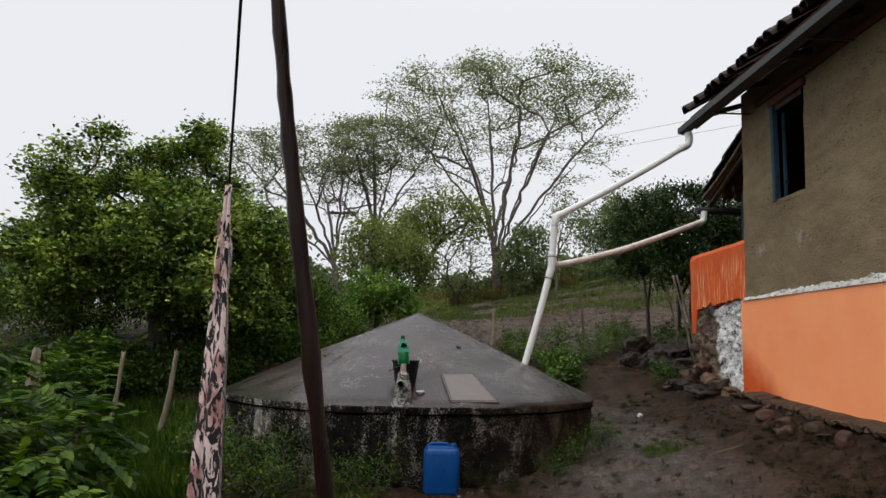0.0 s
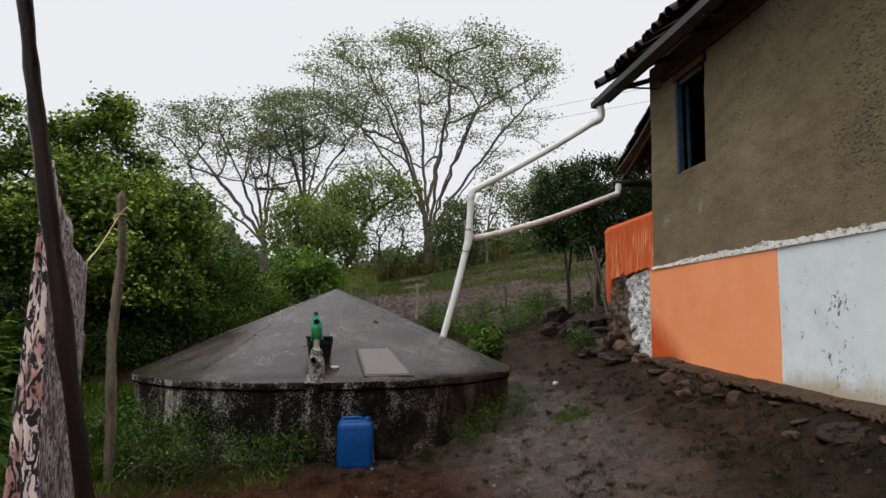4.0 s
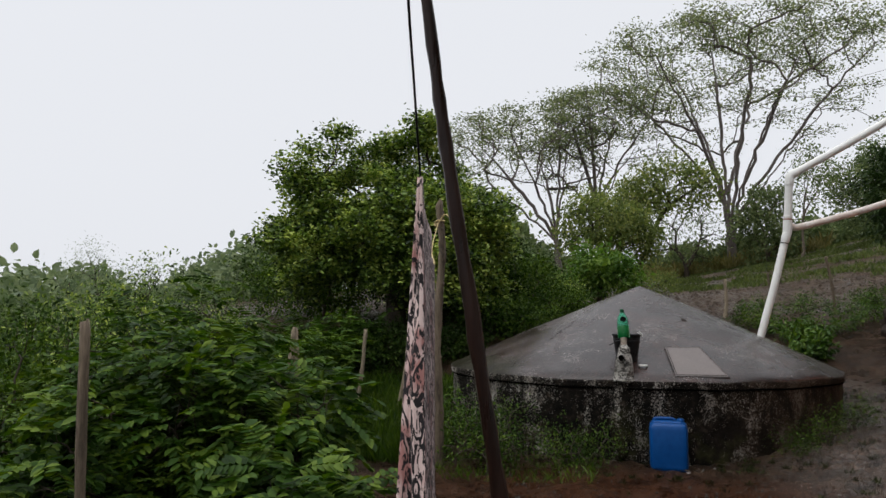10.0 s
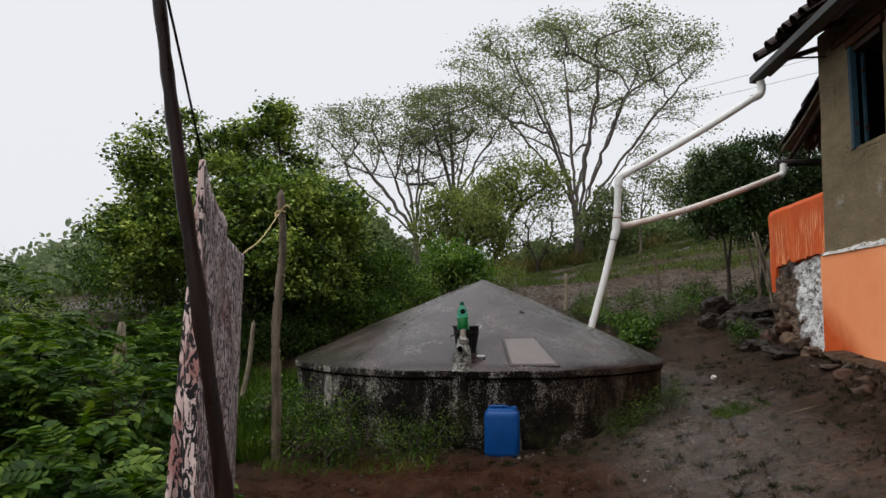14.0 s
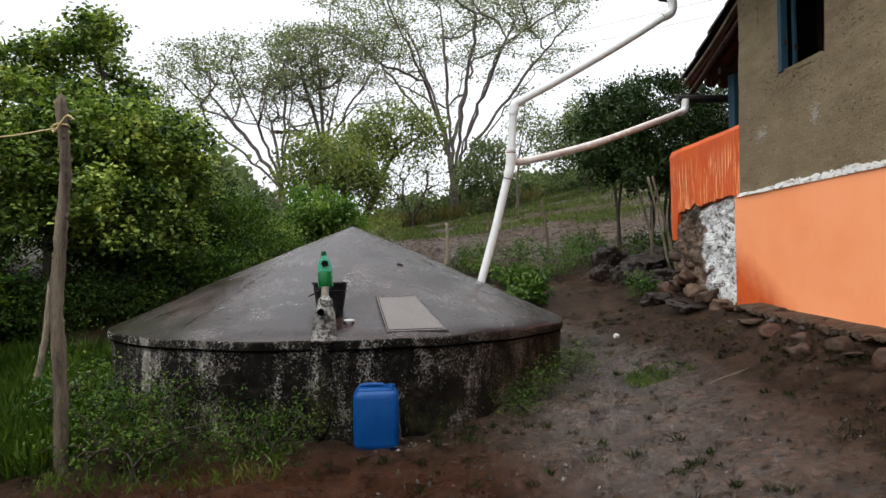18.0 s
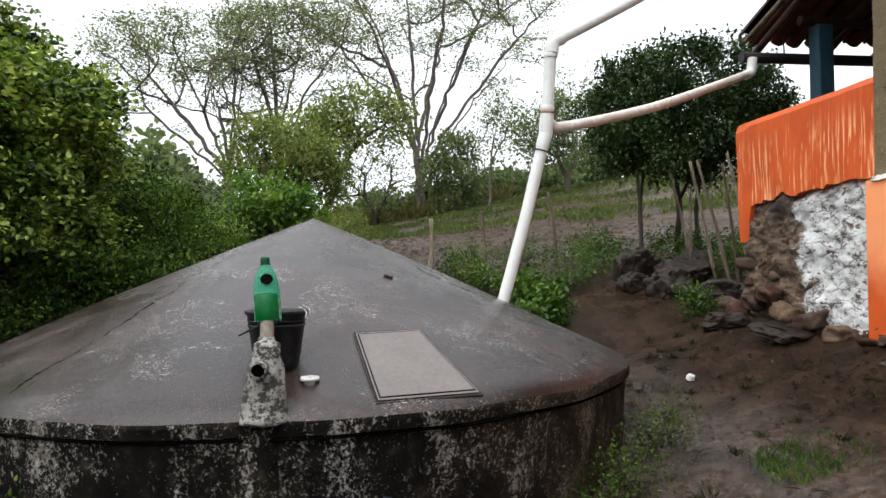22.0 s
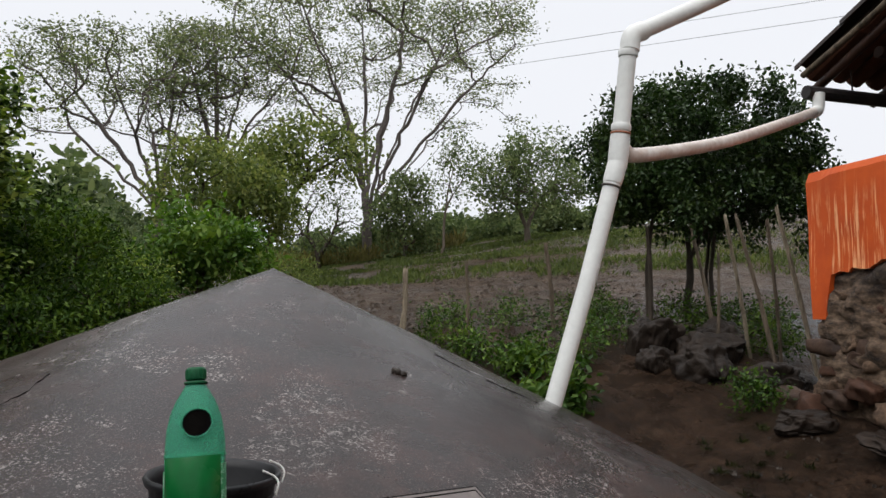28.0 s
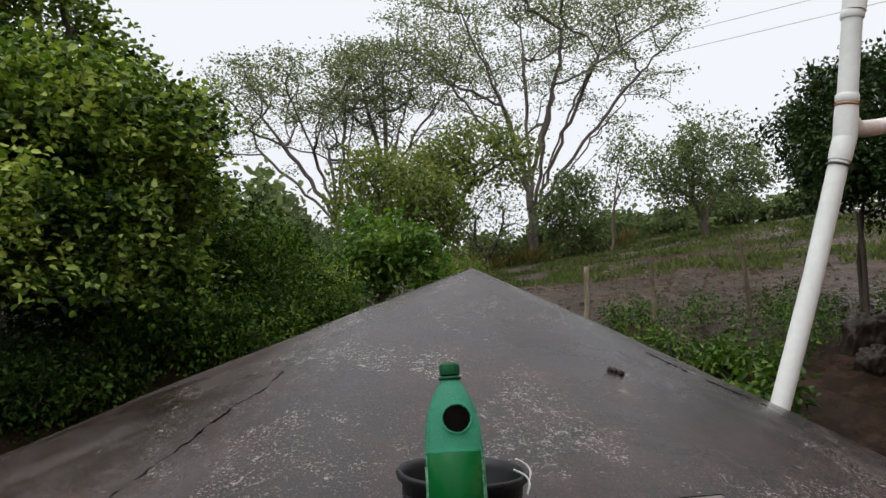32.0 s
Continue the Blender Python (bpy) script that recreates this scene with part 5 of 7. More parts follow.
def build_main_roof():
    root = tagged(new("main_roof"), "low roof of sooty half-round clay tiles over the house", "roof", kind="structure")
    ex, ez = 2.97, 3.66
    sl = Vector((RIDGE_X - ex, 0, RIDGE_Z - ez)).normalized()
    roof_sheet("roof_deck", [(ex + 0.02, HOUSE_END - 0.3, ez), (ex + 0.02, -0.2, ez), (RIDGE_X, -0.2, RIDGE_Z), (RIDGE_X, HOUSE_END - 0.3, RIDGE_Z)], 0.03, TILE_RED, root)
    roof_sheet("roof_deck", [(RIDGE_X, HOUSE_END - 0.3, RIDGE_Z), (RIDGE_X, -0.2, RIDGE_Z), (HOUSE_BACK + 0.4, -0.2, 3.75), (HOUSE_BACK + 0.4, HOUSE_END - 0.3, 3.75)], 0.03, TILE_RED, root)
    # purlin ends at the gable, rafters under the eave
    for k in range(4):
        p = Vector((ex + 0.12, 0, ez - 0.03)) + sl * (0.75 * k)
        tube("purlin", [(p.x, -0.06 + 0.05 * (k % 2), p.z), (p.x, HOUSE_END - 0.2, p.z)], 0.03, DARK_WOOD, root, 7)
    for k in range(14):
        y = -0.5 - 0.72 * k
        tube("rafter", [(ex + 0.05, y, ez - 0.05), (WALL_X + 0.3, y, ez + 0.13)], 0.028, DARK_WOOD, root, 6)
    part("wall_plate", box_bm(WALL_X + 0.008, HOUSE_END, 3.53, WALL_X + 0.06, CORNER_Y - 0.31, 3.6, 0.008), RED_WOOD, root, "dark red timber along the wall head")
    lay_tiles(root, (ex - 0.06, -0.22, ez + 0.05), (0, -1, 0), sl, 3, 68, 0.14, 5)
    return root


build_main_roof()


def build_gutter():
    root = thing("roof_gutter", (2.93, 0.02, 3.5), "long grey painted metal gutter under the eave", "gutter")
    prof = [(-0.05, 0.085), (-0.05, 0.022), (0.04, 0.012), (0.046, 0.085), (0.04, 0.085), (0.034, 0.02), (-0.044, 0.03), (-0.044, 0.085)]
    verts, faces = [], []
    ys = [-0.06, -1, -3, -6, HOUSE_END - 0.2]
    for y in ys:
        z = 3.515 - 0.006 * abs(y) + 0.008 * noise.noise((y, 2, 2))
        verts += [(2.935 + px, y, z + pz) for px, pz in prof]
    n = len(prof)
    for i in range(len(ys) - 1):
        for k in range(n):
            j = (k + 1) % n
            faces.append((i * n + k, i * n + j, (i + 1) * n + j, (i + 1) * n + k))
    mesh("trough", verts, faces, GUTTER, root)
    mesh("end_cap", [(2.935 + px, -0.056, 3.515 + pz) for px, pz in ((-0.05, 0.085), (-0.051, 0.022), (0.041, 0.012), (0.046, 0.085))] + [(2.935 + px, -0.068, 3.515 + pz) for px, pz in ((-0.05, 0.085), (-0.051, 0.022), (0.041, 0.012), (0.046, 0.085))], [(0, 1, 2, 3), (7, 6, 5, 4), (0, 4, 5, 1), (1, 5, 6, 2), (2, 6, 7, 3), (3, 7, 4, 0)], GUTTER, root)
    for k in range(6):
        y = -0.9 - 1.7 * k
        part("bracket", box_bm(2.93, y - 0.012, 3.49, 3.3, y + 0.012, 3.502, 0.002), DARK_WOOD, root)
    return root


build_gutter()


def build_porch():
    root = tagged(new("porch_roof"), "lean-to tile roof on round rafters at the gable end", "roof", kind="structure")
    lo, hi = Vector((3.7, 1.2, 3.13)), Vector((3.7, CORNER_Y + 0.01, 3.82))
    sl = (hi - lo).normalized()
    wide = 4.3
    roof_sheet("porch_deck", [lo + Vector((0.02, -0.12, 0.075)), lo + Vector((wide, -0.12, 0.075)), hi + Vector((wide, 0, 0.03)), hi + Vector((0.02, 0, 0.03))], 0.012, TILE, root)
    for k in range(8):
        x = 3.74 + 0.56 * k
        a = Vector((x, 1.26, 2.965))
        tube("rafter", [a, a + sl * 1.0 + Vector((0, 0, 0.015)), a + sl * 2.1], [0.032, 0.036, 0.034], DARK_WOOD, root, 8)
    tube("eave_beam", [(3.86, 0.76, 3.13), (5.6, 0.76, 3.13), (3.62 + wide, 0.76, 3.13)], 0.042, DARK_WOOD, root, 8)
    lay_tiles(root, (3.71, 1.25, 3.15), (1, 0, 0), sl, 5, 24, 0.18, 9)
    lay_tiles(root, (3.8, 1.27, 3.145), (1, 0, 0), sl, 5, 24, 0.18, 10, True)
    # a bare pole along the verge
    tube("verge_pole", smooth_line([lo + Vector((-0.03, 0.02, -0.03)), lo.lerp(hi, 0.35) + Vector((-0.03, 0, -0.06)), lo.lerp(hi, 0.7) + Vector((-0.03, 0, -0.035)), hi + Vector((-0.03, 0, -0.05))], 5), 0.022, POST_WOOD, root, 8, "crooked bare pole")
    post = thing("porch_post", (4.03, 0.74, 2.0), "square wooden post with worn blue paint", "post")
    part("shaft", box_bm(3.965, 0.675, 1.75, 4.095, 0.805, 3.09, 0.012), BLUE_WOOD, post)
    g = thing("porch_gutter", (4.4, 1.3, 2.86), "dark half-round gutter below the lean-to eave", "gutter")
    v, f = tube_data([(3.5, 1.0, 2.895), (4.5, 1.02, 2.91), (6.5, 1.05, 2.94)], [0.045] * 3, 10)
    mesh("trough", v, f, DARK_GUTTER, g, smooth=False)
    for x in (3.9, 5.2):
        tube("hanger", [(x, 1.02, 2.93), (x, 1.03, 3.1)], 0.006, DARK_WOOD, g, 5)
    return root


build_porch()


# ---- porch parapet on its rubble foot ----
def build_parapet():
    root = tagged(new("porch_parapet"), "bright orange dripped parapet on a crumbling limewashed rubble foot", "wall", kind="structure")
    ny, nz = 48, 14
    verts, faces = [], []

    def low(y):
        f = (y - CORNER_Y) / 1.5
        z = 1.70 - 0.06 * f + 0.04 * noise.noise((y * 6, 3, 3)) + 0.03 * noise.noise((y * 19, 5, 3))
        if y > 0.62:
            z = 1.64 - 0.28 * min(1.0, (y - 0.62) / 0.05)
        return z

    for side in (0, 1):
        for i in range(nz + 1):
            for j in range(ny + 1):
                y = CORNER_Y + 0.004 + 1.44 * j / ny
                z = low(y) + (2.285 - low(y)) * i / nz
                yy = y + (0.05 * (z - 1.9) if j > ny - 6 else 0) * (j - ny + 6) / 6
                d = 0.01 * noise.noise((y * 3, z * 3, 1.5))
                rnd = 0.03 * max(0, i - nz + 1) + 0.0
                verts.append((WALL_X + 0.02 + d + rnd if side == 0 else WALL_X + 0.17 - rnd, yy, z))
    w = (ny + 1) * (nz + 1)
    for i in range(nz):
        for j in range(ny):
            a = i * (ny + 1) + j
            faces.append((a, a + ny + 1, a + ny + 2, a + 1))
            faces.append((w + a, w + a + 1, w + a + ny + 2, w + a + ny + 1))
    t = nz * (ny + 1)
    for j in range(ny):
        faces.append((t + j, w + t + j, w + t + j + 1, t + j + 1))
        faces.append((j, j + 1, w + j + 1, w + j))
    for i in range(nz):
        a, b = i * (ny + 1) + ny, (i + 1) * (ny + 1) + ny
        faces.append((a, b, w + b, w + a))
    mesh("painted_wall", verts, faces, ORANGE_DRIPS, root, "deep orange wall with pale runs", False)
    # rough core behind the face stones, and the porch floor
    ny2, nz2 = 56, 64
    verts, faces = [], []
    ya, yb = CORNER_Y + 0.01, 0.72
    for i in range(nz2 + 1):
        for j in range(2 * ny2 + 1):
            y, z = ya + (yb - ya) * j / (2 * ny2), 0.45 + 1.28 * i / nz2
            d = (0.02 if y < -0.2 else 0.04) * noise.noise((y * 6, z * 8, 6.0)) + 0.02 * noise.noise((y * 11, z * 26, 8.0)) + 0.012 * noise.noise((y * 34, z * 46, 3.0))
            d += -0.06 * max(0, 1.0 - z) - 0.012 + 0.03 * min(1.0, max(0.0, (z - low(y) + 0.05) / 0.05))
            verts.append((WALL_X + 0.035 + d, y, z))
    for i in range(nz2):
        for j in range(2 * ny2):
            a = i * (2 * ny2 + 1) + j
            faces.append((a, a + 2 * ny2 + 1, a + 2 * ny2 + 2, a + 1))
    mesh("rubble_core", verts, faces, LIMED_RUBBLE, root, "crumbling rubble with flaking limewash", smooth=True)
    part("rubble_fill", box_bm(WALL_X + 0.12, CORNER_Y + 0.02, 0.4, WALL_X + 0.45, 0.72, 1.72), BLACK_STONE, root)
    part("porch_floor", box_bm(WALL_X + 0.46, CORNER_Y + 0.02, 0.4, HOUSE_BACK, 0.79, 1.75), INSIDE, root)
    rng = random.Random(21)
    z = 0.66
    row = 0
    while z < 1.68:
        h = rng.uniform(0.06, 0.13)
        y = CORNER_Y + 0.02 - (row % 2) * 0.05
        while y < 0.72:
            w = rng.uniform(0.08, 0.22)
            zz = z + rng.uniform(-0.02, 0.02)
            yc = y + w / 2
            if zz + h * 0.75 < low(yc) and yc < 0.72:
                lime = yc < -0.07 + 0.05 * rng.uniform(-1, 1) and zz > 0.8
                if lime or rng.random() < 0.3:
                    y += w
                    continue
                mt = rng.choice([RUBBLE, RUBBLE, RUBBLE, RED_STONE, STONE, RUBBLE])
                out = rng.uniform(-0.02, 0.012) + max(0, 1.0 - zz) * 0.15
                bm = stone_bm(rng, (WALL_X + 0.075 - out, yc, zz), (0.055 + out * 0.3, w * 0.54, h * 0.46), rng.uniform(-0.2, 0.2), 0.42, 3, 0.5, 11)
                part("stone", bm, mt, root, smooth=True)
            y += w
        z += h
        row += 1
    for y, z2, s, mt in ((0.33, 0.97, 0.1, RED_STONE), (0.12, 0.86, 0.09, RUBBLE), (-0.12, 0.8, 0.12, STONE), (-0.4, 0.75, 0.07, RUBBLE), (0.5, 0.9, 0.08, STONE)):
        part("stone", stone_bm(rng, (WALL_X - 0.03, y, z2), (0.1, s, 0.06), 0.2, 0.5, 3, 0.7, 7), mt, root, smooth=True)
    return root


build_parapet()

# ---- loose things on and round the cistern ----
def build_can():
    root = thing("jerrycan", (0.296, -1.995, gz(0.296, -1.995)), "blue plastic jerrycan standing on wet mud by the cistern wall", "jerrycan")
    z0 = gz(0.296, -1.995) - 0.012
    prof = [(0.0, 0.86), (0.012, 0.95), (0.04, 1.0), (0.05, 0.985), (0.06, 1.0), (0.3, 1.0), (0.325, 0.97), (0.345, 0.86)]
    verts, faces = [], []
    n = 32
    for z, s in prof:
        for k in range(n):
            a = 2 * math.pi * k / n
            c, q = math.cos(a), math.sin(a)
            x = math.copysign(abs(c) ** 0.32, c) * 0.136 * s
            y = math.copysign(abs(q) ** 0.32, q) * 0.112 * s
            verts.append((0.296 + x, -1.995 + y, z0 + z))
    for i in range(len(prof) - 1):
        for k in range(n):
            j = (k + 1) % n
            faces.append((i * n + k, i * n + j, (i + 1) * n + j, (i + 1) * n + k))
    faces.append(tuple(reversed(range(n))))
    faces.append(tuple((len(prof) - 1) * n + k for k in range(n)))
    mesh("body", verts, faces, BLUE_PLASTIC, root, smooth=True)
    t = z0 + 0.345
    part("top_ridge", box_bm(0.184, -2.085, t - 0.012, 0.394, -1.905, t + 0.014, 0.012, 3), BLUE_PLASTIC, root, smooth=True)
    tube("handle", smooth_line([(0.194, -1.995, t + 0.0), (0.209, -1.995, t + 0.022), (0.284, -1.995, t + 0.026), (0.334, -1.995, t + 0.022), (0.349, -1.995, t)], 4), 0.0125, BLUE_PLASTIC, root, 10)
    lathe("cap", [(0.0, 0.026), (0.022, 0.026), (0.026, 0.022), (0.026, 0.0)], BLUE_PLASTIC, root, 18, (0.386, -1.935, t - 0.006))
    return root


def build_bucket():
    cx, cy = -0.01, -1.548
    zb = 0.782
    root = thing("bucket", (cx, cy, zb), "black plastic bucket with a wire handle on the cistern roof", "bucket")
    shell = lathe("shell", [(0.0, 0.0), (0.07, 0.0), (0.08, 0.01), (0.091, 0.07), (0.111, 0.218), (0.118, 0.22), (0.121, 0.229), (0.118, 0.235), (0.112, 0.233), (0.107, 0.218), (0.075, 0.016), (0.0, 0.016)], BLACK_PLASTIC, root, 40, (cx, cy, zb))
    for z in (0.172, 0.19):
        lathe("rib", [(0.104, z), (0.1095, z + 0.003), (0.1095, z + 0.007), (0.107, z + 0.01)], BLACK_PLASTIC, root, 40, (cx, cy, zb))
    for s in (-1, 1):
        part("ear", box_bm(cx - 0.009, cy + s * 0.119 - 0.006, zb + 0.19, cx + 0.009, cy + s * 0.119 + 0.006, zb + 0.225, 0.004), BLACK_PLASTIC, shell)
    pts = [(cx - 0.14 * math.sin(a), cy + 0.122 * math.cos(a), zb + 0.21 - 0.07 * math.sin(a)) for a in [math.pi * k / 18 for k in range(19)]]
    tube("handle", pts, 0.004, BLACK_PLASTIC, root, 6)
    for k, (a, lift) in enumerate(((-0.45, 0.0), (0.15, 0.004))):
        p = Vector((cx + 0.119 * math.cos(a), cy + 0.119 * math.sin(a), zb + 0.236 + lift))
        tube("twine_scrap", smooth_line([p + Vector((-0.02, -0.01, 0.012)), p, p + Vector((0.008, -0.002, -0.012)), p + Vector((0.004, -0.006, -0.03))], 4), 0.0022, WHITE_PLASTIC, root, 5)
    return root


def glass_green():
    m, nt, b = node_mat("green_bottle_plastic")
    b.inputs["Base Color"].default_value = (0.14, 0.6, 0.39, 1)
    b.inputs["Roughness"].default_value = 0.22
    b.inputs["Transmission Weight"].default_value = 0.78
    b.inputs["IOR"].default_value = 1.12
    return m


def label_material():
    m, nt, b = node_mat("bottle_label")
    f = n_ramp(nt, n_noise(nt, 60.0, 2, 0.6, wpos(nt, (1, 1, 1.6))), [(0.47, (0.015, 0.2, 0.07)), (0.53, (0.28, 0.46, 0.34)), (0.6, (0.02, 0.26, 0.1))])
    nt.links.new(f, b.inputs["Base Color"])
    b.inputs["Roughness"].default_value = 0.4
    return m


GREEN_PET = glass_green()
LABEL = label_material()
LIQUID = plain("green_drink_tint", (0.002, 0.07, 0.015), (0.004, 0.105, 0.025), 4, (0.2, 0.3), 0.0)


def build_bottle():
    kr, kz = 0.9, 0.95
    foot, head = Vector((-0.022, -1.735, 0.985)), Vector((-0.039, -1.69, 1.217))
    lean = (head - foot).normalized()
    cut = 0.085
    root = thing("plastic_bottle", tuple(foot), "cut-off green plastic bottle capping the vent pipe, hole in its side", "bottle")
    prof = [(0.051, cut), (0.0505, 0.12), (0.0495, 0.15), (0.051, 0.158), (0.0515, 0.175), (0.051, 0.2), (0.0495, 0.225), (0.044, 0.252), (0.034, 0.277), (0.022, 0.296), (0.0165, 0.304), (0.0165, 0.31)]
    side = Vector((1, 0, 0))
    side = (side - lean * side.dot(lean)).normalized()
    back = lean.cross(side)

    def place(r, a, z):
        return foot + lean * ((z - cut) * kz) + (side * math.cos(a) + back * math.sin(a)) * (r * kr)

    def turned(name, rows, material, parent, sides=32, label="", start=0.0, sweep=2 * math.pi):
        verts, faces = [], []
        for r, z in rows:
            for k in range(sides):
                verts.append(place(r, start + sweep * k / (sides if sweep > 6 else sides - 1), z))
        for i in range(len(rows) - 1):
            for k in range(sides if sweep > 6 else sides - 1):
                j = (k + 1) % sides
                faces.append((i * sides + k, i * sides + j, (i + 1) * sides + j, (i + 1) * sides + k))
        return mesh(name, verts, faces, material, parent, label, True)

    shell = turned("body", prof, GREEN_PET, root)
    turned("neck_ring", [(0.0165, 0.304), (0.0205, 0.305), (0.0205, 0.309), (0.0165, 0.31)], GREEN_CAP, shell, 20)
    cap = turned("cap", [(0.0165, 0.312), (0.0175, 0.313), (0.0175, 0.329), (0.0155, 0.333), (0.0, 0.333)], GREEN_CAP, root, 20)
    for k in range(16):
        a = 2 * math.pi * k / 16
        tube("cap_rib", [place(0.0175, a, 0.314), place(0.0175, a, 0.329)], 0.0012, GREEN_CAP, cap, 4)
    # a deep green wrapper round the lower half, its seams pale
    turned("wrapper", [(0.0512, cut + 0.002), (0.0528, cut + 0.004), (0.0524, 0.14), (0.053, 0.183), (0.0512, 0.186)], LIQUID, root, 20, "deep green plastic wrapper", radians(206), radians(122))
    turned("sleeve_edge", [(0.0515, 0.184), (0.0525, 0.186), (0.0525, 0.189), (0.0515, 0.191)], GREEN_PET, shell, 28)
    turned("label", [(0.0527, cut + 0.004), (0.0527, 0.172)], LABEL, root, 12, "torn printed label", radians(-31), radians(62))
    turned("label", [(0.0527, cut + 0.004), (0.0527, 0.165)], LABEL, root, 8, "torn printed label", radians(186), radians(19))
    hole = []
    for j in range(20):
        a = 2 * math.pi * j / 20
        across, z = 0.0225 * math.cos(a) + 0.006, 0.238 + 0.0235 * math.sin(a)
        r = 0.052 if z < 0.2 else float(np.interp(z, [0.2, 0.225, 0.252, 0.277], [0.0515, 0.05, 0.0445, 0.0345]))
        turn = -math.pi / 2 + math.asin(max(-0.9, min(0.9, across / r)))
        hole.append(place(r + 0.006, turn, z))
    mesh("cut_hole", hole, [tuple(range(20))], PITCH, root, "dark round hole")
    tube("hole_rim", hole + [hole[0]], 0.0022, GREEN_PET, shell, 6)
    return root


build_can()
build_bucket()
build_bottle()

ring_z = roof_z(0.12, -1.662)
ring = thing("pipe_ring", (0.12, -1.662, ring_z), "small white plastic ring lying on the cistern roof", "ring")
ringob = lathe("ring_body", [(0.022, 0.0), (0.034, 0.0), (0.036, 0.006), (0.034, 0.013), (0.023, 0.013), (0.021, 0.006), (0.022, 0.0)], WHITE_PLASTIC, ring, 24, (0.12, -1.662, ring_z - 0.002))

clod = thing("mud_clod", (0.478, -0.74, cone_z(0.478, -0.74)), "small dark clod lying on the cistern roof", "clod")
r_clod = random.Random(3)
for k in range(4):
    x, y = 0.478 + r_clod.uniform(-0.025, 0.025), -0.74 + r_clod.uniform(-0.012, 0.012)
    part("lump", stone_bm(r_clod, (x, y, roof_z(x, y) + 0.003), (0.010, 0.010, 0.010), 0.0, 0.35, 2, 0.8, 5), BLACK_STONE, clod)


# ---- poles, line and washing ----
def knotty_pole(name, points, radii, material, label, category, seed, knots=5, parent=None, group=""):
    rng = random.Random(seed)
    line = smooth_line(points, 10)
    n = len(line)
    rads = []
    for i in range(n):
        f = i / (n - 1)
        r = radii[0] + (radii[1] - radii[0]) * f
        rads.append(r * (1 + 0.1 * noise.noise((f * 9, seed, 0.5))))
    root = thing(name, tuple(points[0]), label, category, group)
    v, f = tube_data(line, rads, 10)
    v = [p + (p - line[min(i // 10, n - 1)]).normalized() * rads[min(i // 10, n - 1)] * (0.3 * noise.noise(p * 32) + 0.2 * noise.noise(((i % 10) * 1.7, p.z * 1.5, seed))) for i, p in enumerate(v)]
    for i in range(10):
        v[-10 + i] = v[-10 + i] + Vector((0, 0, rng.uniform(-1.6, 1.6) * rads[-1]))
    ob = mesh("shaft", v, f, material, root, smooth=True)
    for k in range(knots):
        i = int(n * (0.08 + 0.84 * (k + rng.uniform(0.2, 0.8)) / knots))
        d = Vector((rng.uniform(-1, 1), rng.uniform(-1, 1), 0.25)).normalized()
        p = line[i] + d * rads[i] * 0.75
        part("knot", stone_bm(rng, p, (rads[i] * 0.42, rads[i] * 0.42, rads[i] * 0.6), 0, 0.2, 1), material, ob, smooth=True)
    return root


gp = gz(0.187, -6.58)
knotty_pole("prop_pole", [(0.187, -6.58, gp - 0.05), (0.129, -6.615, 0.2), (0.077, -6.646, 0.6), (0.026, -6.677, 1.0), (-0.027, -6.706, 1.37), (-0.067, -6.731, 1.7), (-0.188, -6.8, 2.6)], (0.0122, 0.0072), POLE_WOOD, "thin dark wet wooden pole propping up a washing line", "pole", 31, 7)
knotty_pole("line_post", [(-1.41, -2.25, gz(-1.41, -2.25) - 0.1), (-1.42, -2.25, 0.5), (-1.437, -2.25, 0.95), (-1.41, -2.25, 1.4), (-1.395, -2.25, 1.7), (-1.425, -2.25, 2.06)], (0.038, 0.029), POST_WOOD, "crooked grey-barked post at the end of the washing line", "post", 12, 7)

CLOTH_TOP, PEG = Vector((-0.265, -6.11, 1.455)), Vector((-0.48, -5.33, 1.322))
cloth_line = thing("washing_line", tuple(CLOTH_TOP), "dark cord and yellow twine tied to post and pole", "washing line")
tube("cord", smooth_line([(-0.078, -6.738, 1.77), (-0.139, -6.549, 1.666), (-0.19, -6.372, 1.581), CLOTH_TOP], 6), 0.0026, ROPE_DARK, cloth_line, 6)
tube("twine", smooth_line([PEG, (-0.95, -3.9, 1.53), (-1.42, -2.29, 1.89)], 6), 0.0035, ROPE_PALE, cloth_line, 6)
tube("knot", smooth_line([(-1.45, -2.30, 1.89), (-1.42, -2.30, 1.91), (-1.38, -2.25, 1.91), (-1.41, -2.21, 1.9), (-1.46, -2.25, 1.89), (-1.43, -2.30, 1.87), (-1.36, -2.32, 1.95), (-1.32, -2.32, 1.93)], 5), 0.006, ROPE_PALE, cloth_line, 6)


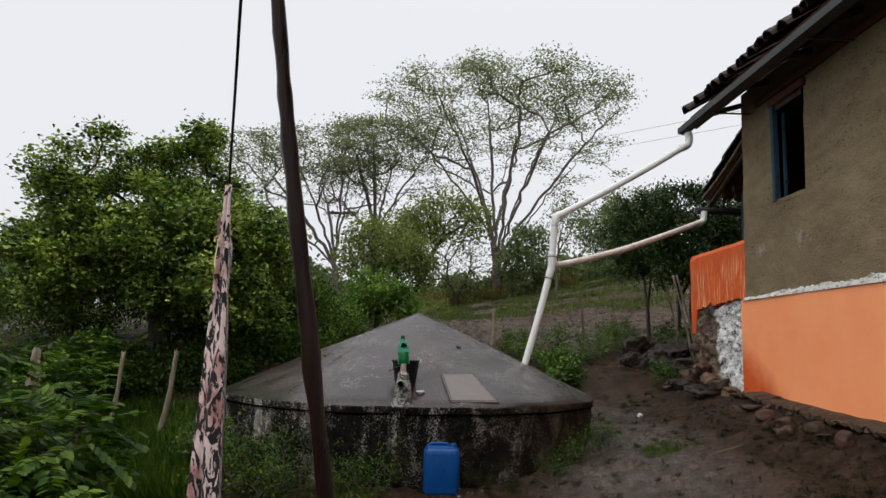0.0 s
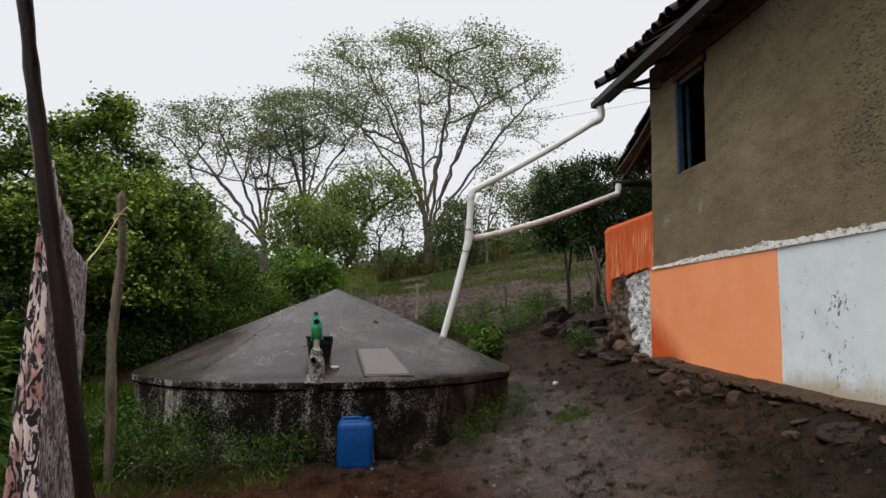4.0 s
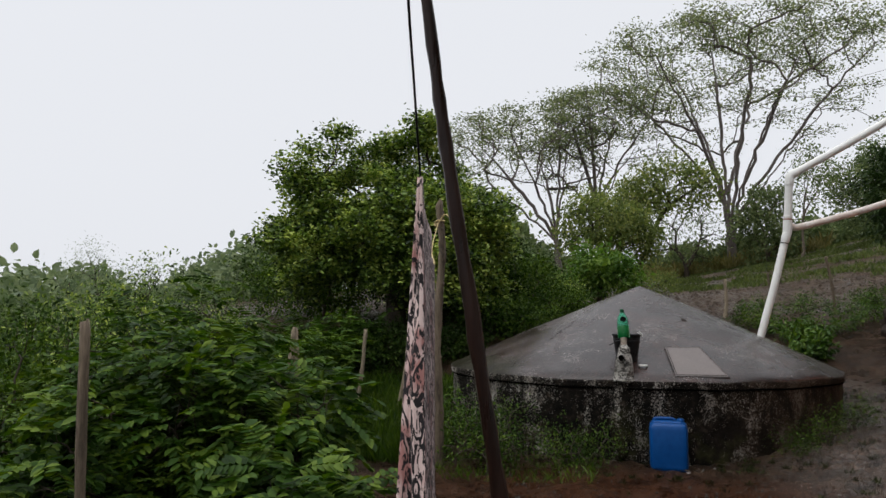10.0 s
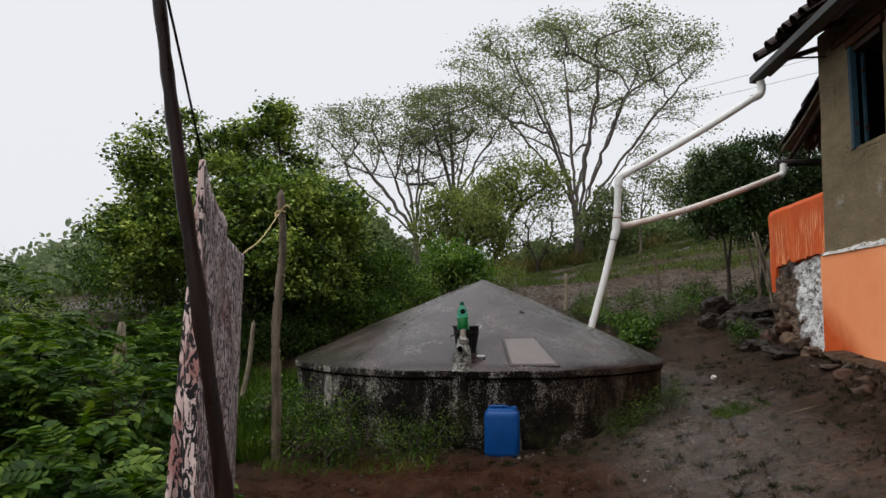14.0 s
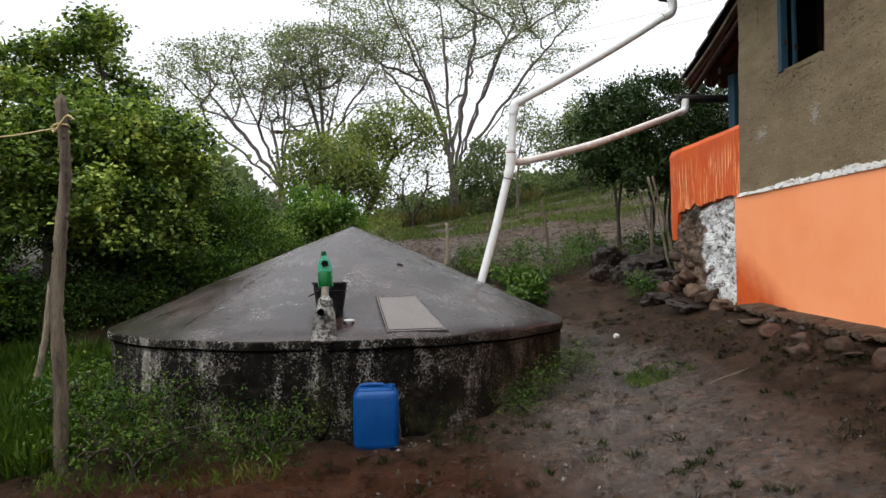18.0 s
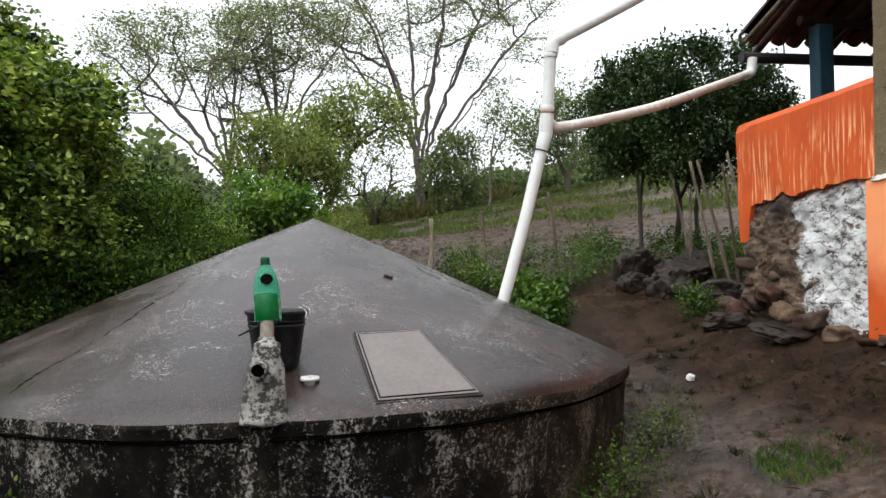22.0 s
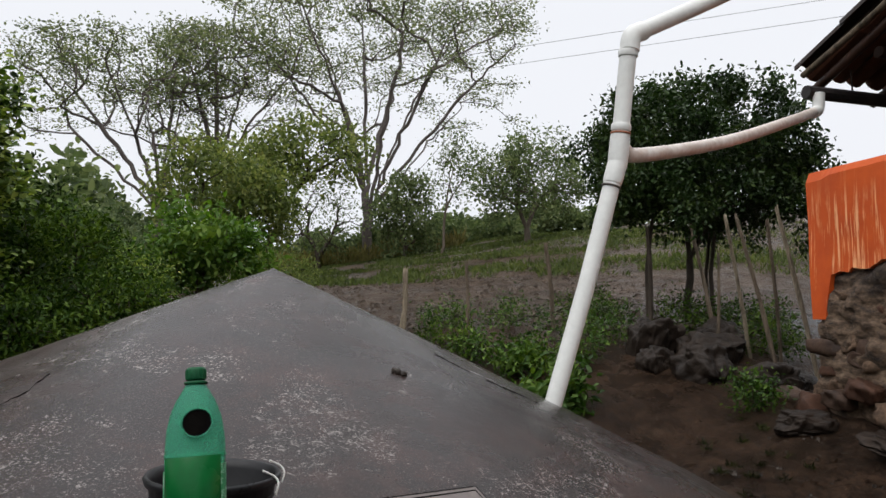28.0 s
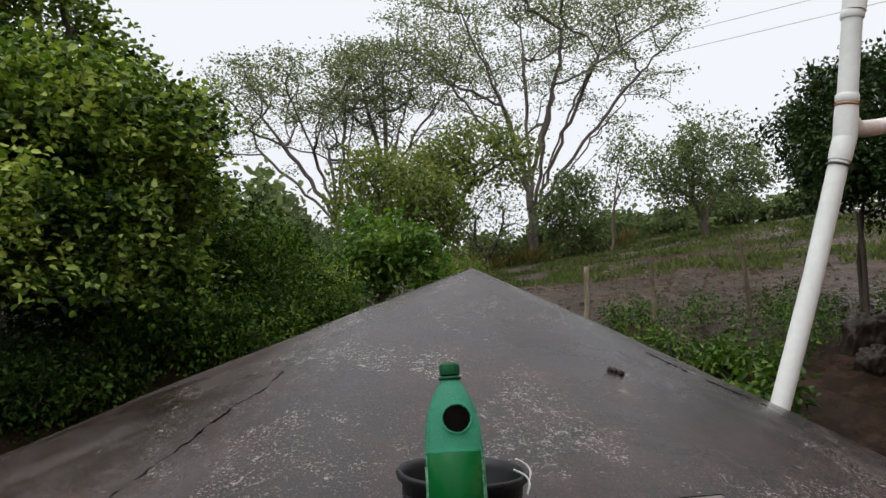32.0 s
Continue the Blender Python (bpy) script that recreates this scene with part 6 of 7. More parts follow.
def build_cloth():
    """A sheet slung on the line, gathered to a point at its near end, so that it hangs in long folds."""
    root = thing("hung_cloth", tuple(CLOTH_TOP), "pink and black animal-spotted cloth hanging wet on the washing line", "cloth")
    rows, cols = 44, 30
    low_l, low_f, low_r = Vector((-0.30, -6.22, 0.28)), Vector((-0.19, -6.25, 0.26)), Vector((-0.365, -5.66, 0.2))

    def panel(name, top_a, top_b, low_a, low_b, dip, material, label, seed, folds):
        verts, faces = [], []
        for i in range(rows + 1):
            f = i / rows
            for j in range(cols + 1):
                u = j / cols
                top = top_a.lerp(top_b, u) - Vector((0, 0, dip * math.sin(math.pi * u) ** 0.8))
                p = top.lerp(low_a.lerp(low_b, u), f)
                way = (low_b - low_a).cross(Vector((0, 0, 1))).normalized()
                edge = math.sin(math.pi * u)
                p += way * edge * (0.012 * (0.3 + f) * math.sin(u * folds + seed + math.sin(f * 4)) + 0.014 * noise.noise((u * 4, f * 4, seed)))
                verts.append(p)
        for i in range(rows):
            for j in range(cols):
                a = i * (cols + 1) + j
                faces.append((a, a + 1, a + cols + 2, a + cols + 1))
        ob = mesh(name, verts, faces, material, root, label, True)
        sol = ob.modifiers.new("thickness", "SOLIDIFY")
        sol.thickness = 0.0015

    panel("front_side", CLOTH_TOP + Vector((-0.006, 0, 0)), CLOTH_TOP + Vector((0.006, -0.004, 0)), low_l, low_f, 0.0, CLOTH_SPOT, "spotted front", 1.0, 9)
    panel("back_side", CLOTH_TOP + Vector((0.006, -0.004, 0)), PEG, low_f, low_r, 0.05, CLOTH_BACK, "duller back", 4.0, 14)
    return root


build_cloth()

# ---- trees ----
RNG = np.random.default_rng(11)


def left_tree():
    rng = np.random.default_rng(101)
    pts = np.concatenate([
        envelope(rng, (-3.85, 2.5, 2.48), (1.5, 1.5, 1.4), 420, 0.75, -0.7, 1.7, 0.6),
        envelope(rng, (-2.7, 2.2, 2.1), (0.85, 1.1, 0.95), 150, 0.75, -0.75, 4.1, 0.6),
        envelope(rng, (-4.75, 1.7, 2.2), (0.65, 0.7, 0.45), 45, 0.7, -0.8, 2.9, 0.5),
        envelope(rng, (-2.75, 2.6, 1.6), (0.7, 0.8, 0.35), 24, 0.6, -0.9, 6.3, 0.5),
        envelope(rng, (-3.1, 2.4, 3.95), (0.16, 0.18, 0.36), 9, 0.2, -0.9, 0.2, 0.3),
    ])
    base = (-3.6, 2.5, gz(-3.6, 2.5) - 0.1)
    root = thing("broadleaf_tree", base, "dense round-crowned green broadleaf tree", "tree")
    v, f, twigs = branches(base, (-3.6, 2.5, 1.55), pts, rng, 0.006, 0.5, 0.5)
    mesh("trunk", v, f, BARK_DARK, root, smooth=True)
    leaf_mesh("crown", layered_leaves(twigs, rng, 160, 0.125, 0.07, 0.061, 0.58), G_TREE, root)
    return root


def layered_leaves(twigs, rng, per, wide, thin, length, width):
    """Flat tufts of leaves round the ends of the twigs."""
    a, b = np.array([t[0] for t in twigs]), np.array([t[1] for t in twigs])
    k = np.repeat(np.arange(len(twigs)), per)
    f = rng.uniform(0.55, 1.1, len(k))[:, None]
    p = a[k] + (b[k] - a[k]) * f + rng.normal(size=(len(k), 3)) * (wide, wide, thin)
    d = rng.normal(size=(len(k), 3)) * (1, 1, 0.45)
    return leaf_cloud(p, d, length, width, rng)


def umbrella_tree(seed, stem, limbs, crown, count, r_tip, per, label, wide=0.3, length=0.1):
    """A slim trunk, a vase of long limbs, and side branches that reach out to flat tufts of leaves.
    crown: centre x, y, radius, top, drop of the top towards the edge, lowest tuft in the middle and at the edge."""
    rng = np.random.default_rng(seed)
    root = thing("umbrella_tree", stem[0], label, "tree")
    nodes, parents = [np.asarray(stem[0], float)], [-1]

    def run(start, line, step):
        """Adds a line of nodes from a node on; returns its last node."""
        at = start
        for p, q in zip(line[:-1], line[1:]):
            n = max(1, int(np.linalg.norm(q - p) / step))
            for k in range(1, n + 1):
                wob = rng.normal(size=3) * 0.035 if at else np.zeros(3)
                nodes.append(p + (q - p) * k / n + wob)
                parents.append(at)
                at = len(nodes) - 1
        return at

    def bow(p, q, lift, n=5):
        """From p to q, steep at first and levelling out."""
        out = []
        for k in range(n + 1):
            f = k / n
            out.append(p + (q - p) * np.array([f ** lift, f ** lift, f]))
        return out

    trunk = [np.asarray(p, float) for p in stem]
    fork = run(0, trunk, 0.35)
    ways = []
    for x, y, z, lift, at in limbs:
        start = max(1, int(fork * at))
        ways.append(run(start, bow(nodes[start], np.array((x, y, z)), lift), 0.3))
    cx, cy, radius, top, drop, low0, low1 = crown
    tufts = []
    while len(tufts) < count:
        r, a = math.sqrt(rng.uniform(0, 1)), rng.uniform(0, 2 * math.pi)
        r *= 1 + 0.16 * noise.noise((math.cos(a) * 1.7 + seed, math.sin(a) * 1.7, 0.3))
        x, y = cx + radius * r * math.cos(a), cy + 0.85 * radius * r * math.sin(a)
        hi = top - drop * r * r + 0.45 * noise.noise((x * 0.7, y * 0.7, seed))
        lo = low0 + (low1 - low0) * r
        z = hi - (rng.exponential(0.4) if rng.uniform() < 0.55 else rng.uniform(0, 1) * (hi - lo))
        # gaps between the layers
        if z > lo and noise.noise((x * 0.55, y * 0.55, z * 1.3 + seed * 3)) > -0.3:
            tufts.append((x, y, z))
    tufts = np.array(tufts)
    foot = nodes[fork]
    order = np.argsort(np.linalg.norm(tufts - foot, axis=1))
    twigs = []
    for p in tufts[order]:
        arr = np.array(nodes[fork:])
        gap = np.linalg.norm(arr - p, axis=1)
        # a branch leaves its limb below its tuft and nearer to the trunk
        cost = gap + 1.4 * np.maximum(0, arr[:, 2] - p[2] + 0.15) + 0.9 * np.maximum(0, np.linalg.norm(arr - foot, axis=1) - np.linalg.norm(p - foot) + 0.15)
        k = int(np.argmin(cost)) + fork
        run(k, bow(nodes[k], p, 0.85, 3), 0.3)
        twigs.append((nodes[k], p))
    # each piece of wood is as thick as all the twigs that it bears
    load = np.zeros(len(nodes))
    has = np.zeros(len(nodes), bool)
    has[[p for p in parents if p >= 0]] = True
    for k in range(len(nodes) - 1, 0, -1):
        load[k] += 0 if has[k] else 1
        load[parents[k]] += load[k]
    rad = r_tip * load ** 0.49
    verts, faces = [], []
    kids = {}
    for k in range(1, len(nodes)):
        kids.setdefault(parents[k], []).append(k)
    todo = [(0, -1)]
    while todo:
        k, before = todo.pop()
        line, rr = ([nodes[before]], [min(rad[before], rad[k] * 1.15)]) if before >= 0 else ([], [])
        while True:
            line.append(nodes[k])
            rr.append(rad[k])
            down = sorted(kids.get(k, []), key=lambda j: -load[j])
            if not down:
                break
            todo.extend((j, k) for j in down[1:])
            k = down[0]
        rr[-1] *= 0.5
        if before < 0:
            rr[0] *= 1.35
            rr[1] *= 1.1
        v, fc = tube_data(line, rr, 9 if rr[0] > 0.07 else 5 if rr[0] > 0.025 else 3, False, len(verts))
        verts.extend(v)
        faces.extend(fc)
    mesh("trunk", verts, faces, BARK_RED, root, smooth=True)
    leaf_mesh("crown", layered_leaves(twigs, rng, per, wide, 0.05, length, 0.5), G_PALE, root)
    return root


left_tree()
umbrella_tree(5, [(3.0, 20.0, 2.3), (2.93, 20.0, 3.6), (2.85, 20.0, 5.3)], [
    (-1.7, 20.2, 10.9, 1.25, 1.0), (0.2, 18.0, 10.9, 1.3, 1.0), (0.9, 22.2, 11.8, 1.3, 1.0), (2.5, 20.6, 12.2, 1.2, 1.0), (4.0, 18.6, 11.9, 1.2, 0.85), (6.0, 20.4, 11.9, 1.3, 0.85),
    (7.9, 20.0, 11.0, 1.2, 0.85), (6.4, 21.6, 9.0, 1.1, 0.85), (5.2, 17.2, 10.4, 1.2, 0.85), (4.4, 23.2, 11.0, 1.2, 1.0), (5.8, 19.6, 7.6, 1.0, 0.85),
], (3.2, 20.0, 5.15, 12.35, 1.0, 9.4, 7.8), 500, 0.0105, 46, "tall spreading umbrella tree with thin pale foliage")
umbrella_tree(7, [(-3.1, 18.0, 2.1), (-3.15, 18.0, 3.0), (-3.2, 18.0, 3.9)], [
    (-6.4, 18.2, 8.0, 1.2, 1.0), (-4.9, 17.0, 8.2, 1.2, 1.0), (-4.2, 19.2, 8.4, 1.3, 1.0), (-3.0, 18.0, 8.8, 1.1, 0.8), (-5.9, 18.6, 6.4, 1.0, 1.0), (-2.4, 16.6, 8.4, 1.3, 1.0),
], (-4.5, 18.0, 2.95, 8.75, 0.3, 7.0, 5.9), 360, 0.0088, 30, "spreading tree with thin pale foliage and several limbs", 0.27, 0.092)
umbrella_tree(8, [(-1.3, 18.4, 2.2), (-1.75, 18.4, 3.8), (-1.8, 18.4, 5.0)], [
    (-5.0, 18.2, 8.2, 1.0, 1.0), (-3.0, 18.8, 9.1, 1.2, 1.0), (-2.0, 17.2, 9.5, 1.2, 1.0), (-0.9, 19.4, 9.6, 1.2, 1.0), (0.3, 18.2, 8.4, 1.4, 1.0), (-0.2, 17.4, 7.2, 1.2, 1.0),
], (-1.7, 18.4, 2.5, 9.75, 0.7, 7.4, 6.3), 320, 0.0088, 30, "slanting tree with thin pale foliage", 0.27, 0.092)


def small_tree(name, seed, base, fork, blobs, bark, leaf, r_tip, per, spread, length, width, label, category="tree", flat=-0.8):
    rng = np.random.default_rng(seed)
    pts = np.concatenate([envelope(rng, c, r, n, 0.55, flat, seed * 0.9, 0.4) for c, r, n in blobs])
    return tree(name, seed, base, fork, pts, bark, leaf, r_tip, per, spread, length, width, label, category, reach=0.5)


small_tree("golden_tree", 21, (-0.35, 10.0, 1.7), (-0.75, 9.6, 2.5), [((-1.0, 9.0, 3.3), (0.95, 0.9, 0.75), 110), ((-0.3, 9.4, 3.0), (0.7, 0.8, 0.6), 60)], BARK_DARK, G_GOLD, 0.005, 48, 0.14, 0.085, 0.5, "small tree with yellowish foliage and leaning trunk")
small_tree("leaning_tree", 22, (-0.5, 14.0, 2.0), (0.2, 13.0, 3.6), [((0.7, 12.0, 4.6), (1.35, 1.1, 0.75), 120), ((-0.6, 12.5, 4.2), (0.9, 0.9, 0.6), 50)], BARK_DARK, G_GOLD, 0.007, 34, 0.18, 0.1, 0.5, "leaning tree with flat green crown")
small_tree("bright_sapling", 23, (-0.72, 5.0, 1.3), (-0.72, 5.0, 1.6), [((-0.75, 5.0, 2.08), (0.45, 0.45, 0.32), 46), ((-0.4, 5.1, 1.85), (0.4, 0.4, 0.35), 36), ((-1.0, 5.1, 1.75), (0.4, 0.4, 0.35), 30)], BARK_DARK, G_BRIGHT, 0.004, 34, 0.085, 0.085, 0.45, "bright green big-leaved sapling behind the cistern")
small_tree("citrus_tree", 24, (4.05, 3.3, gz(4.05, 3.3) - 0.05), (4.1, 3.3, 1.95), [((4.15, 3.25, 2.98), (1.12, 1.05, 0.74), 250), ((3.65, 3.1, 2.5), (0.6, 0.7, 0.42), 60), ((4.8, 3.2, 2.6), (0.7, 0.8, 0.55), 55)], BARK_DARK, G_DARK, 0.0019, 120, 0.07, 0.05, 0.5, "dense dark glossy citrus-like tree beside the porch")
for k, (dx, dy) in enumerate(((-0.45, -0.1), (0.4, 0.2), (0.15, -0.25))):
    b = (4.05 + dx, 3.3 + dy)
    tube("sucker_trunk", [(b[0], b[1], gz(*b) - 0.05), (b[0] - 0.03, b[1], 1.8), (b[0] + 0.05, b[1], 2.5)], [0.026, 0.021, 0.015], BARK_DARK, bpy.data.objects["citrus_tree"], 7)
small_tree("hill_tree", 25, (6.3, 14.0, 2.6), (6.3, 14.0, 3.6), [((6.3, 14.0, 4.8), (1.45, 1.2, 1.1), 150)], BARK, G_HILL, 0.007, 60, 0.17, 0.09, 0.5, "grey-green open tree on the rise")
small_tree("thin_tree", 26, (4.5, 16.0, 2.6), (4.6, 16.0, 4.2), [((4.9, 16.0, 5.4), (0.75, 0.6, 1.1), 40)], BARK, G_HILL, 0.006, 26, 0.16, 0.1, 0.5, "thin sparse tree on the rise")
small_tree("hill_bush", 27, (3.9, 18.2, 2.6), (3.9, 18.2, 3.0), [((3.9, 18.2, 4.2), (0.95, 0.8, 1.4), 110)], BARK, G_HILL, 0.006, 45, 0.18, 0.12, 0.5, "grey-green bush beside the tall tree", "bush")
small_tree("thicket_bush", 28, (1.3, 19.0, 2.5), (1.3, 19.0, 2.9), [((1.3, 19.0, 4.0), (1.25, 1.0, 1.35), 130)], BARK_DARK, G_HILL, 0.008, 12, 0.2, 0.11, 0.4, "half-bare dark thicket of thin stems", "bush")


def shrub(name, seed, at, radii, count, leaf, per, spread, length, width, label, category="shrub", lift=0.0, feathered=False):
    """Several stems from one root, leaves to the ground."""
    rng = np.random.default_rng(seed)
    z = gz(at[0], at[1])
    root = thing(name, (at[0], at[1], z), label, category)
    pts = envelope(rng, (at[0], at[1], z + radii[2] * 0.85 + lift), radii, count, 0.5, -0.95, seed * 1.3, 0.45)
    pts[:, 2] = np.maximum(pts[:, 2], z + 0.05)
    v, f, twigs = branches((at[0], at[1], z - 0.05), (at[0], at[1], z + radii[2] * 0.25), pts, rng, 0.0035, 0.45, 0.5, 0.1)
    mesh("stem", v, f, BARK_DARK, root, smooth=True)
    if feathered:
        a, b = np.array([t[0] for t in twigs]), np.array([t[1] for t in twigs])
        k = np.repeat(np.arange(len(twigs)), per)
        way = (b - a)[k] / (np.linalg.norm((b - a)[k], axis=1, keepdims=True) + 1e-6) + rng.normal(size=(len(k), 3)) * 0.6
        way[:, 2] *= 0.5
        leaf_mesh("foliage", sprays(rng, (a + (b - a) * 0.8)[k] + rng.normal(size=(len(k), 3)) * 0.02, way, 9, spread, length, width), leaf, root)
    else:
        leaf_mesh("foliage", twig_leaves(twigs, rng, per, spread, length, width), leaf, root)
    return root


SHRUBS = [
    # behind the cistern, towards the big tree; G_SHADE rows have shade painted into their leaves
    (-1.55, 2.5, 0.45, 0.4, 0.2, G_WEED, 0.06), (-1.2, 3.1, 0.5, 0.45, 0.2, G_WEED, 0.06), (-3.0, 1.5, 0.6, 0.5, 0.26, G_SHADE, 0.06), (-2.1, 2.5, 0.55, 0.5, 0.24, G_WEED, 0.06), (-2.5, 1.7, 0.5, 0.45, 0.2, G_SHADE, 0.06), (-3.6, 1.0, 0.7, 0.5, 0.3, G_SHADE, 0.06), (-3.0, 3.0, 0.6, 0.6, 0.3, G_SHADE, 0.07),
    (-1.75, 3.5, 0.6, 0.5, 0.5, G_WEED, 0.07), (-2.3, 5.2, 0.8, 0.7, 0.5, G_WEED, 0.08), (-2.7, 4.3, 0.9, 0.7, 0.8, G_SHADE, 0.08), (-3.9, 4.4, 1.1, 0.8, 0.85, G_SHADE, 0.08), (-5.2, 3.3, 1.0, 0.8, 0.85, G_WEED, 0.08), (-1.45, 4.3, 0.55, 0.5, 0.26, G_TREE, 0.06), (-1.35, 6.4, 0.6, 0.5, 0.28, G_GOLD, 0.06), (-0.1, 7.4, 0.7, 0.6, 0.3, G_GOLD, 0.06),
    (-3.4, 11.5, 1.1, 0.9, 0.7, G_GREY, 0.1), (-4.8, 7.0, 1.5, 1.2, 1.2, G_TREE, 0.09), (-6.2, 4.5, 1.3, 1.2, 0.85, G_WEED, 0.09),
    # left boundary
    (-4.4, -2.2, 1.0, 0.8, 0.85, G_TREE, 0.08), (-5.3, -0.6, 1.1, 0.9, 0.8, G_WEED, 0.07), (-6.4, 0.8, 1.2, 1.0, 0.8, G_GREY, 0.06),
    (-7.3, 0.6, 0.9, 0.9, 1.0, G_GREY, 0.05), (-3.9, -4.3, 0.9, 0.8, 0.75, G_WEED, 0.08),
    (-5.3, -3.6, 1.1, 0.9, 0.8, G_WEED, 0.07), (-6.6, -2.2, 1.2, 1.0, 0.75, G_WEED, 0.06), (-7.2, -4.6, 1.3, 1.1, 0.7, G_WEED, 0.06), (-9.2, -3.0, 1.4, 1.2, 0.75, G_WEED, 0.07),
    (-4.6, -5.6, 1.0, 0.8, 0.65, G_WEED, 0.065), (-6.0, -6.6, 1.2, 1.0, 0.8, G_WEED, 0.07), (-11.5, -4.4, 1.6, 1.4, 0.95, G_WEED, 0.08), (-9.0, -6.4, 1.5, 1.2, 0.75, G_WEED, 0.07),
]
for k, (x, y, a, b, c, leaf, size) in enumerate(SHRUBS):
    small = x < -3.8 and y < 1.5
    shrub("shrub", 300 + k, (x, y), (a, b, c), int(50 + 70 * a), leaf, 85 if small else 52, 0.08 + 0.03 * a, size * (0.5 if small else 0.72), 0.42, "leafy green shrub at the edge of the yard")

G_FEATHER = leaf_mat("feathered_leaves", [(0.1, (0.007, 0.02, 0.0035)), (0.5, (0.032, 0.07, 0.01)), (0.9, (0.118, 0.172, 0.024))], 0.25, 0.5, 0.1)
FEATHERED = [(-3.1, -3.2, 0.7, 0.72), (-2.6, -4.3, 0.55, 0.6), (-1.75, -4.1, 0.42, 0.52), (-2.25, -3.9, 0.5, 0.66), (-1.25, -4.75, 0.3, 0.33), (-2.9, -3.7, 0.4, 0.5), (-1.75, -5.95, 0.25, 0.27), (-3.6, -3.4, 0.5, 0.55), (-2.35, -3.3, 0.3, 0.25), (-2.75, -2.7, 0.35, 0.4)]
for k, (x, y, a, c) in enumerate(FEATHERED):
    shrub("feathery_shrub", 350 + k, (x, y), (a, a, c), int(30 + 60 * a), G_FEATHER, 4, 0.27, 0.064, 0.5, "bright green shrub with feathered leaves at the yard's edge", feathered=True)

# right of the cistern and along its foot
PLANTS = [
    (1.95, 1.5, 0.17, 0.15, G_FRESH, 0.11), (2.3, 2.3, 0.36, 0.12, G_FRESH, 0.06), (1.75, 2.4, 0.25, 0.12, G_FRESH, 0.06), (2.75, 2.7, 0.35, 0.13, G_FRESH, 0.05), (1.6, 3.2, 0.25, 0.12, G_FRESH, 0.05), (3.1, 3.2, 0.3, 0.13, G_FRESH, 0.05),
    (1.2, -1.7, 0.14, 0.09, G_WEED, 0.028), (1.48, -1.42, 0.15, 0.1, G_WEED, 0.028), (1.75, -1.05, 0.14, 0.12, G_WEED, 0.03), (-0.45, -2.12, 0.25, 0.15, G_WEED, 0.035), (-0.85, -2.05, 0.3, 0.26, G_WEED, 0.04),
    (-1.2, -1.82, 0.32, 0.3, G_WEED, 0.04), (-1.6, -1.55, 0.34, 0.3, G_FRESH, 0.04), (-1.3, -2.2, 0.3, 0.22, G_WEED, 0.04), (-0.3, -2.08, 0.2, 0.17, G_WEED, 0.034), (-1.0, -2.35, 0.28, 0.16, G_WEED, 0.04), (-1.75, -1.05, 0.25, 0.22, G_WEED, 0.045), (3.05, 0.95, 0.14, 0.12, G_FRESH, 0.05), (2.25, 3.35, 0.35, 0.14, G_FRESH, 0.05), (1.4, 2.6, 0.25, 0.12, G_WEED, 0.05), (3.3, 3.9, 0.4, 0.16, G_WEED, 0.05), (3.75, 2.65, 0.28, 0.12, G_WEED, 0.05), (4.15, 2.45, 0.32, 0.14, G_WEED, 0.05), (4.45, 2.8, 0.35, 0.16, G_FRESH, 0.05), (3.95, 3.0, 0.35, 0.14, G_WEED, 0.05), (4.0, 2.0, 0.25, 0.12, G_WEED, 0.05), (1.95, 2.1, 0.22, 0.13, G_FRESH, 0.08),
]
for k, (x, y, a, c, leaf, size) in enumerate(PLANTS):
    shrub("weed_plant", 400 + k, (x, y), (a, a * 0.85, c), int(18 + 30 * a), leaf, 34, 0.055, size * 0.62, 0.45, "low green weeds growing in wet soil", category="weed")


# ---- grass and weeds that nobody could count ----
def scatter(rng, x0, x1, y0, y1, n, keep=None):
    x, y = rng.uniform(x0, x1, n), rng.uniform(y0, y1, n)
    ok = np.hypot(x, y) > TANK_R + 0.03
    if keep is not None:
        ok &= keep(x, y)
    x, y = x[ok], y[ok]
    return np.stack([x, y, land(x, y) - 0.02], 1)


def stuff(name, verts, material, label, category):
    return tagged(leaf_mesh(name, verts, material, None), label, category, kind="stuff")


def patchy(x, y, s=1.3, cut=0.0, seed=0.0):
    return np.array([noise.noise((a * s, b * s, seed)) > cut for a, b in zip(x, y)])


g1 = scatter(RNG, -3.6, -1.5, -2.3, 0.6, 22000)
stuff("tall_grass", grass_mesh("g", g1, RNG, 0.22, None, 0.35, 0.007), G_GRASS, "tall light green grass beside the cistern", "grass")
g2 = np.concatenate([scatter(RNG, -3.0, -1.4, -3.6, -2.2, 3500, lambda x, y: patchy(x, y, 1.5, 0.0, 1.0)), scatter(RNG, -1.6, -0.2, -2.6, -1.85, 900, lambda x, y: patchy(x, y, 2.2, -0.15, 2.0))])
stuff("short_grass", grass_mesh("g", g2, RNG, 0.08, None, 0.6, 0.009), G_GRASS, "short rough grass at the edge of the mud", "grass")
g3 = np.concatenate([scatter(RNG, 0.5, 9.0, 6.0, 20.0, 42000, lambda x, y: patchy(x, y, 0.7, 0.0, 3.0) & (y > 9.0 - 0.3 * x)), scatter(RNG, 3.0, 12.0, 4.2, 12.0, 11000, lambda x, y: patchy(x, y, 0.8, -0.1, 4.0) & (y > 8.5 - 0.6 * (x - 3)))])
stuff("field_grass", grass_mesh("g", g3, RNG, 0.12, None, 0.6, 0.026), G_FIELD, "short green grass and weeds on the rising field", "grass")
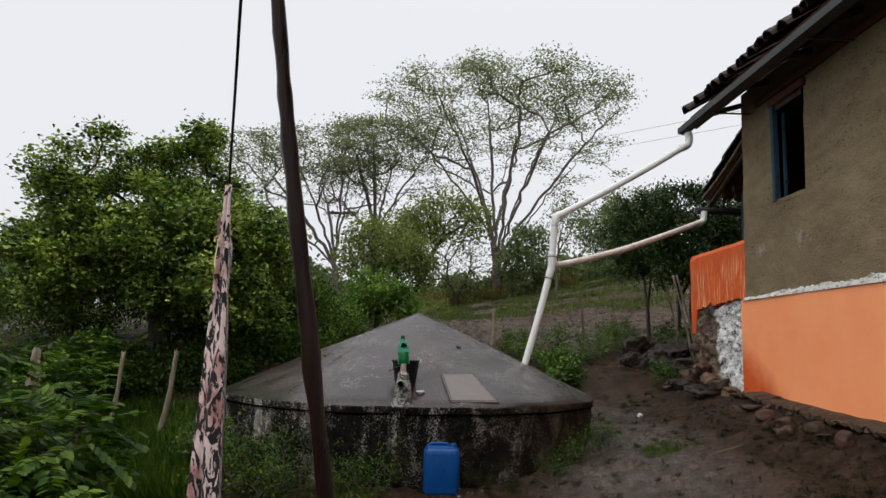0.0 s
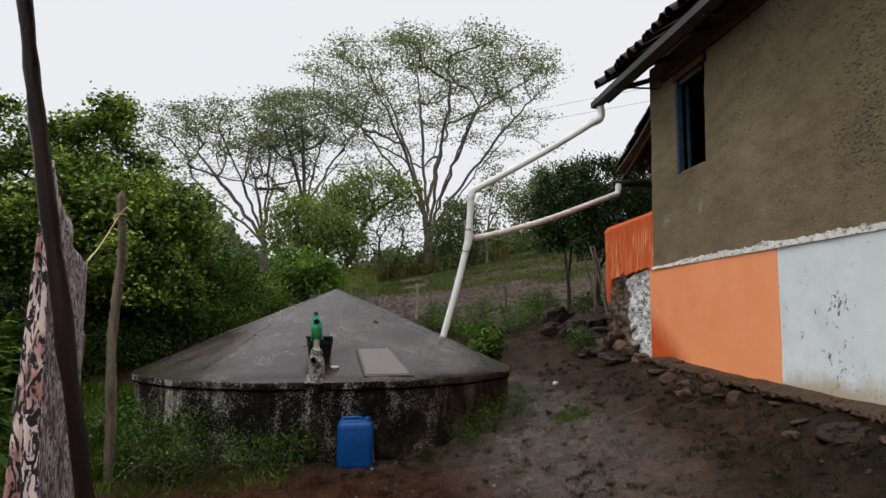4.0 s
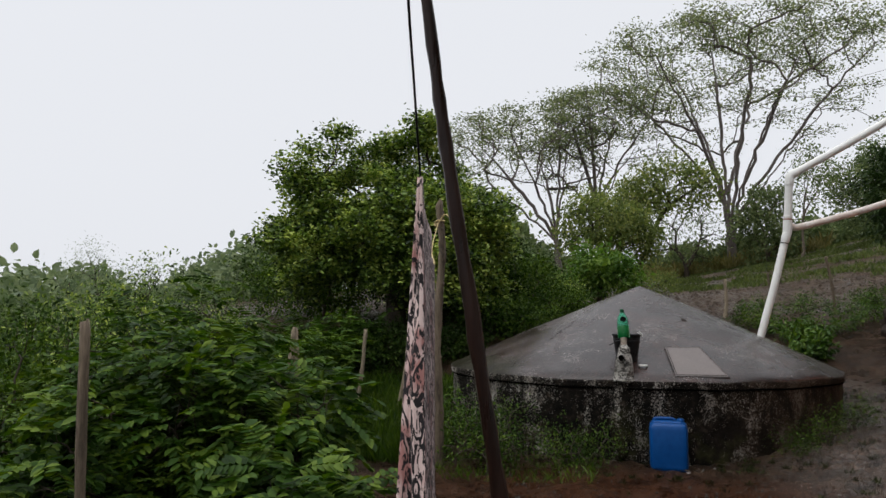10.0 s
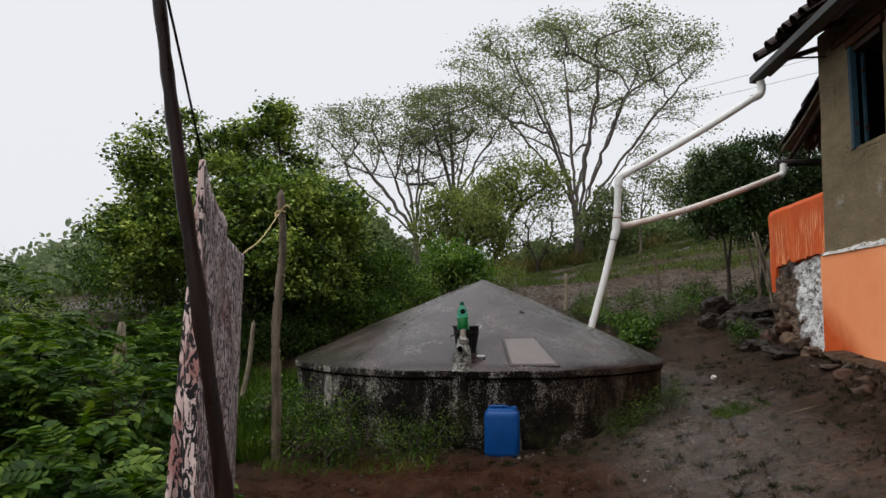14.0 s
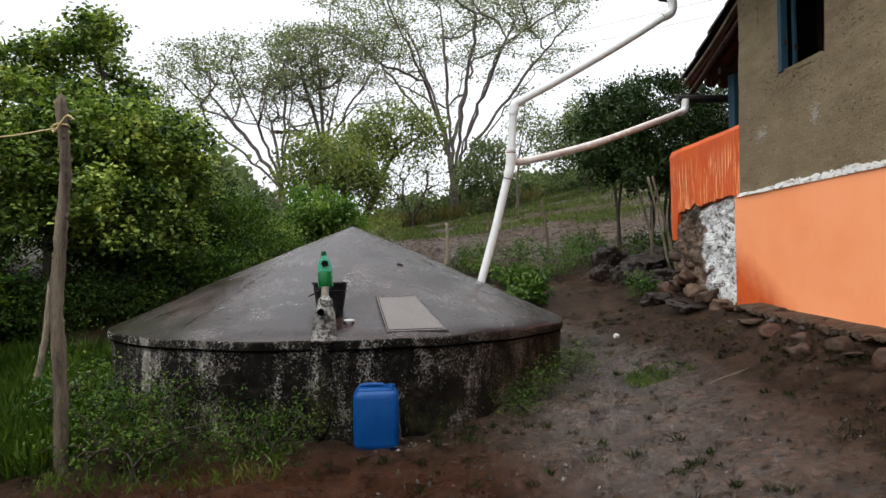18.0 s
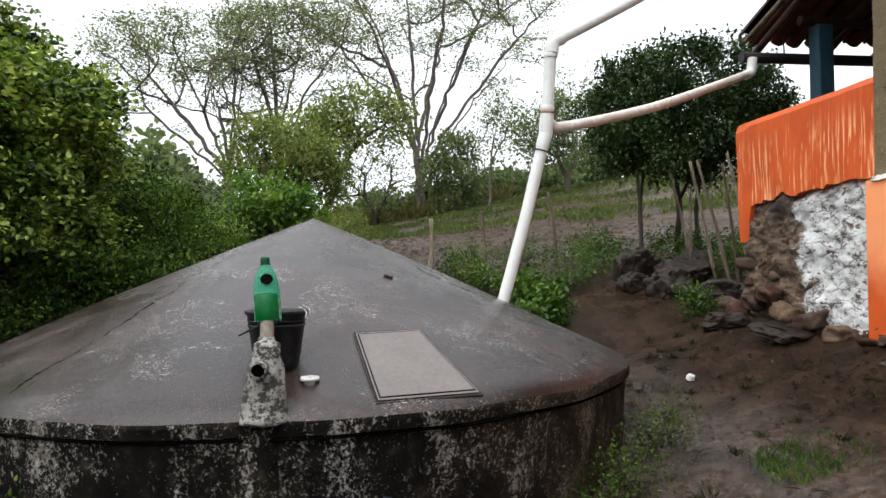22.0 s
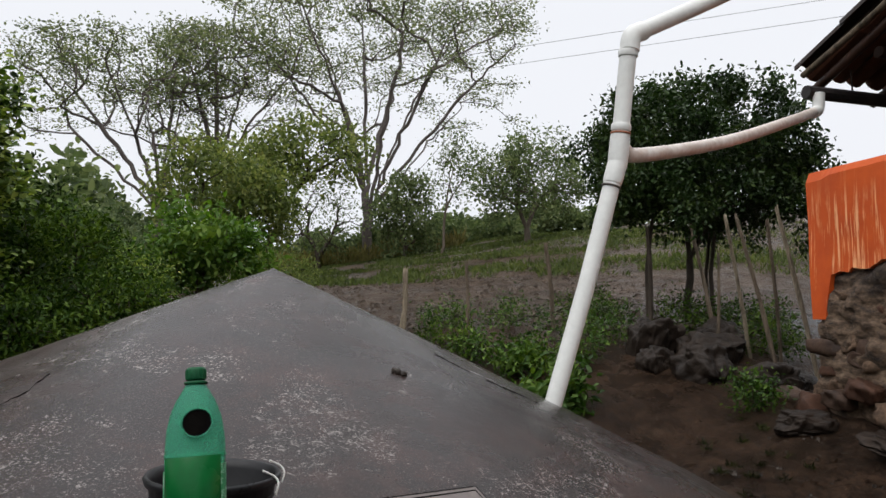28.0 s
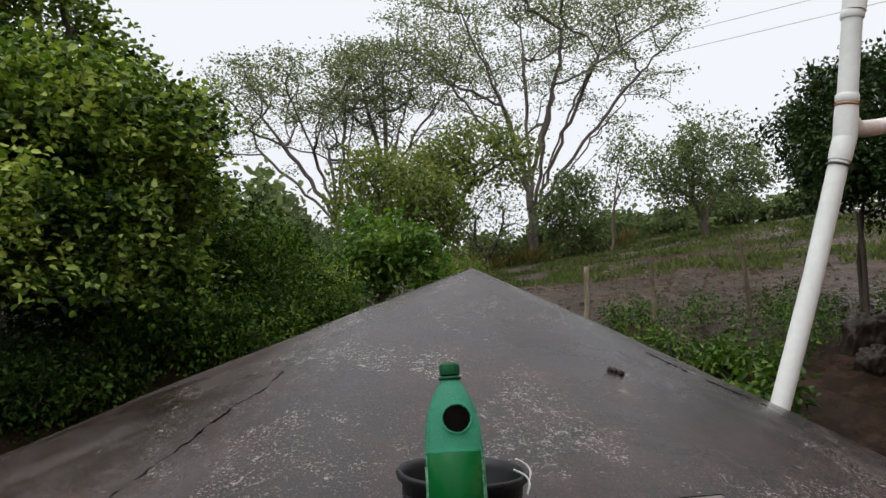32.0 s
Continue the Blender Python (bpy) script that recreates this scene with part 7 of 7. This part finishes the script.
g4 = scatter(RNG, -1.0, 6.0, 19.0, 23.0, 4000)
stuff("dry_grass", grass_mesh("g", g4, RNG, 0.6, None, 0.4, 0.035), G_DRY, "tall dry grass on the crest", "grass")
g5 = scatter(RNG, 2.0, 2.5, -1.75, -1.35, 900, lambda x, y: np.hypot(x - 2.2, y + 1.55) < 0.24)
stuff("grass_tuft", grass_mesh("g", g5, RNG, 0.06, None, 0.7, 0.006), G_GRASS, "small grass tuft in the mud", "grass")


# sprigs trodden into the mud, and thin weeds on the bank below the house
g6 = np.concatenate([p + RNG.normal(size=(int(RNG.integers(10, 34)), 3)) * (0.015, 0.015, 0.0) for p in scatter(RNG, -0.2, 3.0, -5.6, 1.0, 330)])
g6 = np.concatenate([g6, scatter(RNG, 2.35, 3.0, -4.6, -3.1, 900, lambda x, y: patchy(x, y, 3.0, 0.0, 6.0)), scatter(RNG, 2.5, 2.95, -1.3, -0.5, 220, lambda x, y: patchy(x, y, 3.5, 0.05, 8.0))])
g6[:, 2] += 0.02
stuff("mud_sprigs", grass_mesh("g", g6, RNG, 0.045, None, 0.9, 0.007), G_SPRIG, "small dark sprigs of weed in the wet mud", "weeds")


def weed_field():
    """Tall mixed weeds that fill the slope below the yard: feathered leaves near the yard, single ones further off."""
    rng = np.random.default_rng(77)
    out = []
    near = scatter(rng, -7.5, -2.9, -8.5, 1.5, 2700, lambda x, y: x < -3.3 - 0.25 * np.maximum(0, -y - 4))
    far = np.concatenate([scatter(rng, -12, -7.3, -9, 1.5, 1700), scatter(rng, -30, -11, -12, 12, 1500)])
    h = rng.uniform(0.45, 0.95, len(near)) * (0.75 + 0.5 * np.array([noise.noise((a * 0.8, b * 0.8, 5.0)) for a, b in near[:, :2]]))
    for k in range(7):
        f = 0.25 + 0.75 * k / 6
        p = near + np.stack([rng.normal(size=len(near)) * 0.05, rng.normal(size=len(near)) * 0.05, h * f], 1)
        d = rng.normal(size=p.shape)
        d[:, 2] = np.abs(d[:, 2]) * 0.5 + 0.25
        out.append(sprays(rng, p, d, 7, 0.28, 0.07, 0.46))
    hf = rng.uniform(0.35, 0.85, len(far))
    for k in range(16):
        f = 0.12 + 0.88 * k / 15
        p = far + np.stack([rng.normal(size=len(far)) * 0.1, rng.normal(size=len(far)) * 0.1, hf * f], 1)
        d = rng.normal(size=p.shape)
        d[:, 2] = np.abs(d[:, 2]) * 0.4
        out.append(leaf_cloud(p, d, 0.06, 0.3, rng))
    # single tall stalks with a tuft of leaves on top
    tall = np.concatenate([scatter(rng, -9, -4, -7, -2, 46), scatter(rng, -14, -7, -7, 0, 40)])
    th = rng.uniform(1.1, 1.5, len(tall))
    for k in range(14):
        f = 0.6 + 0.4 * k / 13
        p = tall + np.stack([0 * th, 0 * th, th * f], 1)
        out.append(leaf_cloud(p, rng.normal(size=p.shape), 0.07, 0.3, rng))
    for feet, rise in ((tall, th), (near, h)):
        up = np.stack([0 * rise, 0 * rise, rise], 1)
        thin = np.array([0.003, 0.002, 0.0])
        out.append(np.stack([feet, feet + up * 0.3 + thin, feet + up * 0.7 + thin, feet + up, feet + up * 0.7 - thin, feet + up * 0.3 - thin], 1).reshape(-1, 3))
    return np.concatenate(out)


WEEDS = weed_field()
SPLIT = (len(WEEDS) // 6 * 2 // 5) * 6
ORDER = np.random.default_rng(5).permutation(len(WEEDS) // 6)
WEEDS = WEEDS.reshape(-1, 6, 3)[ORDER].reshape(-1, 3)
stuff("weed_field", WEEDS[SPLIT:], G_WEED, "tangle of tall green weeds on the slope", "weeds")
stuff("fresh_weed_field", WEEDS[:SPLIT], G_FRESH, "fresher green weeds among the tangle on the slope", "weeds")


def far_wood(name, seed, spots, leaf, per, size, label):
    rng = np.random.default_rng(seed)
    out = []
    for x, y, r, h in spots:
        z = gz(x, y)
        c = envelope(rng, (x, y, z + h * 0.55), (r, r, h * 0.5), per, 0.7, -0.9, x * 0.3 + y * 0.1, 0.5)
        p = np.repeat(c, 14, 0) + rng.normal(size=(per * 14, 3)) * r * 0.13
        out.append(leaf_cloud(p, rng.normal(size=p.shape), size, 0.6, rng))
    return tagged(leaf_mesh(name, np.concatenate(out), leaf, None), label, "woods", kind="stuff")


rw = random.Random(6)
# far scrub, with haze put into its leaf colour
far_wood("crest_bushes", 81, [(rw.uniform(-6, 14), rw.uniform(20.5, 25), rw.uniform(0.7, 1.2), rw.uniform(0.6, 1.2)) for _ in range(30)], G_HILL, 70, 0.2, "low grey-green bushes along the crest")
far_wood("valley_woods", 82, [(rw.uniform(-40, -14), rw.uniform(-14, 30), rw.uniform(1.5, 3), rw.uniform(1.0, 2.0)) for _ in range(46)], G_GREY, 80, 0.3, "scrub on the slope below, its leaves greyed for mist")
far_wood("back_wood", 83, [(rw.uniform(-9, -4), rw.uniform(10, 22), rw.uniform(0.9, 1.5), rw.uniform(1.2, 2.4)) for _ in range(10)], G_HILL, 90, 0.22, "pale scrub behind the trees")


# ---- misty hills at the horizon ----
def mist_hills():
    m, nt, b = node_mat("emissive_haze_hill")
    # pale emission in place of mist: the haze is in the hills' colour
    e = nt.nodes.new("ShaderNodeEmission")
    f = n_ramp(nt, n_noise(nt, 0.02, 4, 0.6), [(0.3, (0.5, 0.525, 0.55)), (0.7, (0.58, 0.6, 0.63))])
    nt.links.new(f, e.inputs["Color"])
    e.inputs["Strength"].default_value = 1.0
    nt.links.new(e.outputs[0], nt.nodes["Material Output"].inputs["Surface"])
    verts, faces = [], []
    n = 160
    for k in range(n + 1):
        a = radians(-30) + radians(240) * k / n
        h = 8 + 5 * noise.noise((math.cos(a) * 3, math.sin(a) * 3, 2)) + 2 * noise.noise((a * 12, 1, 1))
        verts += [(420 * math.cos(a), 420 * math.sin(a), -60), (430 * math.cos(a), 430 * math.sin(a), h)]
    for k in range(n):
        faces.append((2 * k, 2 * k + 2, 2 * k + 3, 2 * k + 1))
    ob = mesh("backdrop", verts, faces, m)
    return tagged(ob, "far hills on a glowing backdrop, mist painted into the colour", "hills", kind="structure")


mist_hills()


# ---- fences ----
def stake(name, base, top, r, material, seed, label, group):
    b, t = Vector(base), Vector(top)
    mid = b.lerp(t, 0.5) + Vector((0.02, 0.01, 0))
    return knotty_pole(name, [b, mid, t], (r, r * 0.75), material, label, "fence post", seed, 3, None, group)


def on_ground(x, y, sink=0.08):
    return (x, y, gz(x, y) - sink)


stake("fence_post", on_ground(1.15, 3.05), (1.17, 3.07, 1.69), 0.03, PALE_WOOD, 51, "pale thin fence stake by the field", "field fence")
stake("fence_post", on_ground(1.74, 3.1), (1.74, 3.15, 1.78), 0.02, POST_WOOD, 52, "thin weathered fence stake by the field", "field fence")
stake("fence_post", on_ground(2.55, 3.05), (2.46, 3.05, 1.99), 0.022, POST_WOOD, 53, "thin weathered fence stake by the field", "field fence")
stake("leaning_stake", on_ground(3.80, 2.42), (3.58, 2.48, 2.17), 0.02, POST_WOOD, 54, "grey leaning stake of a broken fence", "broken fence")
stake("leaning_stake", on_ground(3.80, 1.97), (3.49, 1.87, 2.16), 0.018, PALE_WOOD, 55, "grey leaning stake of a broken fence", "broken fence")
stake("leaning_stake", on_ground(3.72, 1.55), (3.5, 1.75, 2.15), 0.018, POST_WOOD, 56, "grey leaning stake of a broken fence", "broken fence")
stake("leaning_stake", on_ground(3.85, 1.3), (3.62, 1.45, 2.18), 0.018, PALE_WOOD, 57, "grey leaning stake of a broken fence", "broken fence")
stake("leaning_stake", on_ground(3.9, 1.75), (3.66, 1.6, 2.1), 0.016, POST_WOOD, 66, "grey leaning stake of a broken fence", "broken fence")
stake("leaning_stake", on_ground(3.6, 2.15), (3.66, 2.2, 1.9), 0.015, POST_WOOD, 67, "grey leaning stake of a broken fence", "broken fence")
stake("leaning_stake", on_ground(3.5, 3.0), (3.46, 3.0, 2.2), 0.024, BARK_DARK, 58, "dark slender stake among the bushes", "broken fence")
stake("yard_post", on_ground(-1.06, -6.25, 0.15), (-1.035, -6.25, 1.12), 0.0155, POST_WOOD, 59, "split weathered post at the edge of the yard", "yard fence")
stake("yard_post", on_ground(-2.9, -2.2, 0.1), (-2.72, -2.2, 1.02), 0.04, PALE_WOOD, 60, "forked pale post in the shrubs", "yard fence")
stake("yard_post", on_ground(-2.73, -2.15, 0.1), (-2.71, -2.2, 0.97), 0.03, PALE_WOOD, 61, "forked pale post in the shrubs", "yard fence")
stake("yard_post", on_ground(-2.96, -0.43, 0.1), (-2.83, -0.43, 0.99), 0.024, PALE_WOOD, 62, "pale leaning stake under the tree", "yard fence")
stake("yard_post", on_ground(-2.46, -0.45, 0.1), (-2.3, -0.45, 1.02), 0.03, PALE_WOOD, 63, "pale leaning stake under the tree", "yard fence")
stake("yard_post", on_ground(-2.68, 2.36, 0.1), (-2.64, 2.36, 0.98), 0.06, POST_WOOD, 64, "short grey post beside the cistern", "yard fence")
stake("yard_post", on_ground(-3.2, -2.6, 0.1), (-3.2, -2.6, 0.9), 0.03, POST_WOOD, 65, "weathered post among shrubs", "yard fence")


# ---- stones of the bank ----
def bank_stones():
    rng = random.Random(17)
    spots = [(3.12, 2.3, 0.2, 0.26, BLACK_STONE), (3.2, 1.72, 0.22, 0.2, BLACK_STONE), (3.35, 1.2, 0.2, 0.16, BLACK_STONE), (2.98, 2.02, 0.15, 0.14, GREY_STONE), (3.05, 0.55, 0.16, 0.07, BLACK_STONE), (3.12, -0.05, 0.18, 0.06, BLACK_STONE), (3.45, 2.05, 0.27, 0.18, BLACK_STONE), (3.72, 2.25, 0.18, 0.2, GREY_STONE), (3.5, 1.35, 0.24, 0.09, GREY_STONE), (3.3, 0.95, 0.11, 0.08, STONE), (3.25, 0.7, 0.1, 0.09, RED_STONE)]
    for k in range(14):
        y = -0.75 - 0.34 * k + rng.uniform(-0.06, 0.06)
        spots.append((3.12 + rng.uniform(-0.16, 0.1), y, rng.uniform(0.025, 0.065), rng.uniform(0.012, 0.03), rng.choice([STONE, BLACK_STONE, STONE, BLACK_STONE, RED_STONE])))
    spots += [(3.0, -1.6, 0.09, 0.055, RED_STONE), (2.97, -2.02, 0.08, 0.06, STONE), (3.05, -1.3, 0.1, 0.03, STONE), (3.03, -2.3, 0.07, 0.06, STONE), (2.96, -3.9, 0.13, 0.07, GREY_STONE), (2.98, -2.75, 0.06, 0.07, RED_STONE), (2.9, -2.1, 0.08, 0.06, STONE), (2.85, -3.6, 0.07, 0.03, STONE)]
    for k, (x, y, s, h, mt) in enumerate(spots):
        z = gz(x, y)
        ob = part("bank_stone", stone_bm(rng, (x, y, z + h * 0.2), (s, s * rng.uniform(0.7, 1.1), h), rng.uniform(0, 3), 0.4, 5 if s > 0.12 else 3, 0.8, 8), BOULDER if s > 0.12 else mt, smooth=True)
        tagged(ob, "rough muddy stone on the bank below the house", "stone", "bank stones")


bank_stones()


def earth_ledge():
    """A crumbling lip of trodden earth along the foot of the house, undercut by the rain."""
    rng = random.Random(41)
    n, rows = 240, 7
    verts, faces = [], []
    for i in range(n + 1):
        y = CORNER_Y - 0.02 - 6.0 * i / n
        f = min(1.0, i / 8)
        out = WALL_X - f * (0.2 + 0.06 * noise.noise((y * 1.3, 2.0, 0.4)) + 0.035 * noise.noise((y * 6, 5.0, 0.4)) + 0.02 * noise.noise((y * 17, 1.0, 3.4)))
        top = float(land(3.2, y)) + 0.012 + 0.015 * noise.noise((y * 4, 0.2, 7.0))
        thick = 0.035 + 0.015 * noise.noise((y * 5, 3.0, 1.0))
        for k, (x, z) in enumerate(((WALL_X + 0.03, top + 0.03), (WALL_X - 0.02, top + 0.022), ((WALL_X + out) / 2, top + 0.008), (out + 0.012, top), (out, top - 0.012), (out + 0.006, top - thick), (WALL_X + 0.03, top - thick - 0.05))):
            j = 0.014 if 1 < k < 6 else 0
            verts.append((x + rng.uniform(-j, j), y, z + rng.uniform(-j, j)))
    for i in range(n):
        for k in range(rows - 1):
            a = i * rows + k
            faces.append((a, a + rows, a + rows + 1, a + 1))
    return tagged(mesh("earth_ledge", verts, faces, EARTH, smooth=False), "crumbling lip of trodden earth along the house foot", "soil", kind="structure")


earth_ledge()


def crumbs(name, seed, count, box, size, material, label, keep=None, flat=0.75):
    """Small broken lumps, five-sided, pressed into the ground."""
    rng = random.Random(seed)
    verts, faces = [], []
    for _ in range(count):
        x, y = rng.uniform(box[0], box[1]), rng.uniform(box[2], box[3])
        if math.hypot(x, y) < TANK_R + 0.05 or (keep and not keep(x, y)):
            continue
        s = rng.uniform(*size) * (1.8 if rng.random() < 0.1 else 1)
        z = gz(x, y) + 0.035 * noise.noise((x * 1.4, y * 1.4, 3.1)) + 0.028 * noise.noise((x * 4.5, y * 4.5, 7.7)) + 0.02 * noise.noise((x * 10, y * 10, 1.7)) - s * 0.15
        i, n = len(verts), 5
        a0 = rng.uniform(0, 6)
        for k in range(n):
            a = a0 + 2 * math.pi * k / n
            r = s * rng.uniform(0.7, 1.3)
            verts.append((x + r * math.cos(a), y + r * math.sin(a), z - 0.004))
        for k in range(n):
            a = a0 + 2 * math.pi * (k + 0.3) / n
            r = s * rng.uniform(0.35, 0.8)
            verts.append((x + r * math.cos(a), y + r * math.sin(a), z + s * flat * rng.uniform(0.6, 1.2)))
        for k in range(n):
            j = (k + 1) % n
            faces.append((i + k, i + j, i + n + j, i + n + k))
        faces.append(tuple(i + n + k for k in range(n)))
    ob = mesh(name, verts, faces, material)
    return tagged(ob, label, "soil", kind="stuff")


crumbs("mud_crumbs", 29, 5200, (-1.2, 3.1, -7.0, 0.2), (0.004, 0.014), MUD, "dark clods and crumbs of trampled mud", lambda x, y: noise.noise((x * 1.1, y * 1.1, 9.0)) > -0.25)
crumbs("dark_crumbs", 33, 1700, (-1.0, 3.1, -6.0, 0.6), (0.004, 0.011), BLACK_STONE, "small dark clods strewn on the wet mud", None, 0.8)
crumbs("bank_rubble", 30, 260, (2.75, 3.25, -6.5, -0.7), (0.006, 0.022), MUD, "broken stone and soil along the house foot")
crumbs("pale_chips", 31, 170, (-1.0, 3.0, -5.5, -1.9), (0.004, 0.011), SLAB, "small pale chips strewn on the mud", None, 0.4)
crumbs("field_clods", 32, 900, (0.6, 5.5, 3.2, 9.0), (0.015, 0.045), FIELD_SOIL, "rough clods in the ploughed field")



def litter(seed, count, box, material, size=0.05):
    """Short bits of twig and straw pressed into the mud."""
    rng = np.random.default_rng(seed)
    p = scatter(rng, *box, count)
    p[:, 2] += 0.03
    d = rng.normal(size=p.shape) * (1, 1, 0.12)
    return stuff("twig_litter", leaf_cloud(p, d, size, 0.12, rng), material, "bits of twig and straw trodden into the mud", "litter")


litter(71, 1500, (-1.0, 3.0, -6.0, 1.2), BARK_DARK)
litter(72, 700, (0.9, 2.9, -4.2, 1.0), BARK_DARK, 0.03)
stick = thing("fallen_stick", (2.33, -2.06, gz(2.33, -2.06)), "thin weathered stick lying on the mud", "stick")
tube("stick_body", smooth_line([(2.33, -2.06, gz(2.33, -2.06) + 0.012), (2.48, -2.03, gz(2.48, -2.03) + 0.012), (2.62, -2.0, gz(2.62, -2.0) + 0.012)], 5), 0.005, POST_WOOD, stick, 6)
tagged(part("white_stone", stone_bm(random.Random(5), (2.38, -0.2, gz(2.38, -0.2) + 0.015), (0.028, 0.024, 0.022), 0.4, 0.3), WHITE_PLASTIC), "small white stone on the muddy path", "stone")

# ---- power wires ----
for k, dz in enumerate((0.0, -0.27)):
    a, b = Vector((-50.0, 42.9, 2.4 + dz)), Vector((24.0, -4.1, 7.5 + dz * 1.2))
    w = thing("power_wire", tuple(a), "thin grey overhead wire", "wire", "power wires")
    tube("strand", [a.lerp(b, f) for f in [i / 12 for i in range(13)]], 0.0045, WIRE, w, 5)
